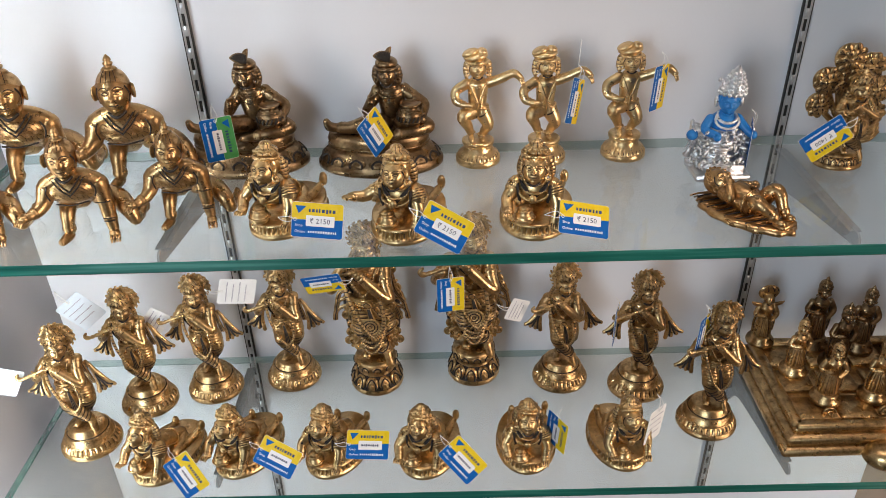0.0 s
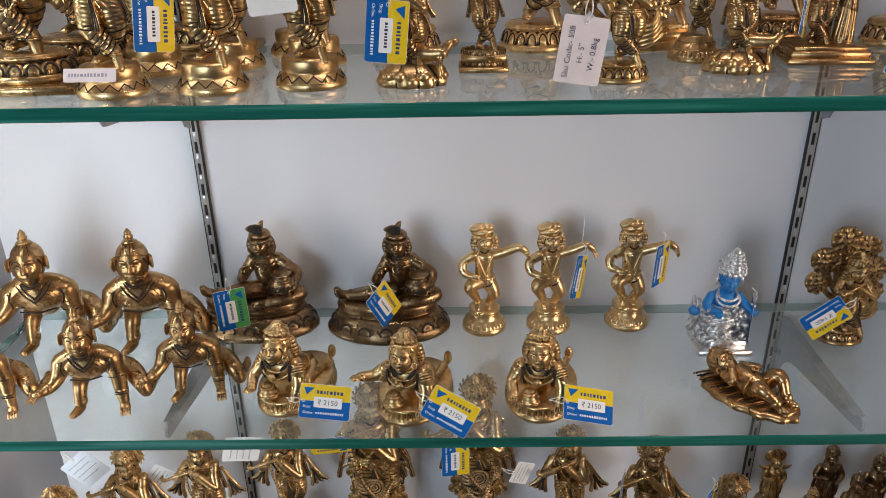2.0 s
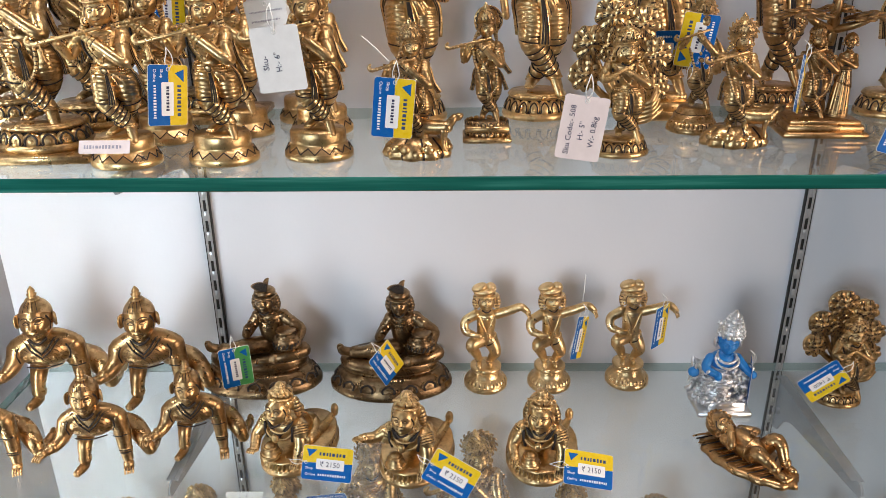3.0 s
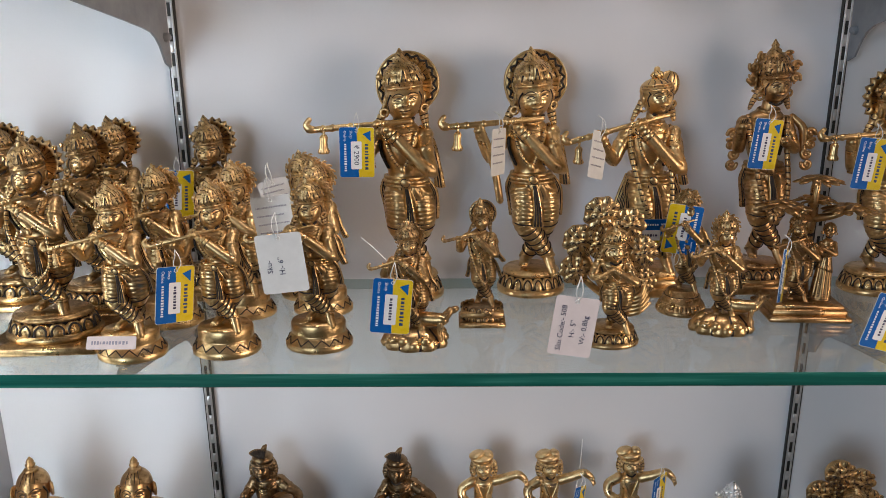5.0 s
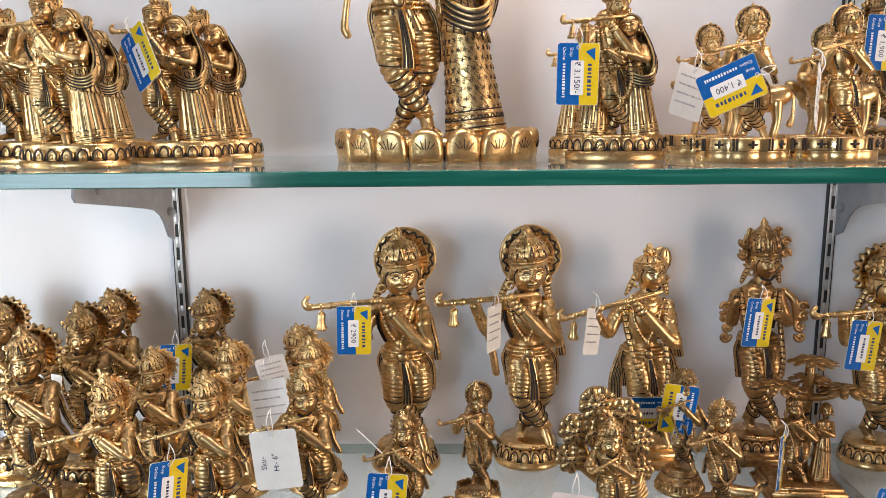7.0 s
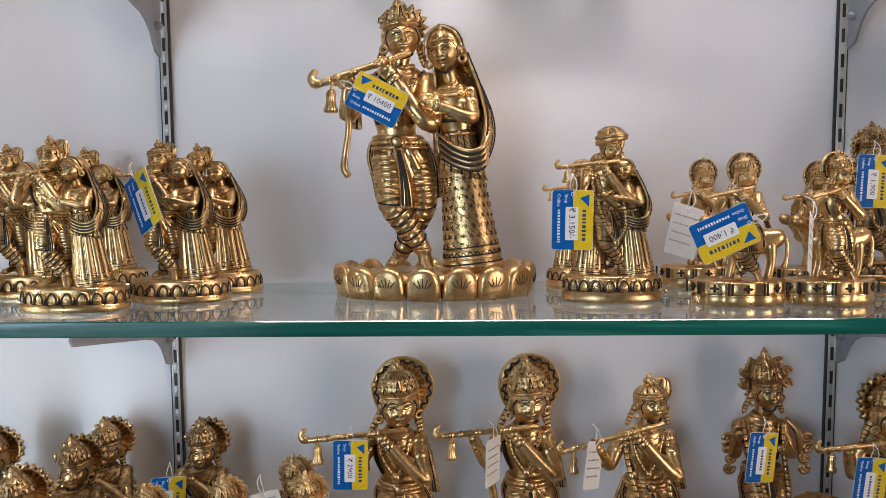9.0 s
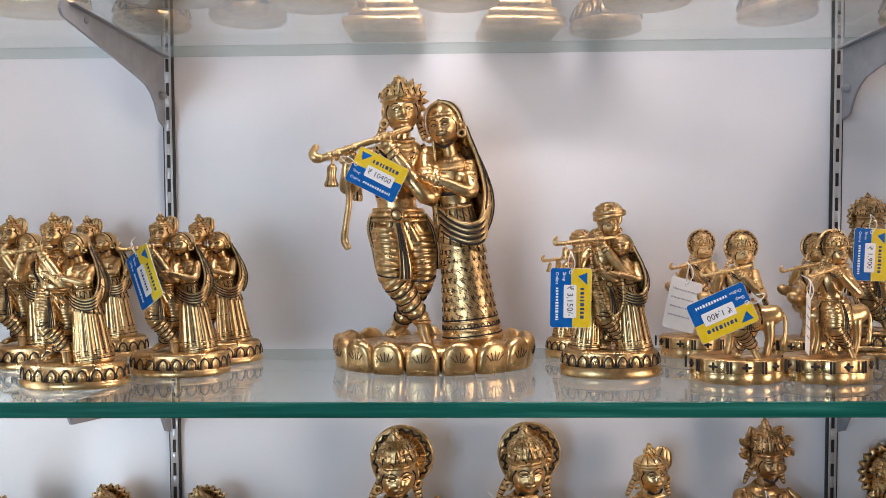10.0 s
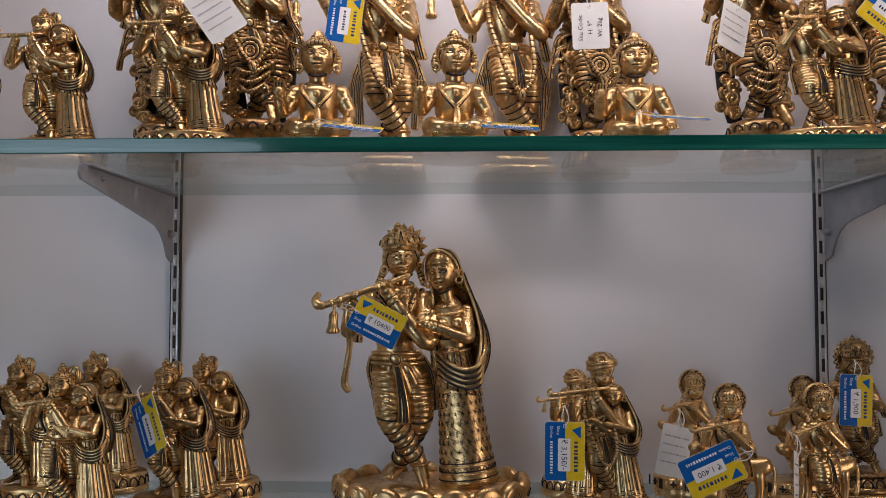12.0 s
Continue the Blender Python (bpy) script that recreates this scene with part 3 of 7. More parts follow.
def leg(F, hip, knee, ankle, q, ribs=12, foot=(0, -1, -0.1), depth=0.12):
    """A leg wrapped in ribbed cloth with drooping cut folds, with anklet, foot and toes."""
    hip, knee, ankle = (np.array(v, float) for v in (hip, knee, ankle))
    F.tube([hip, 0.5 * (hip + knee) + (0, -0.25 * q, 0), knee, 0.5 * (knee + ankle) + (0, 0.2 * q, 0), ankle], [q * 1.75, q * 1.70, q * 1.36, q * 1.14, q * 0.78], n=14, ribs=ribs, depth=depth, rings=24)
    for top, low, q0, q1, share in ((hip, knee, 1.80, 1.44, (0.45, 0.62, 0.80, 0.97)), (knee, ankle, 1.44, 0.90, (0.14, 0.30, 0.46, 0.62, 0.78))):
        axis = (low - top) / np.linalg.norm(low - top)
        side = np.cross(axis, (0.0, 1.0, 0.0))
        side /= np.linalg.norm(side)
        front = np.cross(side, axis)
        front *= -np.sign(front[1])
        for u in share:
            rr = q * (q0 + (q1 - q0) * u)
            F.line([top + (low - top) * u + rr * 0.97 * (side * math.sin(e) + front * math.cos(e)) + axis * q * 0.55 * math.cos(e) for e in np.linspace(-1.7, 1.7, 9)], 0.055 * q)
    a, d = ankle, np.array(foot, float)
    d /= np.linalg.norm(d)
    F.tube([a, a + d * q * 1.0 + np.array((0, 0, -0.1 * q)), a + d * q * 2.1 + np.array((0, 0, -0.18 * q))], [q * 0.72, q * 0.70, q * 0.58], n=8, flat=0.75, up=(0, 0, 1))
    for o in (0.0, 0.34):
        F.ring(tuple(a + (knee - ankle) / np.linalg.norm(knee - ankle) * o * q), q * (0.76 + 0.08 * o), q * (0.76 + 0.08 * o), q * 0.14, n=14, m=5, beads=8)
    for k in (-0.6, -0.2, 0.2, 0.6):
        sd = np.cross(d, (0, 0, 1.0))
        sd /= np.linalg.norm(sd) + 1e-9
        F.ell(tuple(a + d * q * 2.35 + sd * k * q * 0.62 + np.array((0, 0, -0.25 * q))), (0.18 * q, 0.26 * q, 0.17 * q), n=6, m=3)


def torso(F, pts, radii, flat=0.72):
    F.tube(pts, radii, n=16, flat=flat, rings=18)


def sash(F, P, w, strands=3, flat=0.35):
    """A hanging scarf: a flat band with raised folds."""
    F.chase()
    F.tube(P, [w * 0.8] + [w] * (len(P) - 2) + [w * 1.15], n=8, flat=flat)
    F.chase(False)
    for k in range(strands):
        o = (k - (strands - 1) / 2) * w * 1.5 / max(strands, 1)
        F.tube([(x + o, y - w * flat * 0.8, z) for x, y, z in P], w * 0.24, n=5)
        if k:
            F.line([(x + o - w * 0.75 / strands, y - w * flat * 0.95, z) for x, y, z in P], w * 0.17)


def round_base(F, r, h, style="lotus", depth=1.0, n=18):
    """A turned pedestal, h high, with a moulded rim and petals or flutes."""
    if style == "lotus":
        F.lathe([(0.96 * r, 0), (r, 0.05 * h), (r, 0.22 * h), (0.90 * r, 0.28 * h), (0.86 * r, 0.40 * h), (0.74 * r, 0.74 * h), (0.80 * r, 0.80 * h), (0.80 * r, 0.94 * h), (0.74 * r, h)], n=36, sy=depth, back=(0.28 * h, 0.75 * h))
        F.petals(n, 0.84 * r, 0.84 * r * depth, 0.50 * h, 0.95 * r * math.pi / n, 0.28 * h, -22)
        F.ring((0, 0, 0.86 * h), 0.78 * r, 0.78 * r * depth, 0.05 * r, beads=n * 2, m=5)
    elif style == "tiered":
        F.lathe([(0.96 * r, 0), (r, 0.05 * h), (r, 0.20 * h), (0.97 * r, 0.24 * h), (0.84 * r, 0.50 * h), (0.79 * r, 0.53 * h), (0.81 * r, 0.58 * h), (0.81 * r, 0.90 * h), (0.76 * r, h)], n=44, sy=depth, back=(0.505 * h, 0.545 * h))
        F.ring((0, 0, 0.24 * h), 0.975 * r, 0.975 * r * depth, 0.020 * r, n=44, m=5)
        zig = [((0.965, 0.27) if i % 2 else (0.865, 0.475), 2 * math.pi * i / (2 * n)) for i in range(2 * n + 1)]
        for ((q1, z1), a1), ((q2, z2), a2) in zip(zig, zig[1:]):
            F.line([(q1 * r * math.cos(a1), q1 * r * depth * math.sin(a1), z1 * h), (q2 * r * math.cos(a2), q2 * r * depth * math.sin(a2), z2 * h)], 0.011 * r)


def hip_cloth(F, P, k, w, top=0.475, hem=0.28, n=15, rx=0.100, ry=0.082):
    """Cloth gathered in a fan of folds under the belt knot, its hem dipping at the middle."""
    th = np.linspace(0, 2 * np.pi, 132, endpoint=False)
    z0 = top + 0.07
    rows, cut = [], []
    for u in np.linspace(0, 1, 15):
        zz = top + (hem - 0.06 * np.cos(th + np.pi / 2) * 0.9 - top) * u
        wide = 0.84 + 0.16 * math.sin(min(u * 2.2, 1) * math.pi / 2) - 0.20 * max(u - 0.40, 0) / 0.60
        X = rx * wide * np.cos(th)
        fold = np.abs(np.sin(np.arctan2(X, z0 - zz) * n))
        g = 1 + (0.09 * fold - 0.05) * min(1, u * 3 + 0.2)
        Y = -ry * wide * g * np.sin(th)
        rows.append(np.array([P(a * b, c, d) for a, b, c, d in zip(X, g, Y, zz)]))
        cut.append(fold < 0.30)
    F.skin(rows[::-1], np.array(cut)[::-1])


def flutist(F, b=0.10, turn=0, halo="", plumes=-1, garland=False, flute=0.36, flare=0.0, shawl=True, rib=12, tassel=True, width=1.0, beads=True, staff=False, body=0.90, face=0.757, hr=0.094, sway=0.0, tip=-1.75, tilt=-6, plays=True, stout=1.0, sashes=True, folds=0.045):
    """A standing figure with crossed legs playing a side flute, from height b (top of base) to 1."""
    k = 1.0 - b
    w = width

    def P(x, y, z):
        x += sway * math.sin(math.pi * min(z, 0.72) / 0.72) ** 2
        return (x * k * w, y * k * w, b + (z * body if z < 0.72 else 0.72 * body + (z - 0.72) * (face - 0.72 * body) / 0.115) * k)

    def M(x, y, d):
        return (x * hr * k, y * k * w, b + (face + d * hr) * k)

    first = len(F.V)
    q = 0.041 * k * w * stout
    leg(F, P(0.046, 0.015, 0.40), P(0.050, 0.005, 0.235), P(-0.022, 0.025, 0.050), q, rib, (-0.25, -1, -0.1), folds)
    leg(F, P(-0.048, -0.015, 0.40), P(-0.056, -0.055, 0.245), P(0.070, -0.055, 0.080), q, rib, (0.34, -0.42, -0.9), folds)
    hip_cloth(F, P, k, w)
    torso(F, [P(0.0, 0, 0.44), P(-0.002, 0, 0.51), P(-0.004, -0.006, 0.60), P(-0.002, 0, 0.67), P(0, 0, 0.715), P(0, 0, 0.745)], [0.088 * k * w, 0.074 * k * w, 0.094 * k * w, 0.104 * k * w, 0.085 * k * w, 0.036 * k * w])
    # belt with its round clasp, knot and hanging pleats
    F.ring(P(0, 0, 0.480), 0.092 * k * w, 0.074 * k * w, 0.010 * k, m=6)
    F.ring(P(0, 0, 0.462), 0.099 * k * w, 0.078 * k * w, 0.011 * k, beads=26, m=5)
    F.ring(P(0, 0, 0.444), 0.104 * k * w, 0.082 * k * w, 0.008 * k, m=5)
    F.ell(P(0, -0.090, 0.462), (0.028 * k, 0.014 * k, 0.026 * k), n=12, m=6)
    keep_g, F.groove = F.groove, 1 if F.groove >= 0 else F.groove
    F.ring(P(0, -0.098, 0.462), 0.018 * k, 0.018 * k, 0.0035 * k, n=14, m=4, tilt=(90, 0, 0))
    F.groove = keep_g
    F.tube([P(0, -0.088, 0.44), P(0, -0.104, 0.36), P(0, -0.108, 0.235)], [0.012 * k, 0.019 * k, 0.026 * k], n=8, flat=0.35)
    for i in (-1, 0, 1):
        F.line([P(0.004 * i, -0.096, 0.43), P(0.009 * i, -0.111, 0.35), P(0.014 * i, -0.117, 0.24)], 0.0030 * k)
    if sashes:
        for s in (-1, 1):
            sash(F, [P(s * 0.098, -0.01, 0.462), P(s * 0.118, 0.0, 0.41), P(s * (0.116 + 0.4 * flare), 0.01, 0.34), P(s * (0.108 + flare), 0.012, 0.27)], 0.017 * k, 3)
    # necklaces
    for j, (rr, zz, dp) in enumerate(((0.050, 0.735, 14), (0.068, 0.712, 26), (0.082, 0.688, 34))):
        F.ring(P(0, -0.012 - 0.006 * j, zz), rr * k * w, rr * 0.82 * k * w, 0.008 * k, beads=20, m=5, tilt=(dp, 0, 0))
    if beads:
        F.tube([P(-0.07, -0.056, 0.70), P(-0.045, -0.088, 0.60), P(0.0, -0.085, 0.53), P(0.045, -0.088, 0.60), P(0.07, -0.056, 0.70)], 0.0075 * k, n=6, ribs=22, depth=0.12)
        F.ell(P(0, -0.090, 0.525), (0.016 * k, 0.012 * k, 0.020 * k), n=9, m=5)
    if garland:
        F.tube([P(-0.10, -0.03, 0.70), P(-0.085, -0.105, 0.52), P(-0.060, -0.125, 0.34), P(0.0, -0.130, 0.25), P(0.060, -0.125, 0.34), P(0.085, -0.105, 0.52), P(0.10, -0.03, 0.70)], 0.012 * k, n=7, ribs=40, depth=0.2)
        F.ell(P(0, -0.130, 0.235), (0.022 * k, 0.014 * k, 0.028 * k), n=9, m=5, lobes=5)
    aq = 0.032 * k * min(w, 1.1)
    if plays:
        # flute held to the lips, and the arms that hold it
        e, f = M(0.45, -0.112, -0.86), M(-flute / hr, -0.165, tip)
        e, f = np.array(e), np.array(f)
        F.tube([e, f], [0.011 * k, 0.014 * k], n=9)
        for u in (0.30, 0.36, 0.62, 0.80, 0.90):
            F.tube([e + (f - e) * u, e + (f - e) * (u + 0.015)], 0.0165 * k, n=9)
        F.tube([f, f + np.array((-0.018, 0, 0.004)) * k, f + np.array((-0.032, 0, 0.022)) * k, f + np.array((-0.022, 0, 0.042)) * k], [0.016 * k, 0.018 * k, 0.014 * k, 0.012 * k], n=8)
        near, far = e + (f - e) * 0.24, e + (f - e) * 0.66
        drop = np.array((0, 0.018, -0.028)) * k
        arm(F, P(0.106, 0.0, 0.672), P(0.126, -0.105, 0.520), tuple(near + drop), aq * 1.06, (-0.3, -0.3, 1))
        arm(F, P(-0.106, 0.0, 0.672), P(-0.175, -0.050, 0.560), tuple(far + drop), aq, (-0.2, -0.3, 1))
        if tassel:
            tx = f + np.array((0.045 * k, 0, 0))
            F.tube([tx, tx - np.array((0, 0, 0.03 * k))], 0.006 * k, n=5)
            F.lathe([(0.010 * k, 0), (0.018 * k, -0.012 * k), (0.016 * k, -0.030 * k), (0.018 * k, -0.055 * k), (0.026 * k, -0.070 * k), (0.022 * k, -0.080 * k)], (tx[0], tx[1], tx[2] - 0.02 * k), n=14, lobes=6, depth=0.08)
        if staff:
            F.tube([tuple(far), P(-0.175, -0.10, 0.55), P(-0.172, -0.08, 0.36)], [0.014 * k, 0.017 * k, 0.017 * k], n=8)
    else:
        # one palm raised before the shoulder, the other hand lowered
        arm(F, P(-0.104, 0.0, 0.672), P(-0.150, -0.06, 0.560), P(-0.155, -0.120, 0.670), aq, (0.05, -0.3, 1))
        arm(F, P(0.104, 0.0, 0.672), P(0.140, -0.050, 0.560), P(0.060, -0.125, 0.600), aq, (-0.8, -0.4, 0.5))
    if shawl:
        # scarf round the neck, over the arm and down the side
        F.tube([P(-0.085, -0.035, 0.705), P(-0.02, -0.085, 0.655), P(0.05, -0.095, 0.615), P(0.10, -0.06, 0.585)], [0.018 * k, 0.020 * k, 0.020 * k, 0.018 * k], n=8, flat=0.6)
        for o in (-0.010, 0.004):
            F.line([P(-0.08, -0.050, 0.70 + o), P(-0.02, -0.098, 0.652 + o), P(0.05, -0.108, 0.612 + o), P(0.095, -0.075, 0.584 + o)], 0.0034 * k)
        sash(F, [P(0.080, 0.0, 0.712), P(0.140, -0.01, 0.64), P(0.156, -0.015, 0.52), P(0.152 + flare, -0.01, 0.43)], 0.021 * k, 3)
        sash(F, [P(-0.085, 0.02, 0.705), P(-0.140, 0.02, 0.62), P(-0.152 - flare, 0.02, 0.52)], 0.017 * k, 2)
        if flare > 0.04:
            for s in (-1, 1):
                for j in range(3):
                    F.tube([P(s * 0.07, -0.01, 0.71), P(s * (0.12 + 0.010 * j), 0.0, 0.70 - 0.02 * j), P(s * (0.155 + 0.01 * j), -0.01, 0.68 - 0.03 * j)], [0.012 * k, 0.014 * k, 0.006 * k], n=6, flat=0.6)
    # shirt edges on the chest
    for s in (-1, 1):
        F.line([P(s * 0.092, -0.040, 0.655), P(s * 0.088, -0.045, 0.60), P(s * 0.066, -0.045, 0.53)], 0.005 * k)
    c, r = (0.0, -0.030 * k * w, b + face * k), hr * k
    F.tube([P(0, 0, 0.70), (0, -0.010 * k, c[2] - 0.7 * r)], 0.44 * r, n=10)
    keep = F.m
    F.m = keep @ Matrix.Translation(c) @ Euler((0, radians(tilt), 0)).to_matrix().to_4x4() @ Matrix.Translation((-c[0], -c[1], -c[2]))
    head(F, c, r, turn)
    if halo == "cap":
        # rolled hair with a band, a bun and a side fan
        F.ell((0, c[1] + 0.10 * r, c[2] + 0.42 * r), (0.92 * r, 0.90 * r, 0.66 * r), n=20, m=9, lobes=12, depth=0.05)
        for z, g in ((0.46, 0.84), (0.60, 0.86), (0.74, 0.80)):
            F.ring((0, c[1] + 0.03 * r, c[2] + z * r), g * r, (g + 0.04) * r, 0.055 * r, n=30, m=5, beads=22)
        F.ell((0.05 * r, c[1] + 0.1 * r, c[2] + 1.22 * r), (0.36 * r, 0.34 * r, 0.24 * r), n=12, m=7, lobes=7, depth=0.08)
        F.ell((0.05 * r, c[1] + 0.1 * r, c[2] + 1.50 * r), (0.18 * r, 0.18 * r, 0.18 * r), n=10, m=6)
        F.ell((0.62 * r, c[1] + 0.35 * r, c[2] + 0.55 * r), (0.62 * r, 0.22 * r, 0.85 * r), (0, 24, 0), n=16, m=9, lobes=9, depth=0.07)
    else:
        crown(F, c, r, (1.0 - face - 0.44 * hr) * k * 0.94, turn)
    F.m = keep
    if plumes:
        plume(F, (plumes * 0.85 * r, c[1], c[2] + 0.65 * r), r * 0.8, plumes)
    for s in (-1, 1):
        # locks on the shoulders
        F.tube([(s * 0.76 * r, 0.0, c[2] - 0.2 * r), (s * 0.98 * r, 0.0, c[2] - 0.8 * r), (s * 1.15 * r, -0.01 * k, c[2] - 1.25 * r)], [0.2 * r, 0.2 * r, 0.12 * r], n=8, ribs=5, depth=0.14)
    if halo and halo != "cap":
        teeth, spokes = {"round": (0, 30), "sun": (20, 20), "curl": (0, 16), "rays": (16, 16)}[halo]
        R = {"round": 1.46, "sun": 1.38, "curl": 1.15, "rays": 1.02}[halo] * r
        z = c[2] + 0.66 * r
        F.disc((0.08 * r, c[1] + 0.75 * r, z), R, 0.26 * r, teeth, 0.30 if halo == "rays" else 0.14, spokes)
        y = c[1] + 0.75 * r - 0.17 * r
        if halo == "round":
            zig = [((0.80 + 0.10 * (i % 2)) * R, math.pi * i / 18) for i in range(-5, 24)]
            for (p, u), (p2, u2) in zip(zig, zig[1:]):
                F.line([(0.08 * r + p * math.cos(u), y, z + p * math.sin(u)), (0.08 * r + p2 * math.cos(u2), y, z + p2 * math.sin(u2))], 0.036 * r)
            F.ring((0.08 * r, y + 0.02 * r, z), 0.96 * R, 0.96 * R, 0.05 * r, n=60, m=5, tilt=(90, 0, 0))
            F.ring((0.08 * r, y + 0.03 * r, z), 0.73 * R, 0.73 * R, 0.04 * r, n=60, m=5, tilt=(90, 0, 0), beads=40)
        if halo == "curl":
            for i in range(15):
                a = radians(-40 + 20 * i)
                F.scroll((R * math.cos(a), c[1] + 0.6 * r, z + R * math.sin(a)), 0.25 * r, 0.075 * r, 1.1, a)
    # the body bends in a slow S, hips out to one side
    for V in F.V[first:]:
        z = np.clip((V[:, 2] / F.s - b) / k, 0, 1)
        V[:, 0] += F.s * k * 0.028 * w * np.sin(2 * np.pi * np.clip(z / 0.80, 0, 1)) * np.sin(np.pi * z)


def lady(F, b=0.1, k=0.85, lean=-6, pleats=13, veil=True, turn=-14, wide=1.0, flowers=False):
    """A standing companion in a pleated skirt, hip cloth and long veil, both hands raised to the left. Origin at her feet."""
    keep = F.m
    F.m = keep @ Matrix.Translation((0, 0, b)) @ Euler((0, radians(lean), radians(turn * 0.3))).to_matrix().to_4x4() @ Matrix.Diagonal((wide * k, wide * k, k, 1))
    F.chase(flowers)
    F.lathe([(0.124, 0), (0.129, 0.012), (0.124, 0.03), (0.119, 0.07), (0.112, 0.13), (0.098, 0.28), (0.086, 0.42), (0.070, 0.52)], n=96, sy=0.80, lobes=0 if flowers else pleats, depth=0.10, zone=(0.06, 0.50))
    F.chase(False)
    for z, q in ((0.02, 0.128), (0.052, 0.122), (0.085, 0.118)):
        F.ring((0, 0, z), q, q * 0.80, 0.005, m=5, n=40)
        keep_g, F.groove = F.groove, 1
        F.ring((0, 0, z + 0.012), q - 0.002, (q - 0.002) * 0.80, 0.003, m=4, n=40)
        F.groove = keep_g
    if flowers:
        # a cut pattern of rosettes, dots and lattice lines all over the skirt
        def on(a, z, o=0.0015):
            q = float(np.interp(z, (0.03, 0.07, 0.13, 0.28, 0.42), (0.124, 0.119, 0.112, 0.098, 0.086))) + o
            return np.array((q * math.cos(a), q * 0.8 * math.sin(a), z))

        for j in range(-5, 6):
            for i in range(8):
                a = radians(-92 + 17 * j + 8.5 * (i % 2))
                z = 0.105 + 0.038 * i
                g = [2 * math.pi * u / 5 for u in range(5)]
                for v in g:
                    F.line([on(a + 0.025 * math.cos(v), z + 0.0030 * math.sin(v)), on(a + 0.085 * math.cos(v), z + 0.0095 * math.sin(v))], 0.0011)
                a2, z2 = a + radians(8.5), z + 0.002
                F.ell(tuple(on(a2, z2, 0.0)), (0.0045, 0.0030, 0.0060), n=7, m=4)
        for j in range(26):
            a = 2 * math.pi * j / 26
            F.line([on(a, 0.062), on(a + 0.12, 0.078), on(a + 0.24, 0.062)], 0.0016)
    # overskirt in long folds with a slanting hem, then the hip cloth
    th = np.linspace(0, 2 * np.pi, 72, endpoint=False)
    rows = []
    for u in np.linspace(0, 1, 7):
        z = (0.385 - 0.035 * np.cos(th)) * (1 - u) + 0.56 * u
        q = (0.103 * (1 - u) + 0.064 * u) * (1 + 0.06 * (1 - 0.5 * u) * (np.abs(np.sin(8 * th)) - 0.5))
        rows.append(np.stack([q * np.cos(th), 0.84 * q * np.sin(th), z], -1))
    F.chase()
    F.skin(rows, np.repeat((np.abs(np.sin(8 * th + 0.2)) < 0.40)[None], 7, 0))
    F.chase(False)
    torso(F, [(0, 0, 0.50), (-0.002, 0, 0.56), (-0.004, -0.006, 0.64), (-0.004, 0, 0.70), (0, 0, 0.735), (0, 0, 0.765)], [0.062, 0.058, 0.074, 0.074, 0.062, 0.030])
    for s in (-1, 1):
        F.ell((s * 0.034, -0.042, 0.655), (0.034, 0.030, 0.034), n=10, m=7)
    F.ring((0, 0, 0.545), 0.066, 0.054, 0.008, beads=18, m=5)
    F.line([(-0.06, -0.035, 0.605), (0, -0.058, 0.600), (0.06, -0.035, 0.605)], 0.005)
    arm(F, (-0.072, -0.01, 0.70), (-0.080, -0.085, 0.60), (-0.165, -0.095, 0.705), 0.025, (-1, -0.2, 0.4))
    arm(F, (0.074, 0.0, 0.70), (0.070, -0.100, 0.595), (-0.090, -0.130, 0.670), 0.027, (-1, -0.2, 0.4))
    for j in range(2):
        F.ring((0, -0.014, 0.742 - 0.026 * j), 0.042 + 0.016 * j, 0.034 + 0.012 * j, 0.008, beads=16, m=5, tilt=(24, 0, 0))
    c, r = (-0.010, -0.026, 0.872), 0.082
    F.tube([(0, 0, 0.74), (-0.008, -0.01, 0.82)], 0.032, n=9)
    head(F, c, r, turn, True, True, -6)
    F.m = F.m @ Matrix.Translation(c) @ Euler((0, 0, radians(turn))).to_matrix().to_4x4()
    F.ring((0, 0.02 * r, 0.46 * r), 0.78 * r, 0.82 * r, 0.065 * r, beads=18, m=5)
    F.ell((0, -0.80 * r, 0.46 * r), (0.09 * r, 0.07 * r, 0.13 * r), n=7, m=4)
    if veil:
        # the veil lies close on the hair, with a rolled edge framing the face
        F.ell((0, 0.20 * r, 0.30 * r), (0.97 * r, 0.98 * r, 0.98 * r), n=28, m=14)
        arc = [(1.00 * r * math.cos(radians(a)), -0.30 * r - 0.20 * r * math.sin(radians(a)), 0.08 * r + 1.06 * r * math.sin(radians(a))) for a in range(0, 181, 15)]
        F.tube(arc, 0.060 * r, n=7)
        F.line([(x * 1.04, y + 0.13 * r, z * 1.03 + 0.02 * r) for x, y, z in arc], 0.030 * r)
        F.ell((0, -0.42 * r, 1.12 * r), (0.14 * r, 0.12 * r, 0.17 * r), n=9, m=6)
    else:
        F.lathe([(0.72 * r, 0), (0.68 * r, 0.2 * r), (0.40 * r, 0.46 * r), (0.2 * r, 0.58 * r), (0.04 * r, 0.68 * r)], (0, 0.02 * r, 0.5 * r), n=18, lobes=9, depth=0.06)
    F.m = F.m @ Euler((0, 0, radians(-turn))).to_matrix().to_4x4() @ Matrix.Translation((-c[0], -c[1], -c[2]))
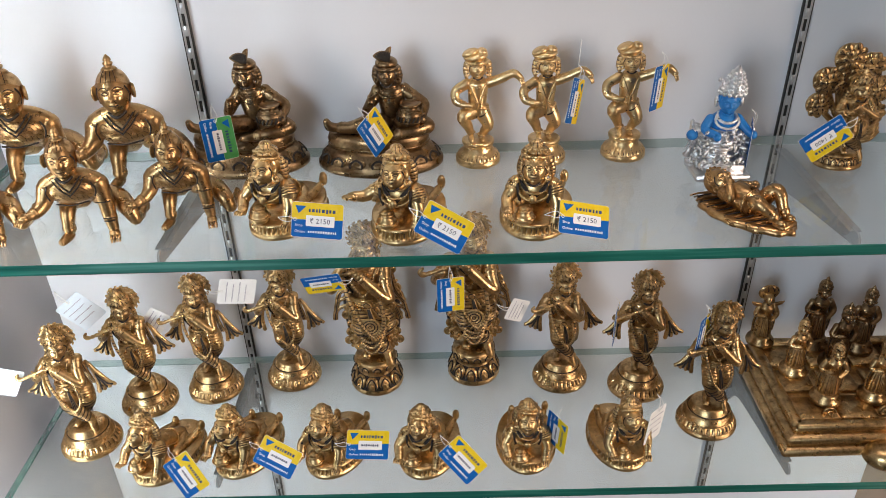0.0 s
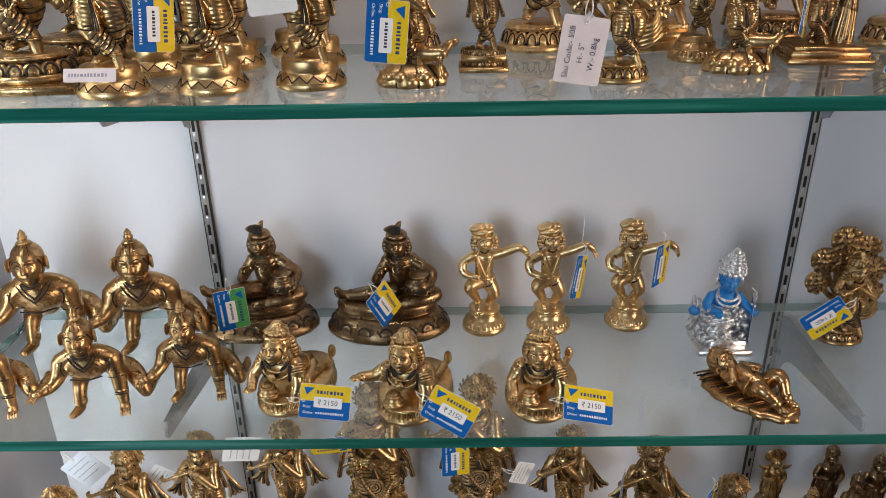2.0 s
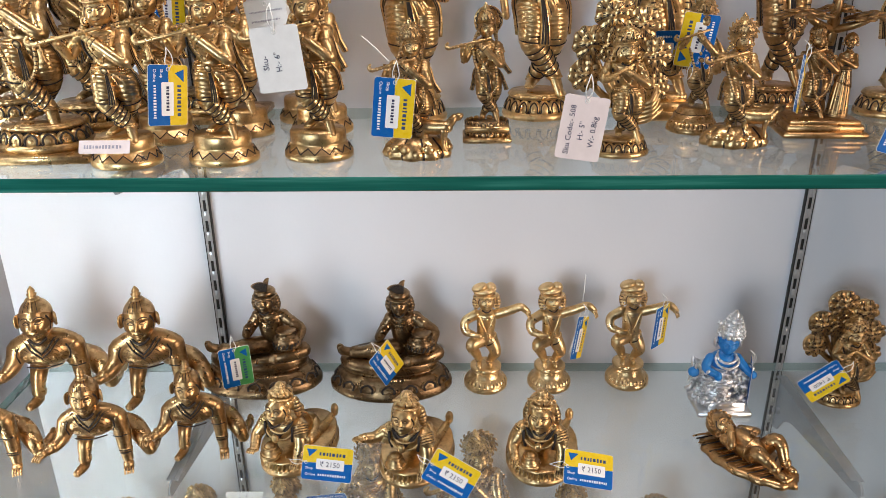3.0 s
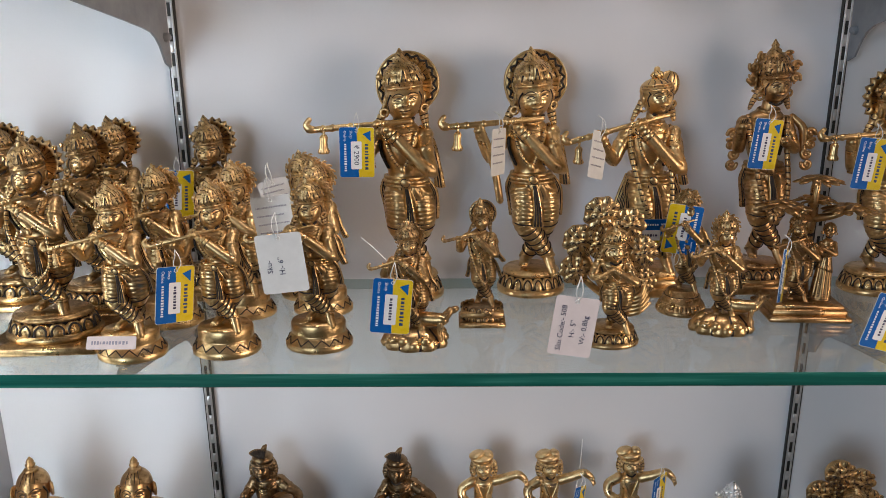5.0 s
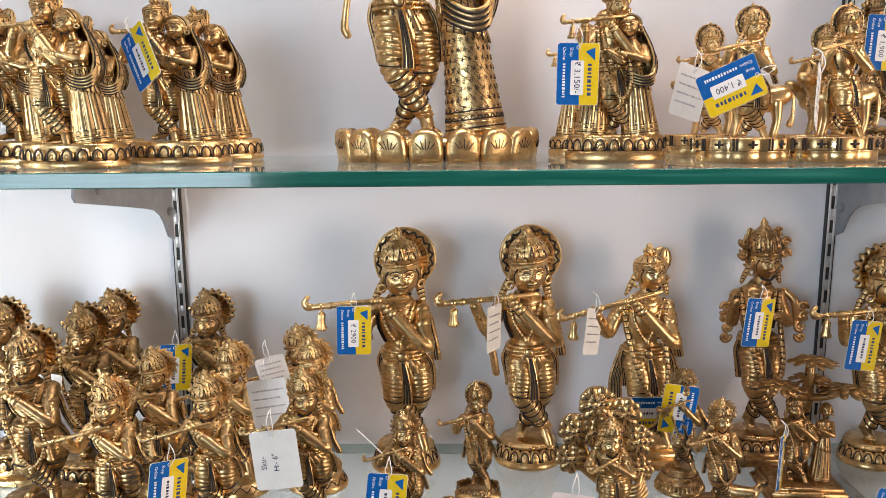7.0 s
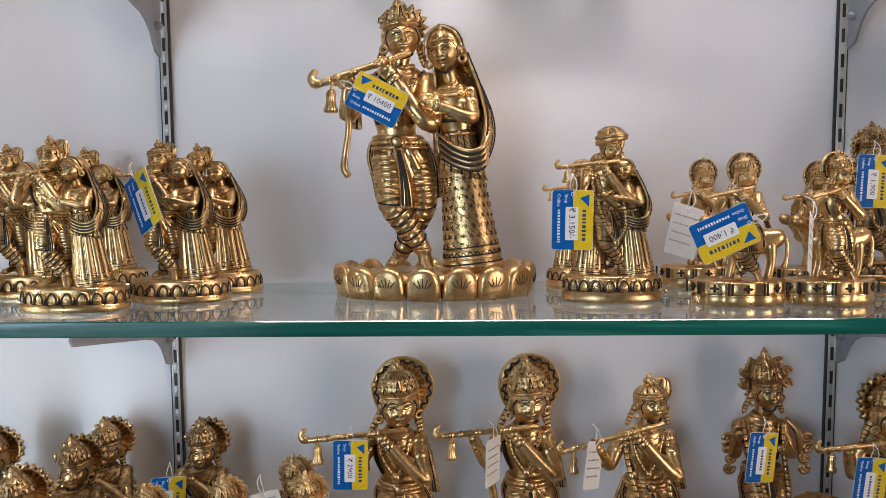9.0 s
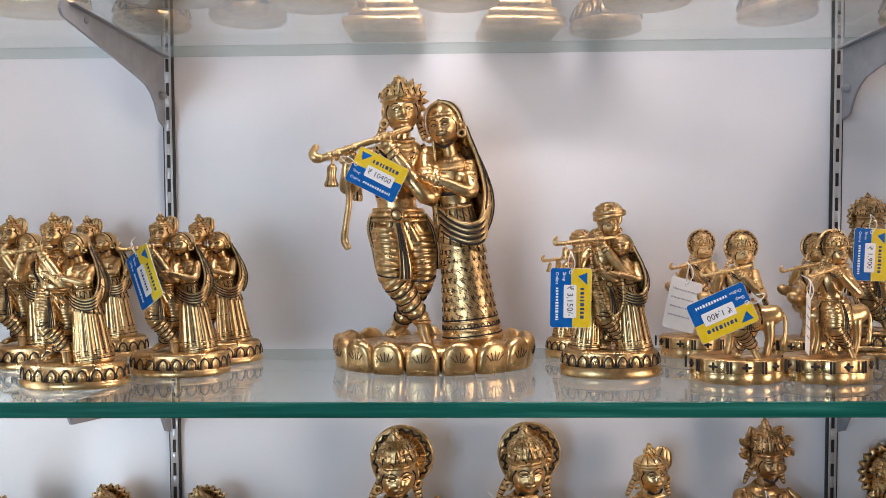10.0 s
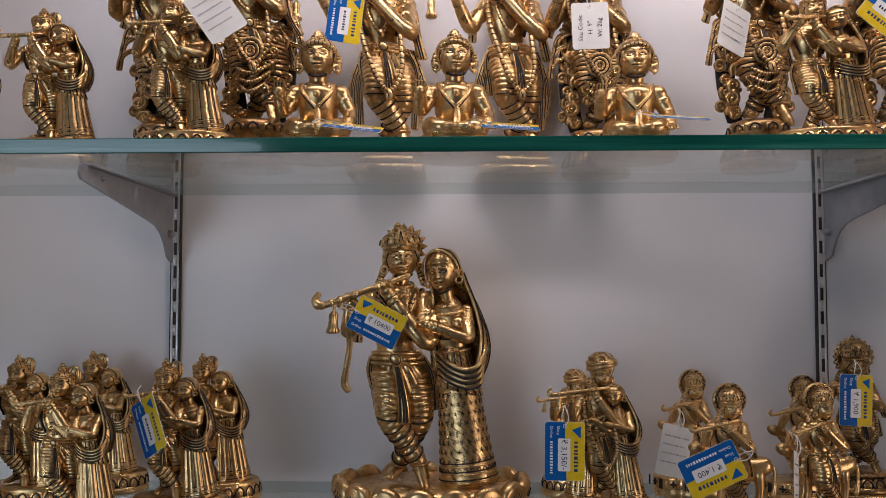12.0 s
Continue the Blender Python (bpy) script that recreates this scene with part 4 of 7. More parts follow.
    if veil:
        # it widens over the shoulders and is drawn forward at the hip
        rows = []
        prof = ((0.93, 0.050, 0.050, -0.006), (0.90, 0.070, 0.068, -0.006), (0.86, 0.076, 0.070, 0.0), (0.82, 0.080, 0.070, 0.008), (0.76, 0.092, 0.074, 0.018), (0.69, 0.106, 0.080, 0.028), (0.61, 0.120, 0.086, 0.034), (0.54, 0.126, 0.090, 0.030), (0.48, 0.118, 0.092, 0.022), (0.43, 0.100, 0.086, 0.012))

        def start(z):
            f = (0.97 - z) / 0.55
            return -8 - 56 * max(0, f - 0.1)

        for z, rx, ry, cx in prof:
            f = (0.97 - z) / 0.55
            a = np.radians(np.linspace(start(z), 205 - 20 * f, 30))
            wav = 1 + 0.045 * f * np.sin(11 * a)
            out = np.stack([cx + rx * wav * np.cos(a), 0.008 + ry * wav * np.sin(a), np.full(30, z)], -1)
            inn = np.stack([cx + (rx - 0.012) * wav * np.cos(a), 0.008 + (ry - 0.012) * wav * np.sin(a), np.full(30, z)], -1)[::-1]
            rows.append(np.concatenate([out, inn]))
        F.chase()
        F.skin(rows)
        F.chase(False)
        edge = [(cx + rx * math.cos(radians(start(z))), 0.008 + ry * math.sin(radians(start(z))), z) for z, rx, ry, cx in prof]
        F.tube(edge[1:], 0.0085, n=7)
        F.line([(x + 0.010, y - 0.004, z) for x, y, z in edge[2:]], 0.0026)
        for deg in (-34, -16, 4, 26):
            fold = [(cx + (rx + 0.001) * math.cos(radians(max(deg, start(z) + 8) - 14 * (0.97 - z))), 0.008 + (ry + 0.001) * math.sin(radians(max(deg, start(z) + 8) - 14 * (0.97 - z))), z) for z, rx, ry, cx in prof[3:]]
            F.line(fold, 0.0021)
        # the end of the veil, looped from the elbow across the hips
        for j in range(4):
            F.tube([(0.132 - 0.006 * j, -0.045, 0.535 - 0.022 * j), (0.100, -0.082, 0.478 - 0.022 * j), (0.040, -0.092, 0.470 - 0.022 * j), (-0.025, -0.080, 0.505 - 0.024 * j), (-0.07, -0.05, 0.55 - 0.028 * j)], [0.012, 0.012, 0.011, 0.009, 0.007], n=7)
            F.line([(0.132 - 0.006 * j, -0.053, 0.524 - 0.022 * j), (0.100, -0.091, 0.467 - 0.022 * j), (0.040, -0.101, 0.459 - 0.022 * j), (-0.025, -0.088, 0.494 - 0.024 * j), (-0.07, -0.057, 0.539 - 0.028 * j)], 0.0034)
    F.m = keep


def cow(F, c, s, turn=0, horns=True):
    keep = F.m
    F.m = keep @ Matrix.Translation(c) @ Euler((0, 0, radians(turn))).to_matrix().to_4x4() @ Matrix.Scale(s, 4)
    F.tube([(-0.30, 0, 0.52), (-0.1, 0, 0.50), (0.15, 0, 0.50), (0.32, 0, 0.55)], [0.15, 0.17, 0.18, 0.13], n=12)
    for x in (-0.24, 0.24):
        for y in (-0.08, 0.08):
            F.tube([(x, y, 0.45), (x + 0.02, y, 0.22), (x - 0.02, y, 0.0)], [0.085, 0.05, 0.045], n=8)
    F.tube([(-0.32, 0, 0.56), (-0.42, -0.04, 0.68), (-0.46, -0.08, 0.74)], [0.12, 0.10, 0.09], n=9)
    F.ell((-0.52, -0.12, 0.74), (0.15, 0.09, 0.09), (0, 20, 25), n=10, m=6)
    for y in (-0.08, 0.05):
        if horns:
            F.tube([(-0.44, y, 0.80), (-0.42, y * 1.6, 0.90), (-0.46, y * 1.2, 0.97)], [0.035, 0.025, 0.012], n=6)
        F.ell((-0.40, y * 2.2, 0.75), (0.03, 0.08, 0.04), n=7, m=4)
    F.tube([(0.34, 0, 0.60), (0.44, 0, 0.52), (0.45, 0, 0.30), (0.42, 0, 0.16)], [0.03, 0.025, 0.022, 0.045], n=6)
    F.ring((-0.36, -0.02, 0.60), 0.12, 0.12, 0.02, beads=14, m=5, tilt=(0, 60, 0))
    F.m = keep


def clump(F, c, r, seed=0, thin=0.8):
    """A full flower rosette: overlapping broad petals round a domed heart, each with cut veins."""
    rng = random.Random(seed)
    F.ell((c[0], c[1] + 0.10 * r, c[2]), (r * 0.90, r * thin * 0.62, r * 0.90), n=16, m=9)
    for count, q, size, out in ((9, 0.66, 0.36, 0.24), (6, 0.36, 0.32, 0.42), (2, 0.12, 0.24, 0.54)):
        for i in range(count):
            a = 2 * math.pi * (i + rng.uniform(-0.10, 0.10)) / count + q * 3
            p = (c[0] + q * r * math.cos(a), c[1] - out * r * thin, c[2] + q * r * math.sin(a))
            F.ell(p, (r * size, r * 0.10, r * size * 0.86), (rng.uniform(-8, 8), -math.degrees(a), rng.uniform(-8, 8)), n=12, m=6)
            for o in (-0.42, 0.0, 0.42):
                F.line([(p[0] - 0.25 * size * r * math.cos(a), p[1] - 0.10 * r, p[2] - 0.25 * size * r * math.sin(a)), (p[0] + 0.82 * size * r * math.cos(a + o), p[1] - 0.05 * r, p[2] + 0.82 * size * r * math.sin(a + o))], 0.016 * r)


# ---------------------------------------------------------------- structure
SHELF_Z = [0.351, 0.6755, 1.0, 1.3245, 1.649]
FRONT, BACK, THICK, WALL_Y = -0.237, 0.020, 0.012, 0.026
LEFT_X, RIGHT_X = -0.588, 0.588


def prism(name, lo, hi, mat, bevel=0.0, kind="structure", label="", category="", parent=None):
    bm = bmesh.new()
    bmesh.ops.create_cube(bm, size=1.0)
    for v in bm.verts:
        v.co = Vector([lo[i] + (v.co[i] + 0.5) * (hi[i] - lo[i]) for i in range(3)])
    if bevel:
        bmesh.ops.bevel(bm, geom=bm.edges[:], offset=bevel, segments=2, affect="EDGES")
    me = bpy.data.meshes.new(name)
    bm.to_mesh(me)
    bm.free()
    me.materials.append(mat)
    ob = new(name, me)
    if parent:
        ob.parent = parent
    return tagged(ob, label, category, "", kind if not parent else "")


def part(name, me, parent, label=""):
    ob = new(name, me)
    ob.parent = parent
    return tagged(ob, label)


prism("floor", (-2.4, -3.5, -0.10), (2.4, 0.15, 0.0), FLOOR, label="brown polished floor tiles of the shop", category="floor")
prism("ceiling", (-2.4, -3.5, 2.7), (2.4, 0.15, 2.8), CEILING, label="dark grey painted shop ceiling", category="ceiling")
prism("wall_back", (-2.4, WALL_Y, 0.0), (2.4, 0.15, 2.7), PLASTER, label="white laminate wall behind the glass shelves", category="wall")
prism("wall_west", (-2.52, -3.5, 0.0), (-2.4, 0.15, 2.7), ROOM_WALL, label="brown panelled shop wall", category="wall")
prism("wall_side_panel", (-0.626, -0.30, 0.0), (-0.606, WALL_Y - 0.0005, 2.7), PANEL_GREY, label="grey laminate side panel of the niche", category="wall")
# unseen right panel, added to cut the window light; its warm colour tints the bounce
prism("wall_side_panel", (0.606, -0.30, 0.0), (0.626, WALL_Y - 0.0005, 2.7), WARM_BOUNCE, label="unseen warm brown side panel added to shade and tint the niche", category="wall")
# side wall with the window opening
for n, lo, hi in (("wall_east", (2.4, -3.5, 0.0), (2.52, 0.15, 0.58)), ("wall_east", (2.4, -3.5, 2.12), (2.52, 0.15, 2.7)), ("wall_east", (2.4, -3.5, 0.58), (2.52, -2.52, 2.12)), ("wall_east", (2.4, -0.98, 0.58), (2.52, 0.15, 2.12))):
    prism(n, lo, hi, ROOM_WALL, label="brown panelled shop wall beside the window", category="wall")
# front wall with the glazed opening
for n, lo, hi in (("wall_front", (-2.4, -3.62, 0.0), (2.4, -3.5, 0.78)), ("wall_front", (-2.4, -3.62, 2.32), (2.4, -3.5, 2.7)), ("wall_front", (-2.4, -3.62, 0.78), (-2.30, -3.5, 2.32)), ("wall_front", (-0.92, -3.62, 0.78), (2.4, -3.5, 2.32))):
    prism(n, lo, hi, ROOM_WALL, label="brown panelled shop wall beside the glazed front", category="wall")
prism("canopy_light_fitting", (-0.45, -0.40, 2.135), (0.65, -0.30, 2.70), LAMP_WHITE, 0.006, "", "white canopy light box over the top shelf", "light")
prism("corner_light_fitting", (-0.606, -0.292, 0.15), (-0.600, -0.258, 1.75), LAMP_WHITE, 0.002, "", "slim white tube light fitting on the side panel", "light")


def glass_shelf(z):
    """One plate of float glass; its bevelled green edges are a part of their own."""
    lo, hi = (LEFT_X, FRONT, z - THICK), (RIGHT_X, BACK, z)
    pieces = []
    for name, edge in (("glass_shelf", False), ("polished_edge", True)):
        bm = bmesh.new()
        bmesh.ops.create_cube(bm, size=1.0)
        for v in bm.verts:
            v.co = Vector([lo[i] + (v.co[i] + 0.5) * (hi[i] - lo[i]) for i in range(3)])
        bmesh.ops.bevel(bm, geom=bm.edges[:], offset=0.0008, segments=1, affect="EDGES")
        bm.normal_update()
        bmesh.ops.delete(bm, geom=[f for f in bm.faces if (abs(f.normal.z) > 0.95) == edge], context="FACES")
        for f in bm.faces:
            f.material_index = 1 if edge and f.normal.y > 0.5 else 0
        me = bpy.data.meshes.new(name)
        bm.to_mesh(me)
        bm.free()
        for mt in (EDGE, EDGE_DIM) if edge else (GLASS,):
            me.materials.append(mt)
        ob = new(name, me)
        ob.visible_shadow = False
        pieces.append(ob)
    pieces[1].parent = pieces[0]
    tagged(pieces[1], "polished bottle-green edge")
    return tagged(pieces[0], "clear glass shelf with polished green edge on steel brackets", "shelf", "glass shelves")


for z in SHELF_Z:
    glass_shelf(z)


UPRIGHTS = ((-0.3488, -0.18), (0.3520, 0.52))  # place at 0.95 m over the floor, and lean in degrees


def upright_x(x, lean, z):
    return x + math.tan(radians(lean)) * (z - 0.95)


def upright(x, lean):
    """A slotted wall standard: a shallow bright steel channel with a row of dark slots, gap shade coloured into its
    flanks.
    """
    w, y0, y1 = 0.0050, 0.0195, WALL_Y - 0.0005
    flank = Cast()
    flank.box((0, (y0 + 0.0015 + y1) / 2, 1.25), (2 * w - 0.002, y1 - y0 - 0.0015, 2.4), bevel=0.0003)
    # dark strips that stand for the shadow in the gap on either side
    for s in (-1, 1):
        flank.box((s * w, (y0 + y1) / 2 + 0.0006, 1.25), (0.0014, y1 - y0 - 0.0012, 2.4), bevel=0.0002)
    ob = tagged(new("slotted_upright", flank.mesh("channel", SLOT_AND_GAP_SHADE)), "slotted steel upright screwed to the wall", "shelf upright", "slotted uprights")
    ob.matrix_basis = pose(upright_x(x, lean, 0), 0, 0, 0, lean, 0)
    for s in (-1, 1):
        lip = Cast()
        lip.box((s * (w - 0.0020), y0 + 0.0008, 1.25), (0.0024, 0.0012, 2.4), bevel=0.0003)
        part("face_strip", lip.mesh("face_strip", STEEL), ob, "bright steel face strip")
    bars = Cast()
    z = 0.08
    while z < 2.43:
        bars.box((0, y0 + 0.0009, z), (w * 0.9, 0.0010, 0.0118), bevel=0.0002)
        z += 0.0256
    tagged(part("slot_bridge", bars.mesh("slot_bridge", STEEL), ob, "bare steel bridges between the slots"), kind="stuff")
    return ob


for x, lean in UPRIGHTS:
    upright(x, lean)


def bracket_mesh():
    """A pressed steel shelf bracket: a long arm, deep at the wall with a hooked, scooped lower edge."""
    outline = [(0.0, 0.0), (0.206, 0.0), (0.211, -0.003), (0.213, -0.009), (0.209, -0.014), (0.160, -0.021), (0.105, -0.029), (0.066, -0.035), (0.046, -0.039), (0.034, -0.045), (0.025, -0.053), (0.019, -0.062), (0.014, -0.070), (0.0, -0.075)]
    c = Cast()
    n, t = len(outline), 0.0012
    V = [(x, -d, h) for x in (-t, t) for d, h in outline]
    c.put(V, [tuple(range(n)), tuple(range(2 * n - 1, n - 1, -1))] + [(i, i + n, (i + 1) % n + n, (i + 1) % n) for i in range(n)])
    c.box((0, -0.10, -0.0012), (0.013, 0.200, 0.0016), bevel=0.0004)
    c.tube([(-0.0040, -0.012, -0.044), (0.0040, -0.012, -0.044)], 0.0046, n=12)
    c.tube([(-0.0052, -0.012, -0.044), (0.0052, -0.012, -0.044)], 0.0024, n=8)
    c.tube([(-0.002, -0.172, -0.008), (0.002, -0.172, -0.008)], 0.003, n=10)
    me = c.mesh("shelf_bracket", ZINC)
    me.polygons.foreach_set("use_smooth", [False] * len(me.polygons))
    return me


BRACKET = bracket_mesh()
for z in SHELF_Z:
    for x, lean in UPRIGHTS:
        ob = tagged(new("shelf_bracket", BRACKET), "grey pressed steel bracket under a glass shelf", "shelf bracket", "shelf brackets")
        ob.location = (upright_x(x, lean, z), 0.010, z - THICK - 0.0004)


# ---------------------------------------------------------------- the figurines
def tall_flutist(halo="round", staff=False):
    F = Cast(0.257)
    round_base(F, 0.142, 0.105, "lotus", 0.9)
    flutist(F, 0.10, 6, halo, -1, False, 0.36, 0.0, True, 18, True, 0.95, True, staff, tip=-1.15, face=0.778, body=0.92, hr=0.096)
    return F.mesh("tall_flute_figurine", BRASS)


def garland_flutist(tall=0.24):
    """Cap-crowned flute player with a long garland and broad hanging scarves, on a stepped square plinth."""
    F = Cast(tall)
    F.box((0, 0, 0.02), (0.30, 0.26, 0.04), bevel=0.006)
    F.box((0, 0, 0.055), (0.26, 0.22, 0.04), bevel=0.006)
    F.box((0, 0, 0.09), (0.22, 0.19, 0.04), bevel=0.006)
    flutist(F, 0.105, 14, "cap", 0, True, 0.40, 0.01, True, 16, True, 1.0, face=0.835, body=0.98, hr=0.085, tip=-2.2)
    for s in (-1, 1):
        for j in range(3):
            sash(F, [(s * (0.078 + 0.010 * j), 0.01 * j, 0.52), (s * (0.115 + 0.014 * j), 0.01, 0.38), (s * (0.11 + 0.012 * j), 0.01 * j, 0.20 + 0.03 * j)], 0.015, 3)
    return F.mesh("garland_flute_figurine", BRASS)


def blessing_figure():
    """A slender figure with one palm raised, ringlets round the crown and down the arms, on a petalled plinth."""
    F = Cast(0.262)
    F.box((0, 0, 0.02), (0.30, 0.24, 0.04), bevel=0.006)
    F.m = Matrix.Translation((0, 0, 0.03))
    round_base(F, 0.13, 0.085, "lotus", 0.8)
    F.m = Matrix.Identity(4)
    flutist(F, 0.115, 6, "curl", 0, True, 0.11, 0.0, False, 16, False, 0.86, face=0.79, body=0.94, hr=0.074, plays=False)
    for s in (-1, 1):
        for i in range(4):
            F.scroll((s * (0.150 + 0.008 * math.sin(2.0 * i)), -0.03, 0.635 - 0.040 * i), 0.021, 0.0085, 1.2, i, s)
        F.tube([(s * 0.085, 0.0, 0.70), (s * 0.125, -0.02, 0.65), (s * 0.130, -0.02, 0.56)], [0.012, 0.018, 0.012], n=8)
    for i in range(7):
        a = radians(-15 + 35 * i)
        F.scroll((0.085 * math.cos(a), 0.0, 0.865 + 0.075 * math.sin(a)), 0.020, 0.0075, 1.2, a)
    return F.mesh("blessing_figurine", BRASS_WARM)


def small_flutist(halo="sun", mat=BRASS, s=0.158, base="turned", square=False):
    F = Cast(s)
    b = 0.16
    if square:
        F.box((0, 0.0, 0.02), (0.52, 0.42, 0.04), bevel=0.008)
        F.m = Matrix.Translation((0, 0, 0.04))
        round_base(F, 0.22, 0.12, "lotus", 0.8, 16)
        F.m = Matrix.Identity(4)
    else:
        round_base(F, 0.19, b, "tiered", 0.82, 14)
    keep = F.m
    flutist(F, b, 8, halo, -1, square, 0.34, 0.02, True, 13, not square, 1.14, hr=0.10)
    F.m = keep
    return F.mesh("flute_figurine", mat)


def shawl_flutist():
    """Flute player with flying shawls on a stepped, fluted round pedestal."""
    F = Cast(0.190)
    F.lathe([(0.184, 0), (0.195, 0.008), (0.195, 0.030), (0.186, 0.038), (0.183, 0.046), (0.168, 0.078), (0.158, 0.082), (0.158, 0.094), (0.150, 0.100), (0.146, 0.132), (0.132, 0.137), (0.128, 0.142), (0.116, 0.178), (0.108, 0.186), (0.100, 0.190)], n=40, sy=0.95, lobes=32, depth=0.07, zone=(0.044, 0.080), back=(0.134, 0.143))
    for z, q, t in ((0.040, 0.187, 0.005), (0.088, 0.160, 0.006), (0.136, 0.140, 0.005)):
        F.ring((0, 0, z), q, q * 0.95, t, n=44, m=6)
    flutist(F, 0.19, 16, "curl", 0, True, 0.23, 0.0, True, 14, False, 1.08, face=0.785, body=0.945, hr=0.092, sashes=False)
    k, b = 0.81, 0.19
    for s in (-1, 1):
        # each shawl leaves the elbow and spreads into four folds
        for j in range(4):
            F.tube([(s * 0.115, 0.01, b + 0.60 * k), (s * (0.150 + 0.006 * j), 0.0, b + (0.53 - 0.012 * j) * k), (s * (0.165 + 0.020 * j), -0.01, b + (0.42 - 0.006 * j) * k), (s * (0.155 + 0.036 * j), -0.015, b + (0.31 + 0.022 * j) * k)], [0.012, 0.017, 0.018, 0.014], n=7, flat=0.7)
            if j:
                F.line([(s * (0.158 + 0.006 * j), -0.016, b + (0.50 - 0.012 * j) * k), (s * (0.158 + 0.019 * j), -0.022, b + (0.42 - 0.006 * j) * k), (s * (0.142 + 0.036 * j), -0.024, b + (0.32 + 0.022 * j) * k)], 0.0045)
        for i in range(4):
            F.scroll((s * (0.082 - 0.012 * i), 0.0, 0.875 + 0.028 * i), 0.020, 0.009, 1.2, i, s)
    return F.mesh("shawl_flute_figurine", ANTIQUE_MID)


def ornate_flutist(mat=ANTIQUE_MID):
    """Tall flute player wrapped in scrolls, swags and a round belt medallion, on a petalled drum."""
    F = Cast(0.258)
    F.lathe([(0.135, 0), (0.14, 0.012), (0.135, 0.03), (0.10, 0.10), (0.095, 0.12), (0.11, 0.135), (0.11, 0.165), (0.10, 0.18)], n=36, back=(0.025, 0.11))
    F.petals(11, 0.118, 0.118, 0.065, 0.034, 0.040, -24)
    F.petals(11, 0.106, 0.106, 0.150, 0.028, 0.018, 0, 0.5)
    flutist(F, 0.18, 8, "curl", 0, True, 0.26, 0.03, True, 16, False, 1.12, face=0.80, body=0.96, hr=0.08, folds=0.12)
    # an openwork screen of scrolls close round the body, on a blackened backing
    for s in (-1, 1):
        keep_g, F.groove = F.groove, 1
        F.tube([(s * 0.070, 0.045, 0.20), (s * 0.100, 0.045, 0.34), (s * 0.105, 0.040, 0.50), (s * 0.085, 0.040, 0.66)], [0.030, 0.038, 0.038, 0.020], n=10, flat=0.25)
        F.groove = keep_g
        for i in range(9):
            z = 0.225 + 0.054 * i
            F.scroll((s * (0.086 + 0.014 * math.sin(i * 1.7)), 0.005 - 0.02 * (i % 2), z), 0.028, 0.0105, 1.4, i * 1.9, s, 0.2)
            F.scroll((s * (0.118 + 0.012 * math.cos(i * 2.1)), 0.02, z + 0.025), 0.024, 0.0090, 1.3, i * 2.3, -s)
        for i in range(5):
            F.scroll((s * (0.045 + 0.010 * i), -0.085 + 0.008 * i, 0.29 + 0.05 * i), 0.018, 0.0065, 1.3, i * 1.5, s)
        for i in range(3):
            sash(F, [(s * 0.10, 0.0, 0.60 - 0.05 * i), (s * (0.15 + 0.01 * i), -0.01, 0.57 - 0.05 * i), (s * (0.165 + 0.01 * i), -0.01, 0.51 - 0.05 * i)], 0.012, 2)
    F.ell((0, -0.100, 0.43), (0.046, 0.014, 0.046), n=20, m=7)
    for q, g, n in ((0.046, 0.0075, 20), (0.031, 0.006, 14), (0.016, 0.006, 8)):
        F.ring((0, -0.110, 0.43), q, q, g, beads=n, m=5, tilt=(90, 0, 0))
        keep_g, F.groove = F.groove, 1
        F.ring((0, -0.112, 0.43), q - 0.008, q - 0.008, 0.0030, m=4, n=28, tilt=(90, 0, 0))
        F.groove = keep_g
    for j in range(3):
        w, z = 0.085 - 0.012 * j, 0.36 - 0.035 * j
        F.tube([(-w, -0.05, z + 0.05), (-0.5 * w, -0.105, z), (0, -0.118, z - 0.018), (0.5 * w, -0.105, z), (w, -0.05, z + 0.05)], 0.0085, n=7, ribs=18, depth=0.14)
    return F.mesh("ornate_flute_figurine", mat)


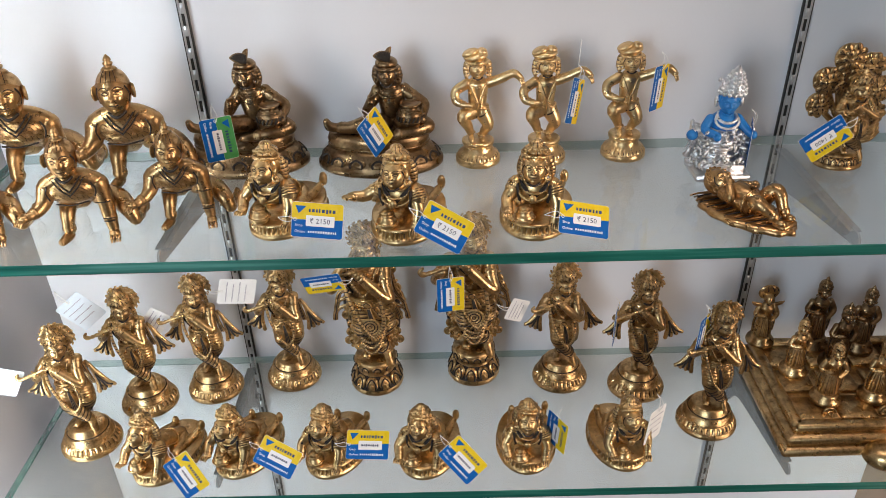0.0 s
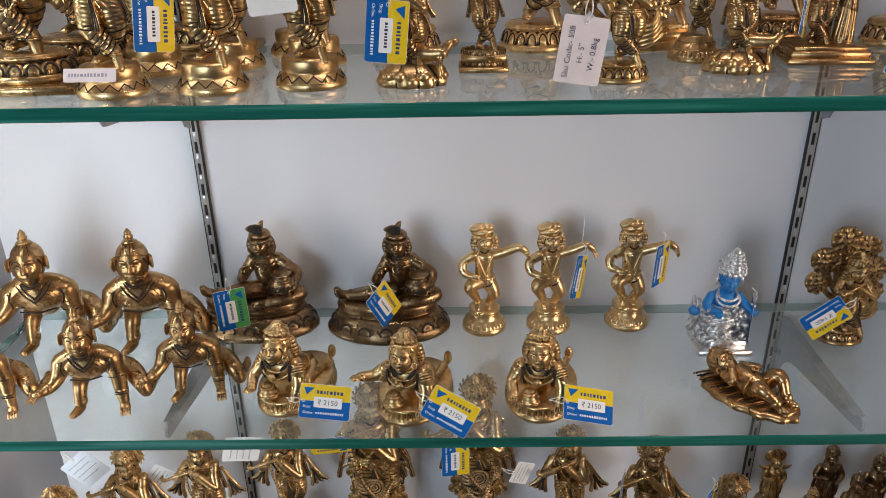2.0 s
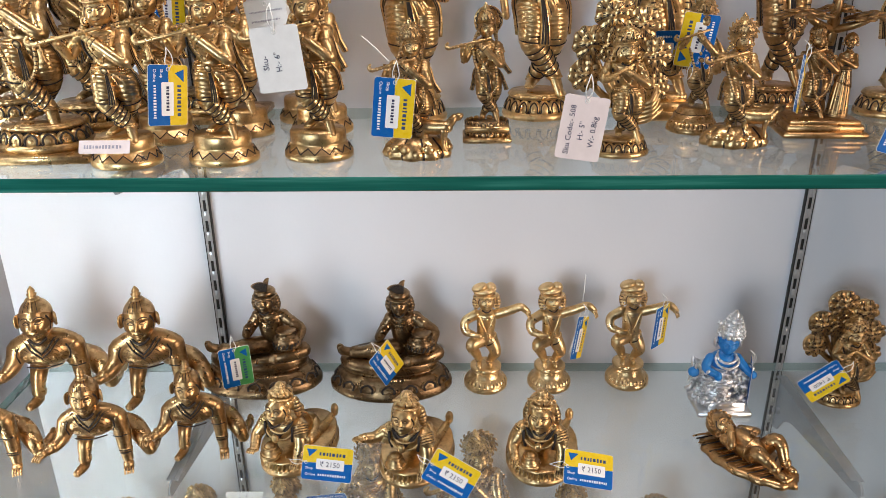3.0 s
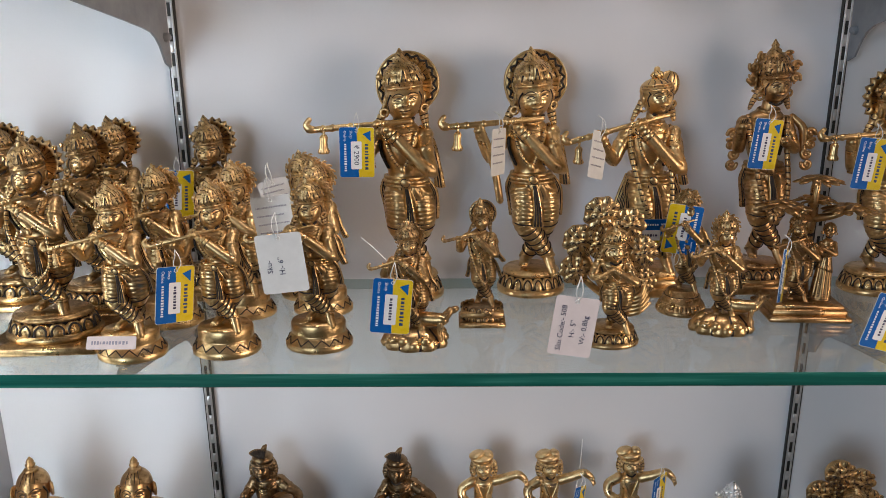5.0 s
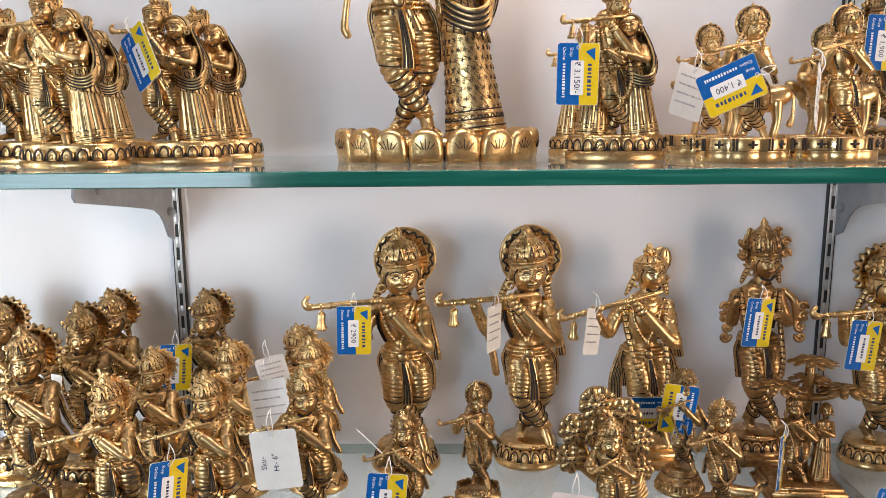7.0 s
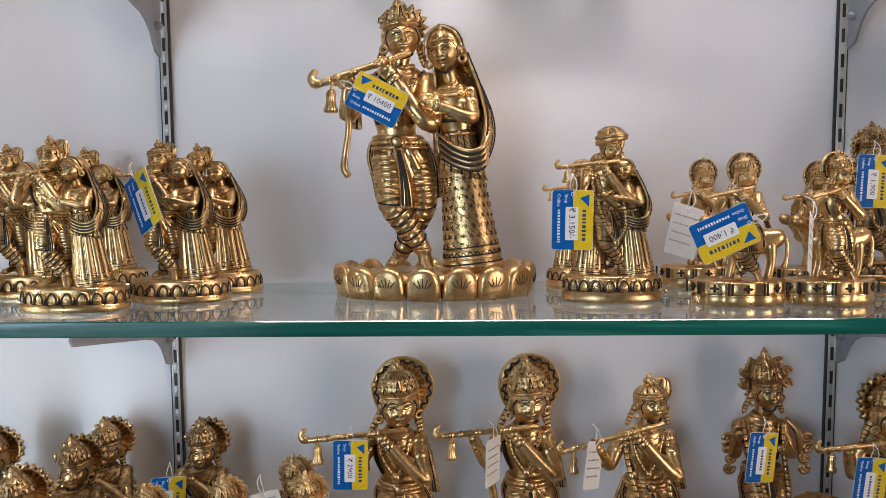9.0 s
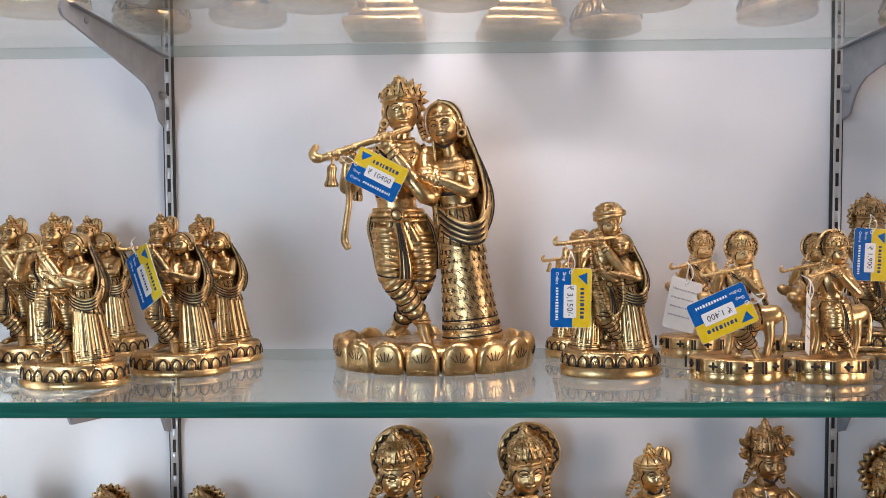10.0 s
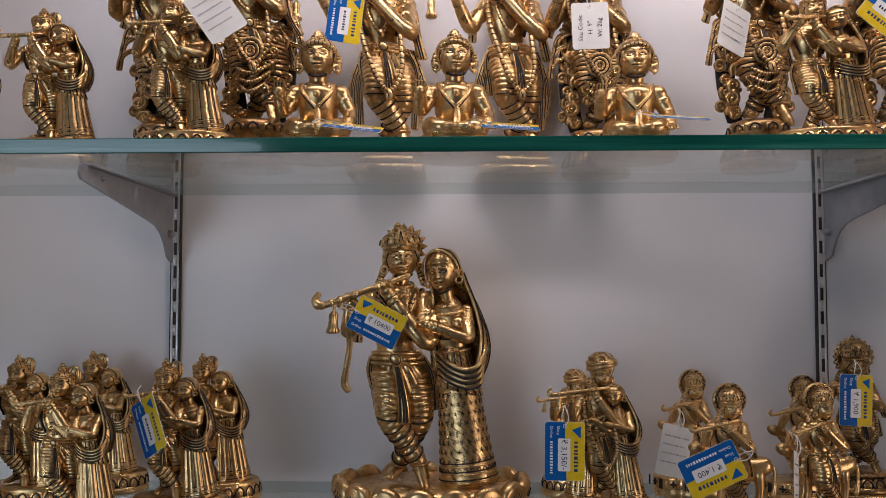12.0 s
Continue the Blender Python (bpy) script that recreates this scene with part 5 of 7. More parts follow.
def crawler(mat=BRASS, s=0.103, reach=0, up=14):
    """A crawling infant with a butter pot on an oval ribbed base."""
    F = Cast(s)
    base = [(0.95, 0), (1.0, 0.012), (1.0, 0.055), (0.95, 0.062), (0.95, 0.072), (0.93, 0.125), (0.96, 0.132), (0.96, 0.155), (0.93, 0.165)]
    F.lathe([(q * 0.36, z) for q, z in base], (0, 0.16, 0), n=72, sy=1.42, lobes=44, depth=0.05, zone=(0.07, 0.126))
    torso(F, [(0.02, 0.36, 0.22), (0.01, 0.22, 0.28), (0, 0.06, 0.38), (0, -0.09, 0.48), (0, -0.13, 0.58)], [0.085, 0.095, 0.12, 0.135, 0.06], 0.95)
    F.ell((0, -0.12, 0.44), (0.155, 0.10, 0.14), n=14, m=8)
    c, r = (0, -0.19, 0.68), 0.142
    head(F, c, r, 0, False, True, up)
    F.ell((0, -0.095, 0.715), (0.128, 0.126, 0.128), n=20, m=9, lobes=12, depth=0.03)
    # a low crown of curls round a knob
    F.ring((0, -0.12, 0.785), 0.112, 0.112, 0.018, beads=20, m=6, tilt=(-up, 0, 0))
    for i in range(-3, 4):
        a = radians(-90 + 30 * i)
        F.scroll((0.105 * math.cos(a), -0.11 + 0.088 * math.sin(a), 0.825 + 0.012 * (3 - abs(i))), 0.026, 0.013, 1.1, i, 1)
    F.lathe([(0.105, 0), (0.110, 0.030), (0.085, 0.055), (0.050, 0.065), (0.060, 0.085), (0.052, 0.105), (0.012, 0.125)], (0, -0.10, 0.815), n=18, lobes=9, depth=0.08)
    for s_ in (-1, 1):
        F.tube([(s_ * 0.110, -0.06, 0.74), (s_ * 0.136, -0.06, 0.65), (s_ * 0.145, -0.06, 0.575)], [0.045, 0.046, 0.034], n=10, ribs=5, depth=0.12)
        F.tube([(s_ * 0.165, -0.11, 0.50), (s_ * 0.205, -0.155, 0.42)], [0.085, 0.082], n=12, ribs=4, depth=0.12)
        for j in range(4):
            F.line([(s_ * (0.135 - 0.02 * j), -0.170 - 0.012 * j, 0.560 - 0.02 * j), (s_ * (0.090 - 0.02 * j), -0.218, 0.485 - 0.02 * j), (0, -0.238, 0.425 - 0.018 * j)], 0.006)
    arm(F, (0.17, -0.12, 0.49), (0.215, -0.20, 0.34), (0.205, -0.27, 0.20), 0.058, (0, -1, -0.3))
    if reach:
        arm(F, (-0.17, -0.12, 0.49), (-0.30, -0.20, 0.43), (-0.40, -0.28, 0.45), 0.058, (-0.6, -1, 0.3))
    else:
        arm(F, (-0.17, -0.12, 0.49), (-0.245, -0.22, 0.37), (-0.215, -0.33, 0.29), 0.058, (0, -1, 0.2))
    for s_ in (-1, 1):
        F.tube([(s_ * 0.07, 0.34, 0.21), (s_ * 0.14, 0.22, 0.20), (s_ * 0.16, 0.08, 0.20)], [0.07, 0.065, 0.055], n=10)
        F.tube([(s_ * 0.16, 0.08, 0.20), (s_ * 0.18, 0.28, 0.19), (s_ * (0.17 if s_ < 0 else 0.22), 0.46, 0.20 if s_ < 0 else 0.24)], [0.055, 0.048, 0.038], n=9)
        F.ell((s_ * (0.17 if s_ < 0 else 0.235), 0.50, 0.21 if s_ < 0 else 0.29), (0.044, 0.045, 0.075), n=8, m=5)
        F.line([(s_ * 0.15, -0.205, 0.52), (s_ * 0.145, -0.215, 0.44), (s_ * 0.13, -0.20, 0.36)], 0.010)
    F.ring((0.012, 0.24, 0.275), 0.10, 0.10, 0.010, n=24, m=5, tilt=(75, 0, 0))
    for j, (q, z, d) in enumerate(((0.095, 0.555, 30), (0.125, 0.52, 45), (0.15, 0.485, 58))):
        F.ring((0, -0.145 - 0.02 * j, z), q, q * 0.8, 0.013, n=30, m=6, tilt=(d, 0, 0), beads=22)
    F.ell((0, -0.29, 0.42), (0.04, 0.025, 0.045), n=9, m=5)
    F.lathe([(0.06, 0), (0.095, 0.03), (0.10, 0.06), (0.085, 0.10), (0.055, 0.115), (0.075, 0.14), (0.06, 0.15)], (-0.075, -0.27, 0.16), n=18)
    F.ring((-0.075, -0.27, 0.225), 0.098, 0.098, 0.010, beads=16, m=4)
    F.ell((-0.075, -0.27, 0.315), (0.055, 0.055, 0.035), n=10, m=5)
    return F.mesh("crawling_figurine", mat)


def large_crawler(s=0.152):
    """A larger crawling infant without a base, leaning on a straight arm, knob on the head and disc ears."""
    F = Cast(s)
    torso(F, [(0.05, 0.40, 0.22), (0.03, 0.28, 0.30), (0, 0.15, 0.38), (0, 0.04, 0.44), (0, 0.0, 0.50)], [0.095, 0.11, 0.13, 0.15, 0.11], 0.85)
    F.chase()
    F.ell((0, 0.01, 0.455), (0.205, 0.125, 0.125), n=24, m=14)
    F.chase(False)
    for s_ in (-1, 1):
        F.tube([(s_ * 0.02, 0.0, 0.56), (s_ * 0.11, 0.005, 0.535), (s_ * 0.19, 0.01, 0.49)], [0.075, 0.075, 0.072], n=12)
        # crossed collar edges
        F.line([(s_ * 0.09, -0.062, 0.575), (s_ * 0.05, -0.105, 0.525), (0, -0.122, 0.475)], 0.0042)
        F.line([(s_ * 0.115, -0.062, 0.560), (s_ * 0.07, -0.108, 0.505), (0, -0.126, 0.445)], 0.0036)
        F.line([(s_ * 0.165, -0.075, 0.52), (s_ * 0.185, -0.070, 0.46), (s_ * 0.17, -0.070, 0.40)], 0.0042)
        for j in range(2):
            F.scroll((s_ * (0.075 + 0.05 * j), -0.116 + 0.02 * j, 0.435 + 0.02 * j), 0.016, 0.0034, 1.2, 1.0 + j, s_)
    F.line([(-0.12, -0.10, 0.375), (0, -0.122, 0.365), (0.12, -0.10, 0.375)], 0.0042)
    F.tube([(0, 0, 0.52), (0, -0.03, 0.62)], [0.085, 0.075], n=12)
    c, r = (0, -0.06, 0.735), 0.152
    keep = F.m
    F.m = Matrix.Translation(c) @ Matrix.Diagonal((0.92, 1, 1.05, 1)) @ Matrix.Translation([-v for v in c])
    head(F, c, r, 0, False, False, 4)
    F.m = Matrix.Translation(c) @ Matrix.Diagonal((0.92, 1, 1.05, 1)) @ Euler((radians(-4), 0, 0)).to_matrix().to_4x4() @ Matrix.Scale(r, 4)
    F.ell((0, 0.14, 0.22), (0.81, 0.82, 0.80), n=28, m=13)
    F.tube([(-0.80, -0.16, 0.34), (-0.56, -0.58, 0.54), (0, -0.76, 0.64), (0.56, -0.58, 0.54), (0.80, -0.16, 0.34)], 0.022, n=6)
    for x in (-0.36, -0.12, 0.12, 0.36):
        F.line([(x, -0.78 + 0.3 * x * x, 0.60), (x * 0.8, -0.52, 0.86), (x * 0.5, -0.20, 1.03)], 0.010)
    F.lathe([(0.40, -0.04), (0.30, 0.05), (0.17, 0.09), (0.23, 0.16), (0.25, 0.24), (0.15, 0.30), (0.20, 0.36), (0.15, 0.46), (0.02, 0.60)], (0, 0.06, 1.02), n=22)
    for s_ in (-1, 1):
        F.ell((s_ * 0.86, 0.0, 0.02), (0.09, 0.20, 0.34), (0, 0, s_ * 25), n=12, m=8)
        F.ring((s_ * 0.92, -0.05, 0.0), 0.27, 0.17, 0.06, n=22, m=6, tilt=(0, 90, s_ * 25))
        F.line([(s_ * 0.93, -0.12, 0.16), (s_ * 0.96, -0.08, 0.0), (s_ * 0.93, -0.12, -0.16)], 0.035)
    F.m = keep
    # the straight arm, the bent arm with its fist, and bangles
    F.tube([(0.195, 0.01, 0.48), (0.215, 0.0, 0.35), (0.222, -0.02, 0.20), (0.232, -0.04, 0.075)], [0.080, 0.068, 0.056, 0.042], n=14, rings=18)
    hand(F, (0.235, -0.062, 0.045), 0.046, (0.1, -1, -0.35))
    F.tube([(-0.19, 0.01, 0.48), (-0.225, -0.03, 0.385), (-0.270, -0.09, 0.335), (-0.335, -0.15, 0.32)], [0.078, 0.062, 0.050, 0.038], n=14, rings=18)
    hand(F, (-0.365, -0.17, 0.318), 0.046, (-0.5, -1, -0.1))
    for z, q in ((0.15, 0.054), (0.175, 0.056), (0.33, 0.071)):
        x = 0.226 if z < 0.3 else 0.216
        F.tube([(x, -0.028 if z < 0.3 else 0.0, z), (x, -0.027 if z < 0.3 else 0.0, z + 0.010)], q, n=14)
        F.line([(x - q * 0.8, -0.05 - q * 0.4, z + 0.016), (x, -0.03 - q, z + 0.016), (x + q * 0.8, -0.05 - q * 0.4, z + 0.016)], 0.003)
    F.tube([(-0.290, -0.11, 0.330), (-0.298, -0.117, 0.328)], 0.050, n=14)
    # folded hind leg and the foot set forward
    F.tube([(0.10, 0.34, 0.22), (0.26, 0.20, 0.24), (0.36, 0.06, 0.20), (0.40, 0.02, 0.12)], [0.095, 0.090, 0.075, 0.058], n=12, rings=18)
    F.tube([(0.40, 0.02, 0.11), (0.42, 0.14, 0.09), (0.44, 0.26, 0.10)], [0.056, 0.048, 0.036], n=10)
    F.ell((0.45, 0.30, 0.09), (0.035, 0.05, 0.065), n=8, m=5)
    F.tube([(-0.04, 0.32, 0.22), (-0.10, 0.18, 0.26), (-0.10, 0.05, 0.24), (-0.11, 0.0, 0.15), (-0.115, -0.01, 0.08)], [0.09, 0.08, 0.062, 0.05, 0.042], n=12, rings=20)
    F.tube([(-0.115, 0.0, 0.055), (-0.14, -0.05, 0.042), (-0.17, -0.11, 0.036)], [0.040, 0.040, 0.032], n=9, flat=0.8)
    for k in range(4):
        F.ell((-0.150 - 0.014 * k, -0.128 + 0.012 * k, 0.034), (0.011, 0.016, 0.012), n=6, m=4)
    F.tube([(-0.112, 0.0, 0.10), (-0.113, -0.003, 0.115)], 0.054, n=12)
    return F.mesh("large_crawling_figurine", BRASS_WARM)


def seated_pot_figure():
    """A seated infant with one leg stretched out, hugging a butter pot on a wide oval plinth."""
    F = Cast(0.137)
    F.lathe([(0.51, 0), (0.53, 0.02), (0.53, 0.06), (0.49, 0.09), (0.44, 0.17), (0.40, 0.19)], (0, 0, 0), n=60, sy=0.60)
    F.petals(16, 0.478, 0.478 * 0.6, 0.115, 0.080, 0.045, -32, 0.0, 0.10)
    F.lathe([(0.39, 0.17), (0.42, 0.20), (0.43, 0.25), (0.41, 0.29), (0.39, 0.30)], (-0.01, 0.02, 0), n=44, sy=0.55)
    F.ring((-0.01, 0.02, 0.20), 0.42, 0.42 * 0.55, 0.010, n=44, m=6)
    torso(F, [(0.12, 0.06, 0.31), (0.125, 0.05, 0.40), (0.12, 0.03, 0.53), (0.115, 0.03, 0.61), (0.11, 0.02, 0.66), (0.105, 0.02, 0.69)], [0.120, 0.098, 0.110, 0.118, 0.10, 0.045], 0.8)
    F.tube([(0.06, 0.0, 0.37), (-0.08, -0.06, 0.385), (-0.22, -0.06, 0.355), (-0.34, -0.04, 0.345)], [0.082, 0.076, 0.055, 0.042], n=12, rings=18)
    F.tube([(-0.34, -0.04, 0.345), (-0.40, -0.06, 0.37), (-0.42, -0.08, 0.42)], [0.040, 0.042, 0.030], n=9)
    F.tube([(0.20, 0.0, 0.37), (0.33, -0.07, 0.385), (0.41, -0.10, 0.37)], [0.088, 0.082, 0.066], n=12)
    F.tube([(0.41, -0.10, 0.37), (0.28, -0.18, 0.355), (0.15, -0.205, 0.34)], [0.064, 0.054, 0.040], n=12)
    F.tube([(0.15, -0.205, 0.335), (0.09, -0.215, 0.330), (0.05, -0.22, 0.325)], [0.040, 0.040, 0.030], n=9, flat=0.8)
    for k in range(4):
        F.ell((0.030, -0.235 + 0.018 * k, 0.325), (0.018, 0.011, 0.012), n=6, m=4)
    for x in (-0.31, -0.285):
        F.tube([(x, -0.042, 0.348), (x + 0.008, -0.043, 0.348)], 0.052, n=12)
    F.tube([(0.175, -0.20, 0.345), (0.185, -0.198, 0.346)], 0.052, n=12)
    arm(F, (0.01, 0.03, 0.635), (-0.085, -0.04, 0.49), (-0.045, -0.13, 0.60), 0.042, (0.35, -0.3, 1))
    arm(F, (0.225, 0.03, 0.635), (0.385, -0.02, 0.53), (0.365, -0.16, 0.455), 0.044, (-0.5, -0.6, 0.1))
    F.lathe([(0.05, 0), (0.098, 0.035), (0.112, 0.075), (0.10, 0.12), (0.066, 0.14), (0.062, 0.155), (0.088, 0.18), (0.075, 0.185)], (0.275, -0.13, 0.40), n=24)
    for z, q in ((0.445, 0.106), (0.495, 0.110), (0.53, 0.092)):
        F.ring((0.275, -0.13, z), q, q, 0.006, n=28, m=5)
    for i in range(10):
        a = radians(-170 + 18 * i)
        F.line([(0.275 + 0.113 * math.cos(a), -0.13 + 0.113 * math.sin(a), 0.452), (0.275 + 0.114 * math.cos(a + 0.15), -0.13 + 0.114 * math.sin(a + 0.15), 0.488)], 0.005)
    c, r = (0.095, -0.02, 0.79), 0.098
    F.tube([(0.105, 0.01, 0.66), (0.098, 0.0, 0.73)], 0.052, n=10)
    head(F, c, r, -4, True, True, 8)
    # feathered turban, fanned to one side
    F.ell((0.095, 0.01, 0.872), (0.092, 0.095, 0.050), n=18, m=8)
    F.ring((0.095, 0.0, 0.842), 0.088, 0.094, 0.014, beads=18, m=5)
    for i in range(8):
        a = radians(58 + 12 * i)
        p = [(0.105, -0.03, 0.88), (0.09 + 0.05 * math.cos(a), -0.050, 0.915 + 0.012 * math.sin(a)), (0.075 + 0.085 * math.cos(a), -0.045, 0.90 + 0.075 * math.sin(a))]
        F.tube(p, [0.020, 0.019, 0.013], n=7)
        F.line([(x + 0.011, y - 0.016, z + 0.004) for x, y, z in p], 0.005)
    F.tube([(0.10, 0.0, 0.93), (0.12, 0.0, 0.975), (0.135, 0.0, 0.995)], [0.03, 0.022, 0.010], n=7)
    for s_ in (-1, 1):
        F.tube([(0.095 + s_ * 0.078, 0.02, 0.83), (0.095 + s_ * 0.094, 0.02, 0.76), (0.10 + s_ * 0.085, 0.01, 0.70)], [0.034, 0.032, 0.022], n=8, ribs=5, depth=0.12)
    for q, z, d in ((0.058, 0.695, 14), (0.080, 0.675, 22), (0.100, 0.650, 30)):
        F.ring((0.11, 0.0, z), q, q * 0.85, 0.008, n=32, m=5, tilt=(d, 0, 0))
    F.ring((0.122, 0.05, 0.40), 0.104, 0.088, 0.010, beads=24, m=5)
    return F.mesh("seated_pot_figurine", ANTIQUE)


def dancer():
    """A dancing infant, one arm stretched out, one hand on the hip, on a stepped round base."""
    F = Cast(0.137)
    F.lathe([(0.180, 0), (0.188, 0.010), (0.188, 0.040), (0.178, 0.050), (0.176, 0.060), (0.165, 0.085), (0.140, 0.100), (0.125, 0.125), (0.118, 0.150), (0.118, 0.165), (0.134, 0.172), (0.134, 0.195), (0.115, 0.205)], n=40, lobes=26, depth=0.05, zone=(0.055, 0.09))
    F.ring((0, 0, 0.052), 0.180, 0.180, 0.007, n=40, m=5)
    F.ring((0, 0, 0.160), 0.122, 0.122, 0.008, n=36, m=5, beads=26)
    F.tube([(0.03, 0, 0.45), (0.080, -0.03, 0.345), (0.055, -0.01, 0.28), (0.028, -0.01, 0.225)], [0.070, 0.052, 0.038, 0.028], n=11, rings=16)
    F.tube([(-0.04, -0.01, 0.45), (-0.125, -0.10, 0.440), (-0.085, -0.06, 0.34), (-0.060, -0.05, 0.265)], [0.070, 0.054, 0.042, 0.028], n=11, rings=16)
    for p in ((0.030, -0.012, 0.245), (-0.062, -0.052, 0.285)):
        F.ring(p, 0.034, 0.034, 0.007, n=16, m=5)
    F.ell((0.035, -0.05, 0.222), (0.026, 0.058, 0.020), n=9, m=5)
    F.ell((-0.060, -0.080, 0.240), (0.026, 0.055, 0.022), (25, 0, 0), n=9, m=5)
    F.ell((0, 0, 0.460), (0.090, 0.070, 0.055), n=14, m=8)
    torso(F, [(0, 0, 0.46), (-0.005, -0.01, 0.53), (0, -0.005, 0.62), (0.0, 0, 0.69), (0, 0, 0.735)], [0.080, 0.074, 0.082, 0.088, 0.036], 0.85)
    F.tube([(-0.085, 0, 0.685), (-0.180, -0.02, 0.625), (-0.175, -0.06, 0.555), (-0.110, -0.085, 0.535)], [0.044, 0.040, 0.036, 0.028], n=10, rings=16)
    F.tube([(0.085, 0, 0.685), (0.185, -0.02, 0.725), (0.280, -0.05, 0.775), (0.335, -0.06, 0.745)], [0.044, 0.040, 0.035, 0.028], n=10, rings=16)
    hand(F, (-0.110, -0.085, 0.530), 0.028, (0.5, -1, 0))
    hand(F, (0.342, -0.065, 0.732), 0.028, (0.5, -0.4, -1))
    # a butter ball in the lower hand, bangles and armlets
    F.tube([(-0.135, -0.105, 0.545), (-0.060, -0.120, 0.535)], [0.022, 0.020], n=9)
    for p, g in (((0.305, -0.054, 0.768), 0.033), ((-0.150, -0.072, 0.548), 0.033), ((0.150, -0.012, 0.712), 0.040), ((-0.145, -0.012, 0.648), 0.040)):
        F.ell(p, (g * 0.55, g, g), (0, -25 if p[0] > 0 else 40, 0), n=10, m=5)
    head(F, (-0.005, -0.015, 0.815), 0.088, 4, True, True, 10)
    # a flat feathered turban, tipped to one side
    F.ring((-0.005, 0.0, 0.868), 0.080, 0.080, 0.014, n=30, m=6, beads=16)
    F.ell((-0.015, 0.010, 0.905), (0.100, 0.088, 0.040), (0, -8, 0), n=18, m=8)
    F.ell((-0.060, 0.0, 0.935), (0.070, 0.060, 0.032), (0, -20, 0), n=14, m=6)
    F.ell((0.035, 0.0, 0.942), (0.045, 0.045, 0.034), (0, 16, 0), n=12, m=6)
    for j, (q, z) in enumerate(((0.060, 0.712), (0.076, 0.690))):
        F.ring((0, -0.01, z), q, q * 0.85, 0.007, n=30, m=5, tilt=(20, 0, 0), beads=18)
    F.tube([(-0.06, -0.056, 0.69), (-0.025, -0.080, 0.60), (0.0, -0.084, 0.55), (0.025, -0.080, 0.60), (0.06, -0.056, 0.69)], 0.008, n=6)
    F.tube([(0, -0.084, 0.55), (0, -0.072, 0.47)], 0.009, n=6)
    F.ring((0, -0.002, 0.492), 0.084, 0.072, 0.009, n=30, m=5, beads=22)
    for s_ in (-1, 1):
        F.line([(s_ * 0.075, -0.045, 0.465), (s_ * 0.045, -0.070, 0.435), (s_ * 0.012, -0.066, 0.42)], 0.0042)
        F.tube([(s_ * 0.080, 0.02, 0.85), (s_ * 0.094, 0.02, 0.785), (s_ * 0.090, 0.0, 0.735)], [0.030, 0.026, 0.016], n=8, ribs=4, depth=0.1)
    return F.mesh("dancing_figurine", BRASS_PALE)


def couple(mat=BRASS, s=0.148):
    """Flute player and companion side by side on an oval petalled plinth."""
    F = Cast(s)
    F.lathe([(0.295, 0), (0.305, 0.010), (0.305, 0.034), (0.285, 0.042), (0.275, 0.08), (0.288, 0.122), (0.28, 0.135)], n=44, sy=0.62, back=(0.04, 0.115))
    F.petals(22, 0.283, 0.283 * 0.62, 0.080, 0.040, 0.040, -8)
    F.m = Matrix.Translation((-0.09, 0.0, 0))
    flutist(F, 0.13, -6, "cap", 0, False, 0.20, 0.0, False, 18, False, 1.12, face=0.82, body=0.985, hr=0.088, tip=-1.2)
    F.m = Matrix.Translation((0.125, -0.03, 0))
    lady(F, 0.13, 0.75, -7, wide=1.22)
    F.m = Matrix.Identity(4)
    return F.mesh("couple_figurine", mat)


def large_couple():
    F = Cast(0.273)
    F.lathe([(0.29, 0), (0.30, 0.01), (0.295, 0.05), (0.285, 0.076)], n=60, sy=0.62, back=(0.0, 0.06))
    n = 17
    F.leaves(n, 0.318, 0.318 * 0.66, 0.055, 0.108, 0.019, 0.0, 10, 0.5)
    F.m = Matrix.Translation((-0.105, 0.0, 0))
    flutist(F, 0.075, 10, "rays", 0, False, 0.26, 0.0, True, 17, True, 0.98, body=1.03, face=0.855, hr=0.078, tip=-2.3, stout=0.96, folds=0.09)
    F.tube([(-0.165, -0.12, 0.72), (-0.180, -0.12, 0.66), (-0.172, -0.10, 0.57), (-0.186, -0.09, 0.48), (-0.192, -0.08, 0.43), (-0.180, -0.08, 0.405)], [0.010, 0.013, 0.011, 0.011, 0.014, 0.012], n=9, flat=0.6)
    for j in range(3):
        F.scroll((-0.19 + 0.03 * j, -0.13, 0.70 - 0.03 * j), 0.018, 0.007, 1.2, j, -1)
    F.m = Matrix.Translation((0.135, -0.03, 0))
    lady(F, 0.08, 0.85, -6.5, wide=0.96, flowers=True)
    F.m = Matrix.Identity(4)
    return F.mesh("large_couple_figurine", BRASS)


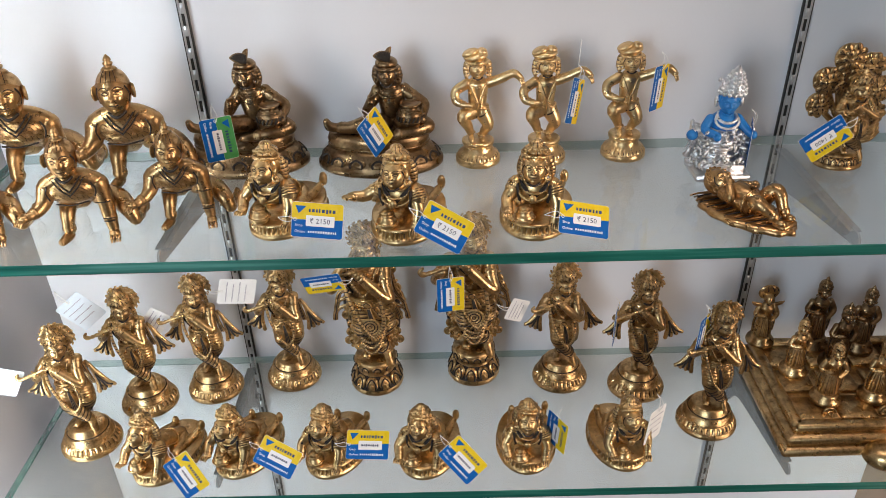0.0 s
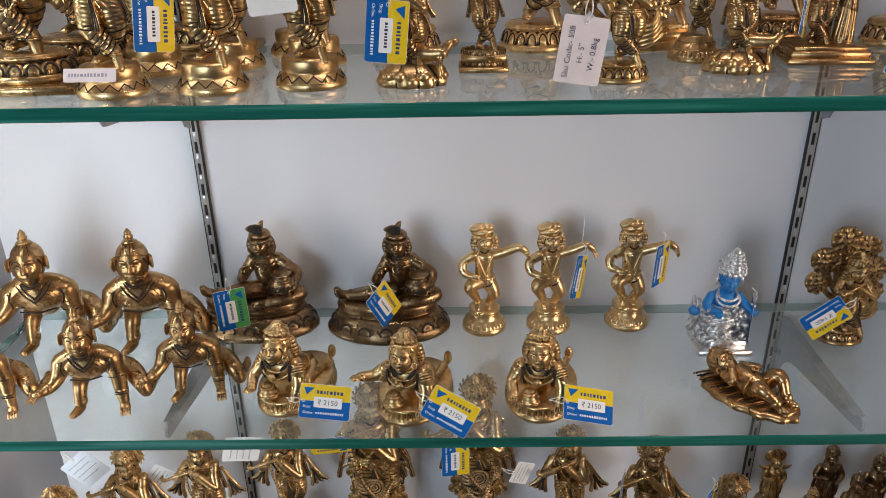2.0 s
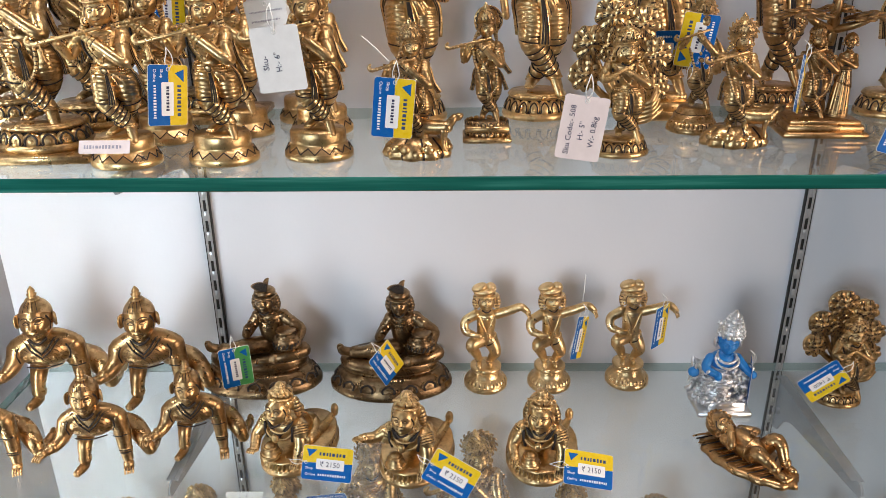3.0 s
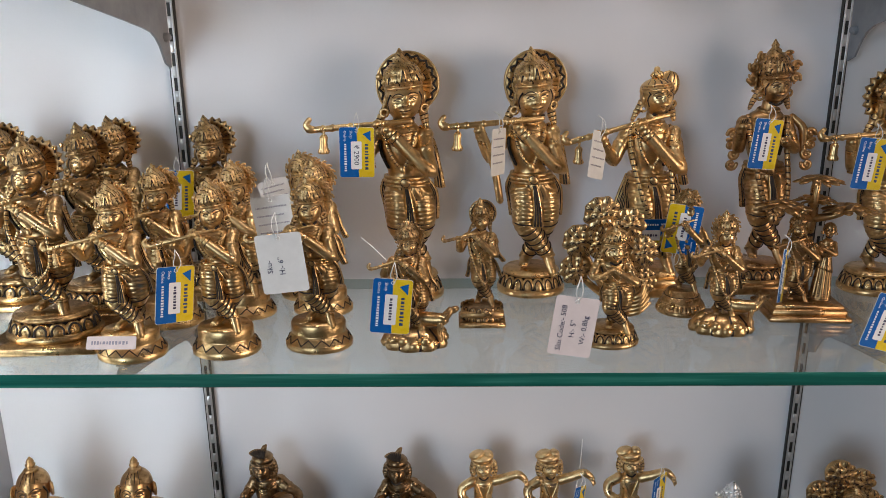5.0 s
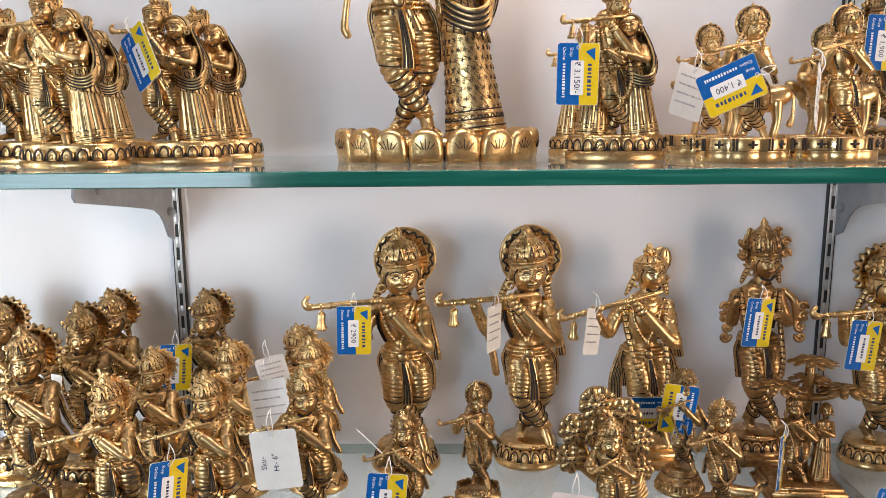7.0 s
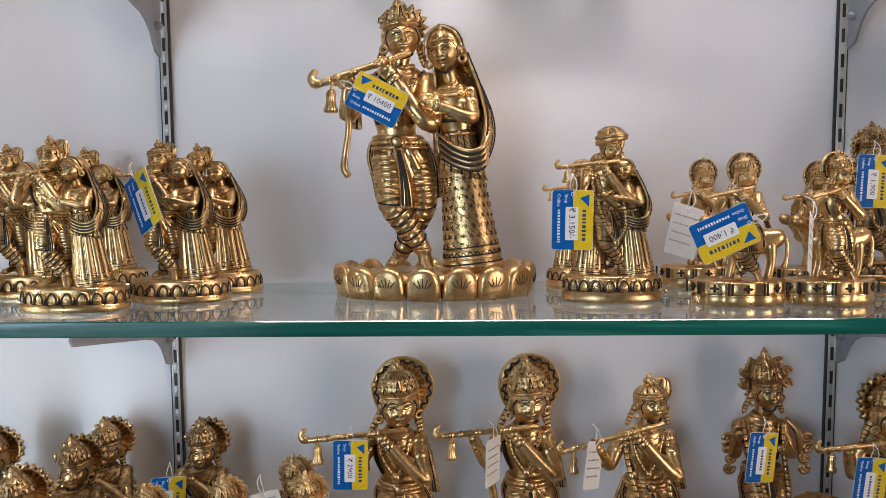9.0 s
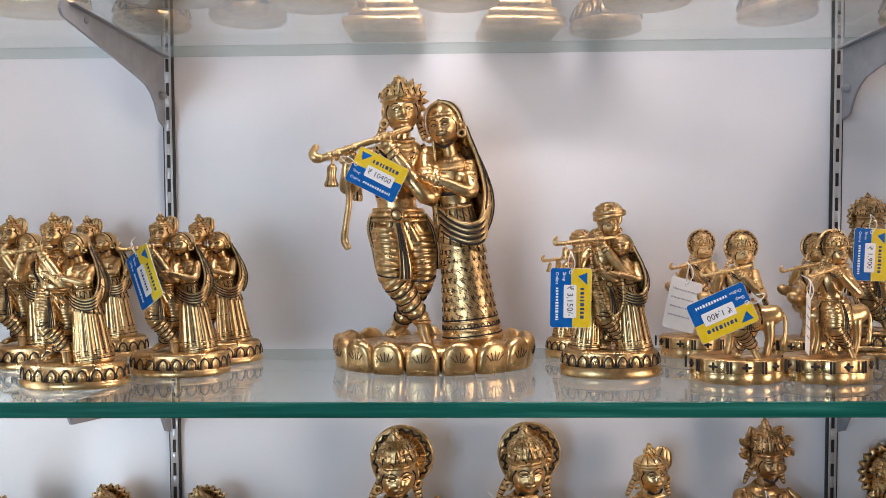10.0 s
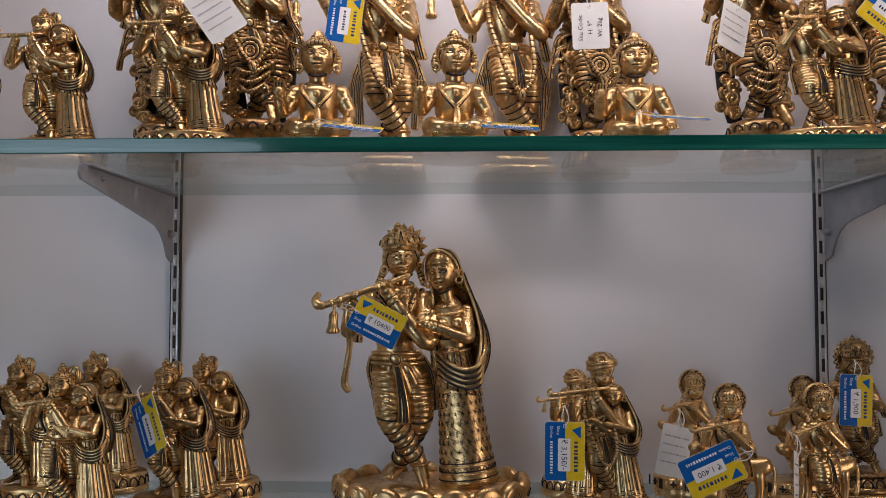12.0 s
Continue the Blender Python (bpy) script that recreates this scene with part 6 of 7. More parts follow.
def trio():
    """Turbaned flute player embraced by two companions on a petalled plinth."""
    F = Cast(0.150)
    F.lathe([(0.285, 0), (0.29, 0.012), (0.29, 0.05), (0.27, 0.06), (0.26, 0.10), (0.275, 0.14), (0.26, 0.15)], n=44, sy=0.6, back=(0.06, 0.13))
    F.petals(22, 0.27, 0.27 * 0.6, 0.10, 0.038, 0.040, -8)
    F.m = Matrix.Translation((-0.01, 0.0, 0))
    flutist(F, 0.14, 10, "cap", 0, True, 0.34, 0.0, False, 14, True, 1.05, face=0.835, body=0.98, hr=0.080, tip=-1.4, tilt=-10)
    # wound turban with a plume
    for j, (z, q) in enumerate(((0.918, 0.080), (0.938, 0.080), (0.958, 0.066))):
        F.ring((0.004, -0.01, z), q, q * 0.95, 0.017, n=30, m=7, tilt=(0, -12 + 8 * j, 0))
    F.ell((0.004, 0.0, 0.955), (0.074, 0.070, 0.048), n=18, m=8, lobes=9, depth=0.05)
    F.scroll((-0.015, -0.085, 0.955), 0.030, 0.012, 1.3, 0, 1)
    F.m = Matrix.Translation((0.135, -0.035, 0))
    lady(F, 0.14, 0.70, -7, wide=1.20)
    F.m = Matrix.Translation((-0.135, 0.02, 0)) @ Matrix.Scale(-1, 4, (1, 0, 0))
    lady(F, 0.14, 0.74, -5, 13, False, wide=1.05)
    F.m = Matrix.Identity(4)
    return F.mesh("trio_figurine", BRASS)


def cow_flutist(mat=BRASS, s=0.127):
    """Flute player leaning on a cow, on a scalloped block base."""
    F = Cast(s)
    F.lathe([(0.275, 0), (0.285, 0.006), (0.285, 0.066), (0.278, 0.072), (0.29, 0.076), (0.292, 0.080), (0.292, 0.150), (0.285, 0.157)], n=96, sy=0.72, lobes=9, depth=0.10, oxide=False, back=(0.067, 0.077))
    for i in range(5):
        a = radians(-170 + 40 * i)
        p = np.array((0.305 * math.cos(a), 0.72 * 0.305 * math.sin(a), 0.115))
        t = np.array((-math.sin(a), 0.72 * math.cos(a), 0.0))
        F.line([p - t * 0.024, p + t * 0.024], 0.006)
        F.line([p - (0, 0, 0.020), p + (0, 0, 0.020)], 0.006)
        for e in (0.12, -0.12):
            F.line([0.98 * p + t * e + (0, 0, -0.034), 0.98 * p + t * e + (0, 0, 0.034)], 0.005)
    cow(F, (0.10, 0.07, 0.155), 0.50, -16)
    F.m = Matrix.Translation((0.015, -0.05, 0))
    flutist(F, 0.155, 6, "round", 0, False, 0.30, 0.02, True, 12, False, 1.1, face=0.795, body=0.95, hr=0.09)
    F.m = Matrix.Identity(4)
    return F.mesh("flute_and_cow_figurine", mat)


def rocky_flutist(mat=ANTIQUE_MID, s=0.118):
    """Small flute player on a rocky mound with a calf beside him."""
    F = Cast(s)
    rng = random.Random(5)
    F.lathe([(0.24, 0), (0.25, 0.03), (0.22, 0.09), (0.15, 0.15)], n=28, sy=0.7, lobes=9, depth=0.14)
    for i in range(16):
        a = 2 * math.pi * i / 16
        F.ell((0.21 * math.cos(a), 0.15 * math.sin(a), rng.uniform(0.03, 0.08)), (rng.uniform(0.03, 0.06), 0.04, rng.uniform(0.03, 0.05)), n=7, m=4)
    cow(F, (0.13, -0.06, 0.07), 0.31, 165, False)
    F.m = Matrix.Translation((-0.02, 0.01, 0))
    flutist(F, 0.13, 5, "curl", 0, True, 0.28, 0.03, True, 12, False, 1.15, hr=0.092)
    F.m = Matrix.Identity(4)
    return F.mesh("rocky_flute_figurine", mat)


def slim_flutist():
    F = Cast(0.124)
    F.box((0, 0, 0.02), (0.36, 0.30, 0.04), bevel=0.01)
    F.box((0, 0, 0.10), (0.33, 0.27, 0.05), bevel=0.01)
    for z in (0.06, 0.135):
        F.petals(18, 0.155, 0.125, z, 0.026, 0.022, -10)
    flutist(F, 0.16, 4, "round", 0, True, 0.30, 0.045, True, 12, False, 1.0, hr=0.085, face=0.78, body=0.93)
    return F.mesh("slim_flute_figurine", ANTIQUE_MID)


def bower(mat=BRASS, s=0.130):
    """A seated flute player under a bower of leaf rosettes on an oval lotus base."""
    F = Cast(s)
    round_base(F, 0.20, 0.13, "lotus", 0.8, 18)
    F.m = Matrix.Translation((0.0, -0.10, 0.0)) @ Matrix.Scale(0.88, 4)
    flutist(F, 0.17, 6, "", 0, False, 0.20, 0.0, False, 12, False, 1.25, hr=0.125, face=0.75)
    F.m = Matrix.Identity(4)
    for i in range(5):
        F.tube([(0.08, -0.06, 0.22 + 0.03 * i), (0.17, -0.08, 0.25 + 0.028 * i), (0.25 - 0.01 * i, -0.05, 0.30 + 0.035 * i)], [0.02, 0.022, 0.012], n=7)
    spots = [(-0.10, 0.90, 0.13), (0.11, 0.83, 0.12), (-0.27, 0.72, 0.12), (0.22, 0.64, 0.12), (0.24, 0.44, 0.105), (-0.30, 0.52, 0.11), (0.00, 0.80, 0.11), (-0.15, 0.70, 0.10)]
    for i, (x, z, r) in enumerate(spots):
        x *= 0.84
        F.tube([(0.0, 0.05, 0.30), (x * 0.5, 0.07, 0.5 * (z + 0.25)), (x, 0.05, z)], [0.03, 0.025, 0.02], n=7)
        clump(F, (x, 0.03, z), r, i)
    return F.mesh("bower_figurine", mat)


def tree_couple():
    """A couple under a spreading leafy tree on a stepped square plinth."""
    F = Cast(0.140)
    F.box((0, 0, 0.02), (0.55, 0.46, 0.04), bevel=0.01)
    F.box((0, 0, 0.06), (0.50, 0.40, 0.05), bevel=0.01)
    F.box((0, 0, 0.095), (0.46, 0.36, 0.03), bevel=0.008)
    F.m = Matrix.Translation((-0.06, -0.02, 0)) @ Matrix.Scale(0.74, 4)
    flutist(F, 0.14, 4, "", 0, True, 0.28, 0.02, False, 12, False, 1.15, face=0.8, body=0.95, hr=0.09)
    F.m = Matrix.Translation((0.12, -0.01, 0))
    lady(F, 0.10, 0.58, 2, 13, False)
    F.m = Matrix.Identity(4)
    F.tube([(0.03, 0.08, 0.10), (0.02, 0.09, 0.4), (0.03, 0.06, 0.7), (0.03, 0.03, 0.92)], [0.05, 0.04, 0.04, 0.03], n=9, ribs=8, depth=0.15)
    rng = random.Random(8)
    for x, y, z, r in ((0.03, 0.0, 0.95, 0.16), (-0.19, -0.03, 0.78, 0.18), (0.25, -0.03, 0.76, 0.18), (0.05, 0.08, 0.80, 0.14)):
        F.tube([(0.03, 0.06, 0.66), (x * 0.6, y, 0.5 * (z + 0.66)), (x, y, z)], [0.03, 0.025, 0.02], n=7)
        F.ell((x, y, z), (0.62 * r, 0.55 * r, 0.10 * r), n=14, m=5)
        for count, q, drop, size in ((12, 0.74, -0.012, 0.34), (9, 0.44, 0.008, 0.30), (4, 0.14, 0.020, 0.24)):
            for i in range(count):
                a = 2 * math.pi * (i + rng.uniform(-0.2, 0.2)) / count
                c, d = math.cos(a), math.sin(a)
                F.ell((x + q * r * c, y + 0.85 * q * r * d, z + drop + rng.uniform(-0.004, 0.006)), (size * r, 0.17 * r, 0.06 * r), (rng.uniform(-14, 14), 16 * q + rng.uniform(-6, 6), math.degrees(a)), n=9, m=4)
    # darker warm brass, chosen to carry the shade at this end of the shelf
    return F.mesh("tree_couple_figurine", BRASS_WARM)


def foil_figure():
    """A blue infant with silver cap on a crumpled silver throne."""
    F = Cast(0.118)
    F.groove = -1
    rng = random.Random(3)
    F.slot = 0
    F.box((0.02, 0.0, 0.03), (0.50, 0.42, 0.06), bevel=0.01)
    F.box((0.04, -0.05, 0.10), (0.34, 0.26, 0.10), bevel=0.01)
    F.tube([(0, 0.05, 0.10), (0, 0.05, 0.25), (0, 0.05, 0.38)], [0.20, 0.18, 0.20], n=14, ribs=4, depth=0.2)
    for i in range(260):
        a, z = rng.uniform(0, 6.28), rng.uniform(0.08, 0.46)
        q = rng.uniform(0.17, 0.29) * (1 - 0.35 * max(0, z - 0.30))
        F.ell((q * math.cos(a), 0.02 + 0.75 * q * math.sin(a), z), (rng.uniform(0.015, 0.055), rng.uniform(0.006, 0.020), rng.uniform(0.015, 0.05)), (rng.uniform(0, 180), rng.uniform(0, 180), rng.uniform(0, 180)), n=5, m=3)
    # cap of small beads rising to a bent tip
    F.lathe([(0.108, 0), (0.112, 0.03), (0.098, 0.07), (0.080, 0.11), (0.066, 0.15), (0.050, 0.19), (0.030, 0.23), (0.012, 0.26)], (0.045, 0.0, 0.775), n=18, tilt=(0, 6, 0))
    for j, (z, q, n) in enumerate(((0.79, 0.112, 15), (0.825, 0.106, 14), (0.86, 0.092, 12), (0.895, 0.078, 11), (0.93, 0.064, 9), (0.965, 0.048, 7))):
        for i in range(n):
            a = 2 * math.pi * (i + 0.5 * (j % 2)) / n
            F.ell((0.047 + 0.10 * (z - 0.775) + q * math.cos(a), q * math.sin(a), z), 0.020, n=6, m=4)
    F.ell((-0.075, 0.0, 0.905), 0.022, n=8, m=5)
    for s_ in (-1, 1):
        F.ell((0.03 + s_ * 0.112, 0.0, 0.70), (0.022, 0.03, 0.055), n=7, m=5)
    F.ring((0.02, -0.045, 0.575), 0.085, 0.075, 0.015, beads=14, tilt=(32, 0, 0))
    F.ring((0.02, -0.065, 0.545), 0.105, 0.085, 0.013, beads=16, tilt=(42, 0, 0))
    F.slot = 1
    head(F, (0.03, -0.01, 0.705), 0.112, -8, True, False, -4)
    torso(F, [(0.02, 0.02, 0.34), (0.01, 0.01, 0.44), (0.01, 0.0, 0.54), (0.02, 0.0, 0.62)], [0.125, 0.115, 0.125, 0.05], 0.85)
    F.tube([(-0.11, 0.0, 0.54), (-0.165, -0.06, 0.46), (-0.07, -0.15, 0.43)], [0.048, 0.042, 0.034], n=9)
    F.tube([(0.13, 0.0, 0.54), (0.200, -0.07, 0.46), (0.245, -0.11, 0.42)], [0.048, 0.042, 0.034], n=9)
    F.ell((-0.265, -0.03, 0.40), (0.055, 0.05, 0.05), n=9, m=6)
    F.ell((-0.08, -0.165, 0.425), 0.038, n=8, m=5)
    F.ell((0.255, -0.12, 0.42), 0.040, n=8, m=5)
    return F.mesh("silver_foil_figurine", SILVER, BLUE_SKIN)


def leaf_figure():
    """A plump infant lying on its back on a ribbed leaf, knees drawn up."""
    F = Cast(0.105)
    n = 60
    a = np.linspace(0, 2 * np.pi, n, endpoint=False)
    rows = []
    for k, z in ((0.9, 0.0), (1.0, 0.025), (0.98, 0.075), (0.86, 0.095), (0.3, 0.08)):
        tip = 1 + 0.14 * np.cos(a) ** 3
        wave = 1 + 0.035 * np.cos(14 * a)
        rows.append(np.stack([k * 0.60 * np.cos(a) * tip * wave, k * 0.36 * np.sin(a) * wave, np.full(n, z)], -1))
    F.skin(rows)
    for i in range(8):
        x = -0.46 + 0.125 * i
        w = 0.33 * math.sqrt(max(0.05, 1 - (x / 0.64) ** 2))
        for s_ in (-1, 1):
            F.tube([(x, 0, 0.090), (x - 0.05, s_ * w * 0.6, 0.098), (x - 0.09, s_ * w * 0.92, 0.082)], 0.012, n=6)
            F.line([(x + 0.055, 0, 0.092), (x + 0.01, s_ * w * 0.6, 0.094), (x - 0.03, s_ * w * 0.95, 0.086)], 0.007)
    torso(F, [(0.16, 0.0, 0.18), (0.02, 0.0, 0.20), (-0.12, 0.0, 0.21), (-0.22, 0.0, 0.22)], [0.15, 0.165, 0.165, 0.08], 0.85)
    F.ring((0.10, 0, 0.19), 0.15, 0.165, 0.014, n=24, m=5, tilt=(0, 90, 0))
    keep = F.m
    F.m = Matrix.Translation((-0.34, 0.0, 0.27)) @ Euler((0, radians(-60), 0)).to_matrix().to_4x4() @ Euler((0, 0, radians(90))).to_matrix().to_4x4()
    head(F, (0, 0, 0), 0.165, 0, True, True)
    for i in range(9):
        g = radians(20 * i + 10)
        F.scroll((0.145 * math.cos(g), -0.03, 0.145 * math.sin(g)), 0.045, 0.018, 1.1, g)
    F.m = keep
    for s_ in (-1, 1):
        up = 0.30 if s_ < 0 else 0.36
        F.tube([(0.16, s_ * 0.09, 0.19), (0.27, s_ * 0.15, up), (0.36, s_ * 0.14, up - 0.03)], [0.10, 0.088, 0.072], n=12)
        F.tube([(0.36, s_ * 0.14, up - 0.03), (0.43, s_ * 0.11, 0.22), (0.50, s_ * 0.09, 0.15)], [0.070, 0.058, 0.044], n=12)
        F.ell((0.54, s_ * 0.09, 0.15), (0.075, 0.045, 0.045), n=9, m=6)
        F.tube([(0.455, s_ * 0.10, 0.195), (0.465, s_ * 0.098, 0.187)], 0.064, n=12)
    arm(F, (-0.16, -0.15, 0.24), (-0.02, -0.22, 0.26), (-0.14, -0.12, 0.40), 0.052, (-1, 0.2, 0.4))
    arm(F, (-0.16, 0.15, 0.24), (-0.02, 0.22, 0.28), (0.06, 0.08, 0.38), 0.052, (0.3, -1, 0.2))
    F.ring((-0.20, 0, 0.25), 0.11, 0.10, 0.014, n=22, m=5, tilt=(0, 70, 0))
    F.box((0.54, 0.02, 0.10), (0.16, 0.26, 0.06), bevel=0.02)
    return F.mesh("leaf_figurine", BRASS_WARM)


def top_infant():
    """A seated infant with wavy hair and crossed scarf, one hand raised, on a round ringed base."""
    F = Cast(0.132)
    F.lathe([(0.29, 0), (0.31, 0.02), (0.31, 0.07), (0.28, 0.085), (0.28, 0.10), (0.30, 0.115), (0.30, 0.155), (0.27, 0.17)], (0, 0.02, 0), n=60, sy=0.86, back=(0.08, 0.105))
    F.m = Matrix.Translation((0, 0.02, 0))
    F.petals(24, 0.302, 0.302 * 0.86, 0.045, 0.034, 0.026, 0, 0.0, 0.2)
    F.m = Matrix.Identity(4)
    for s_ in (-1, 1):
        F.tube([(s_ * 0.09, 0.08, 0.23), (s_ * 0.165, -0.06, 0.23), (s_ * 0.13, -0.18, 0.21), (s_ * 0.02, -0.21, 0.195)], [0.095, 0.085, 0.068, 0.048], n=12, rings=20)
        F.ell((-s_ * 0.05, -0.24, 0.205), (0.075, 0.045, 0.035), n=9, m=6)
    torso(F, [(0, 0.08, 0.20), (0, 0.05, 0.30), (0, 0.0, 0.42), (0, -0.01, 0.50), (0, -0.01, 0.55), (0, -0.02, 0.60)], [0.155, 0.135, 0.150, 0.158, 0.13, 0.06], 0.85)
    for s_ in (-1, 1):
        for j in range(4):
            P = [(s_ * (0.125 - 0.012 * j), -0.055 - 0.012 * j, 0.565 - 0.008 * j), (s_ * (0.095 - 0.018 * j), -0.128, 0.47 - 0.02 * j), (0, -0.142, 0.375 - 0.004 * j)]
            F.tube(P, 0.012, n=6)
            F.line([(x, y - 0.002, z - 0.015) for x, y, z in P], 0.0042)
    F.tube([(0, -0.135, 0.38), (0.01, -0.15, 0.30), (0.0, -0.17, 0.23)], [0.02, 0.03, 0.035], n=8, flat=0.5)
    F.ring((0, -0.015, 0.575), 0.085, 0.075, 0.014, beads=18, m=5, tilt=(16, 0, 0))
    F.ell((0, -0.145, 0.475), (0.03, 0.016, 0.03), n=9, m=5)
    arm(F, (-0.165, 0.0, 0.50), (-0.255, -0.06, 0.36), (-0.265, -0.19, 0.475), 0.054, (0.1, -0.4, 1))
    arm(F, (0.165, 0.0, 0.50), (0.235, -0.03, 0.35), (0.235, -0.15, 0.235), 0.054, (0.1, -1, -0.3))
    F.tube([(0, 0, 0.56), (0, -0.02, 0.64)], 0.07, n=10)
    c, r = (0, -0.04, 0.755), 0.155
    head(F, c, r, 0, False, True, 0)
    F.m = Matrix.Translation(c) @ Matrix.Scale(r, 4)
    F.ell((0, 0.12, 0.20), (0.93, 0.88, 0.92), n=24, m=12, lobes=16, depth=0.05)
    F.tube([(-0.84, -0.12, 0.20), (-0.62, -0.55, 0.46), (0, -0.76, 0.62), (0.62, -0.55, 0.46), (0.84, -0.12, 0.20)], 0.09, n=8, ribs=15, depth=0.2)
    for s_ in (-1, 1):
        F.tube([(s_ * 0.84, 0.05, 0.25), (s_ * 0.95, 0.05, -0.2), (s_ * 0.92, 0.02, -0.62)], [0.20, 0.20, 0.12], n=9, ribs=6, depth=0.14)
    for i in range(-2, 3):
        F.scroll((0.22 * i, -0.55 + 0.10 * abs(i), 0.86 - 0.07 * abs(i)), 0.13, 0.055, 1.1, i)
    F.lathe([(0.34, 0), (0.38, 0.08), (0.24, 0.16), (0.26, 0.24), (0.05, 0.42)], (0, 0.1, 1.05), n=16, lobes=8, depth=0.08)
    F.m = Matrix.Identity(4)
    return F.mesh("seated_infant_figurine", BRASS)


def set_piece(mat, s=0.085, hood=False):
    """A small standing figure of the tray set, on its own round foot."""
    F = Cast(s)
    F.lathe([(0.20, 0), (0.21, 0.03), (0.20, 0.08), (0.15, 0.11), (0.16, 0.14), (0.12, 0.16)], n=24)
    F.lathe([(0.13, 0.14), (0.135, 0.2), (0.11, 0.40), (0.095, 0.46), (0.085, 0.5)], n=28, sy=0.8, lobes=12, depth=0.10)
    torso(F, [(0, 0, 0.46), (0, 0, 0.55), (0, 0, 0.66), (0, 0, 0.73)], [0.095, 0.09, 0.11, 0.045])
    for s_ in (-1, 1):
        F.tube([(s_ * 0.11, 0, 0.67), (s_ * 0.16, -0.03, 0.55), (s_ * 0.06, -0.12, 0.57 if s_ < 0 else 0.50)], [0.042, 0.038, 0.028], n=8)
        sash(F, [(s_ * 0.10, 0.0, 0.60), (s_ * 0.15, 0.0, 0.42), (s_ * 0.14, 0.0, 0.22)], 0.022, 2)
    F.ring((0, 0, 0.49), 0.10, 0.085, 0.014, beads=14, m=4)
    F.ring((0, -0.02, 0.68), 0.08, 0.07, 0.012, beads=14, m=4, tilt=(35, 0, 0))
    for i in (-1, 0, 1):
        F.tube([(0.01 * i, -0.09, 0.48), (0.025 * i, -0.115, 0.33), (0.03 * i, -0.12, 0.2)], 0.014, n=5)
    head(F, (0, -0.01, 0.81), 0.085)
    if hood:
        F.ell((0, 0.04, 0.90), (0.15, 0.03, 0.13), n=16, m=8, lobes=9, depth=0.08)
        for s_ in (-1, 1):
            F.tube([(s_ * 0.10, 0.0, 0.70), (s_ * 0.2, 0.0, 0.73), (s_ * 0.24, 0, 0.76)], [0.04, 0.03, 0.01], n=7, flat=0.6)
    else:
        crown(F, (0, -0.01, 0.81), 0.085, 0.19)
    return F.mesh("set_figurine", mat)


def offering_tray():
    """A stepped rectangular brass tray with moulded edges and a spout-like foot, squares laid out on top."""
    F = Cast(1.0)
    w, d = 0.25, 0.19
    for z, h, o in ((0.006, 0.012, 0.0), (0.014, 0.007, 0.008), (0.022, 0.010, 0.004), (0.030, 0.007, 0.014)):
        F.box((0, 0, z), (w - 2 * o, d - 2 * o, h), bevel=0.002)
    for x in (-1, 1):
        F.box((x * (w / 2 - 0.017), 0, 0.037), (0.014, d - 0.03, 0.008), bevel=0.002)
    for y in (-1, 1):
        F.box((0, y * (d / 2 - 0.017), 0.037), (w - 0.03, 0.014, 0.008), bevel=0.002)
    for i in range(4):
        for j in range(3):
            F.box((-0.084 + 0.056 * i, -0.05 + 0.05 * j, 0.0355), (0.044, 0.040, 0.005 + 0.003 * ((i + j) % 2)), bevel=0.0012)
    for i in range(3):
        F.scroll((-0.065 + 0.067 * i, -0.062, 0.041), 0.008, 0.0016, 1.4, i)
    F.lathe([(0.030, -0.002), (0.034, 0.004), (0.030, 0.014), (0.022, 0.020)], (0.0, -d / 2 - 0.006, 0.002), n=24, sy=0.7)
    return F.mesh("offering_tray", ANTIQUE_MID)


def place(me, name, x, y, k, rz, label, group="", s=1.0, dz=0.0, category="figurine"):
    ob = new(name, me)
    ob.matrix_basis = pose(x, y, SHELF_Z[k] + 0.0003 + dz, 0, 0, rz) @ Matrix.Scale(s, 4)
    return tagged(ob, label, category, group)


# ---------------------------------------------------------------- lowest shelf
m_shawl = shawl_flutist()
for x, y, rz in ((-0.515, -0.144, 6), (-0.464, -0.071, 3), (-0.381, -0.046, 0), (-0.277, -0.025, 0), (0.089, -0.041, 0), (0.188, -0.063, -2), (0.262, -0.133, -4)):
    place(m_shawl, "shawl_flute_figurine", x, y, 0, rz, "antique brass flute player with flying shawl on fluted round base", "shawl flute players")
m_ornate = ornate_flutist()
for x, y in ((-0.161, -0.036), (-0.028, -0.021)):
    place(m_ornate, "ornate_flute_figurine", x, y, 0, 0, "tall dark gold flute player with scrolled garlands on lotus drum", "ornate flute players")
m_crawl = crawler(BRASS, 0.103, 0, 28)
for x, y, rz in ((-0.414, -0.186, -24), (-0.317, -0.177, -22), (-0.206, -0.180, -20), (-0.092, -0.184, -16), (0.030, -0.179, -4), (0.146, -0.178, 6)):
    place(m_crawl, "crawling_figurine", x, y, 0, rz, "small brass crawling infant with butter pot on oval base", "small crawling infants")
tray = tagged(new("offering_tray", offering_tray()), "stepped dark brass tray holding a set of small figures", "tray")
tray.matrix_basis = pose(0.461, -0.102, SHELF_Z[0] + 0.0003)
m_set, m_set_dark = set_piece(ANTIQUE_MID), set_piece(ANTIQUE)
m_hood = set_piece(ANTIQUE_MID, 0.088, True)
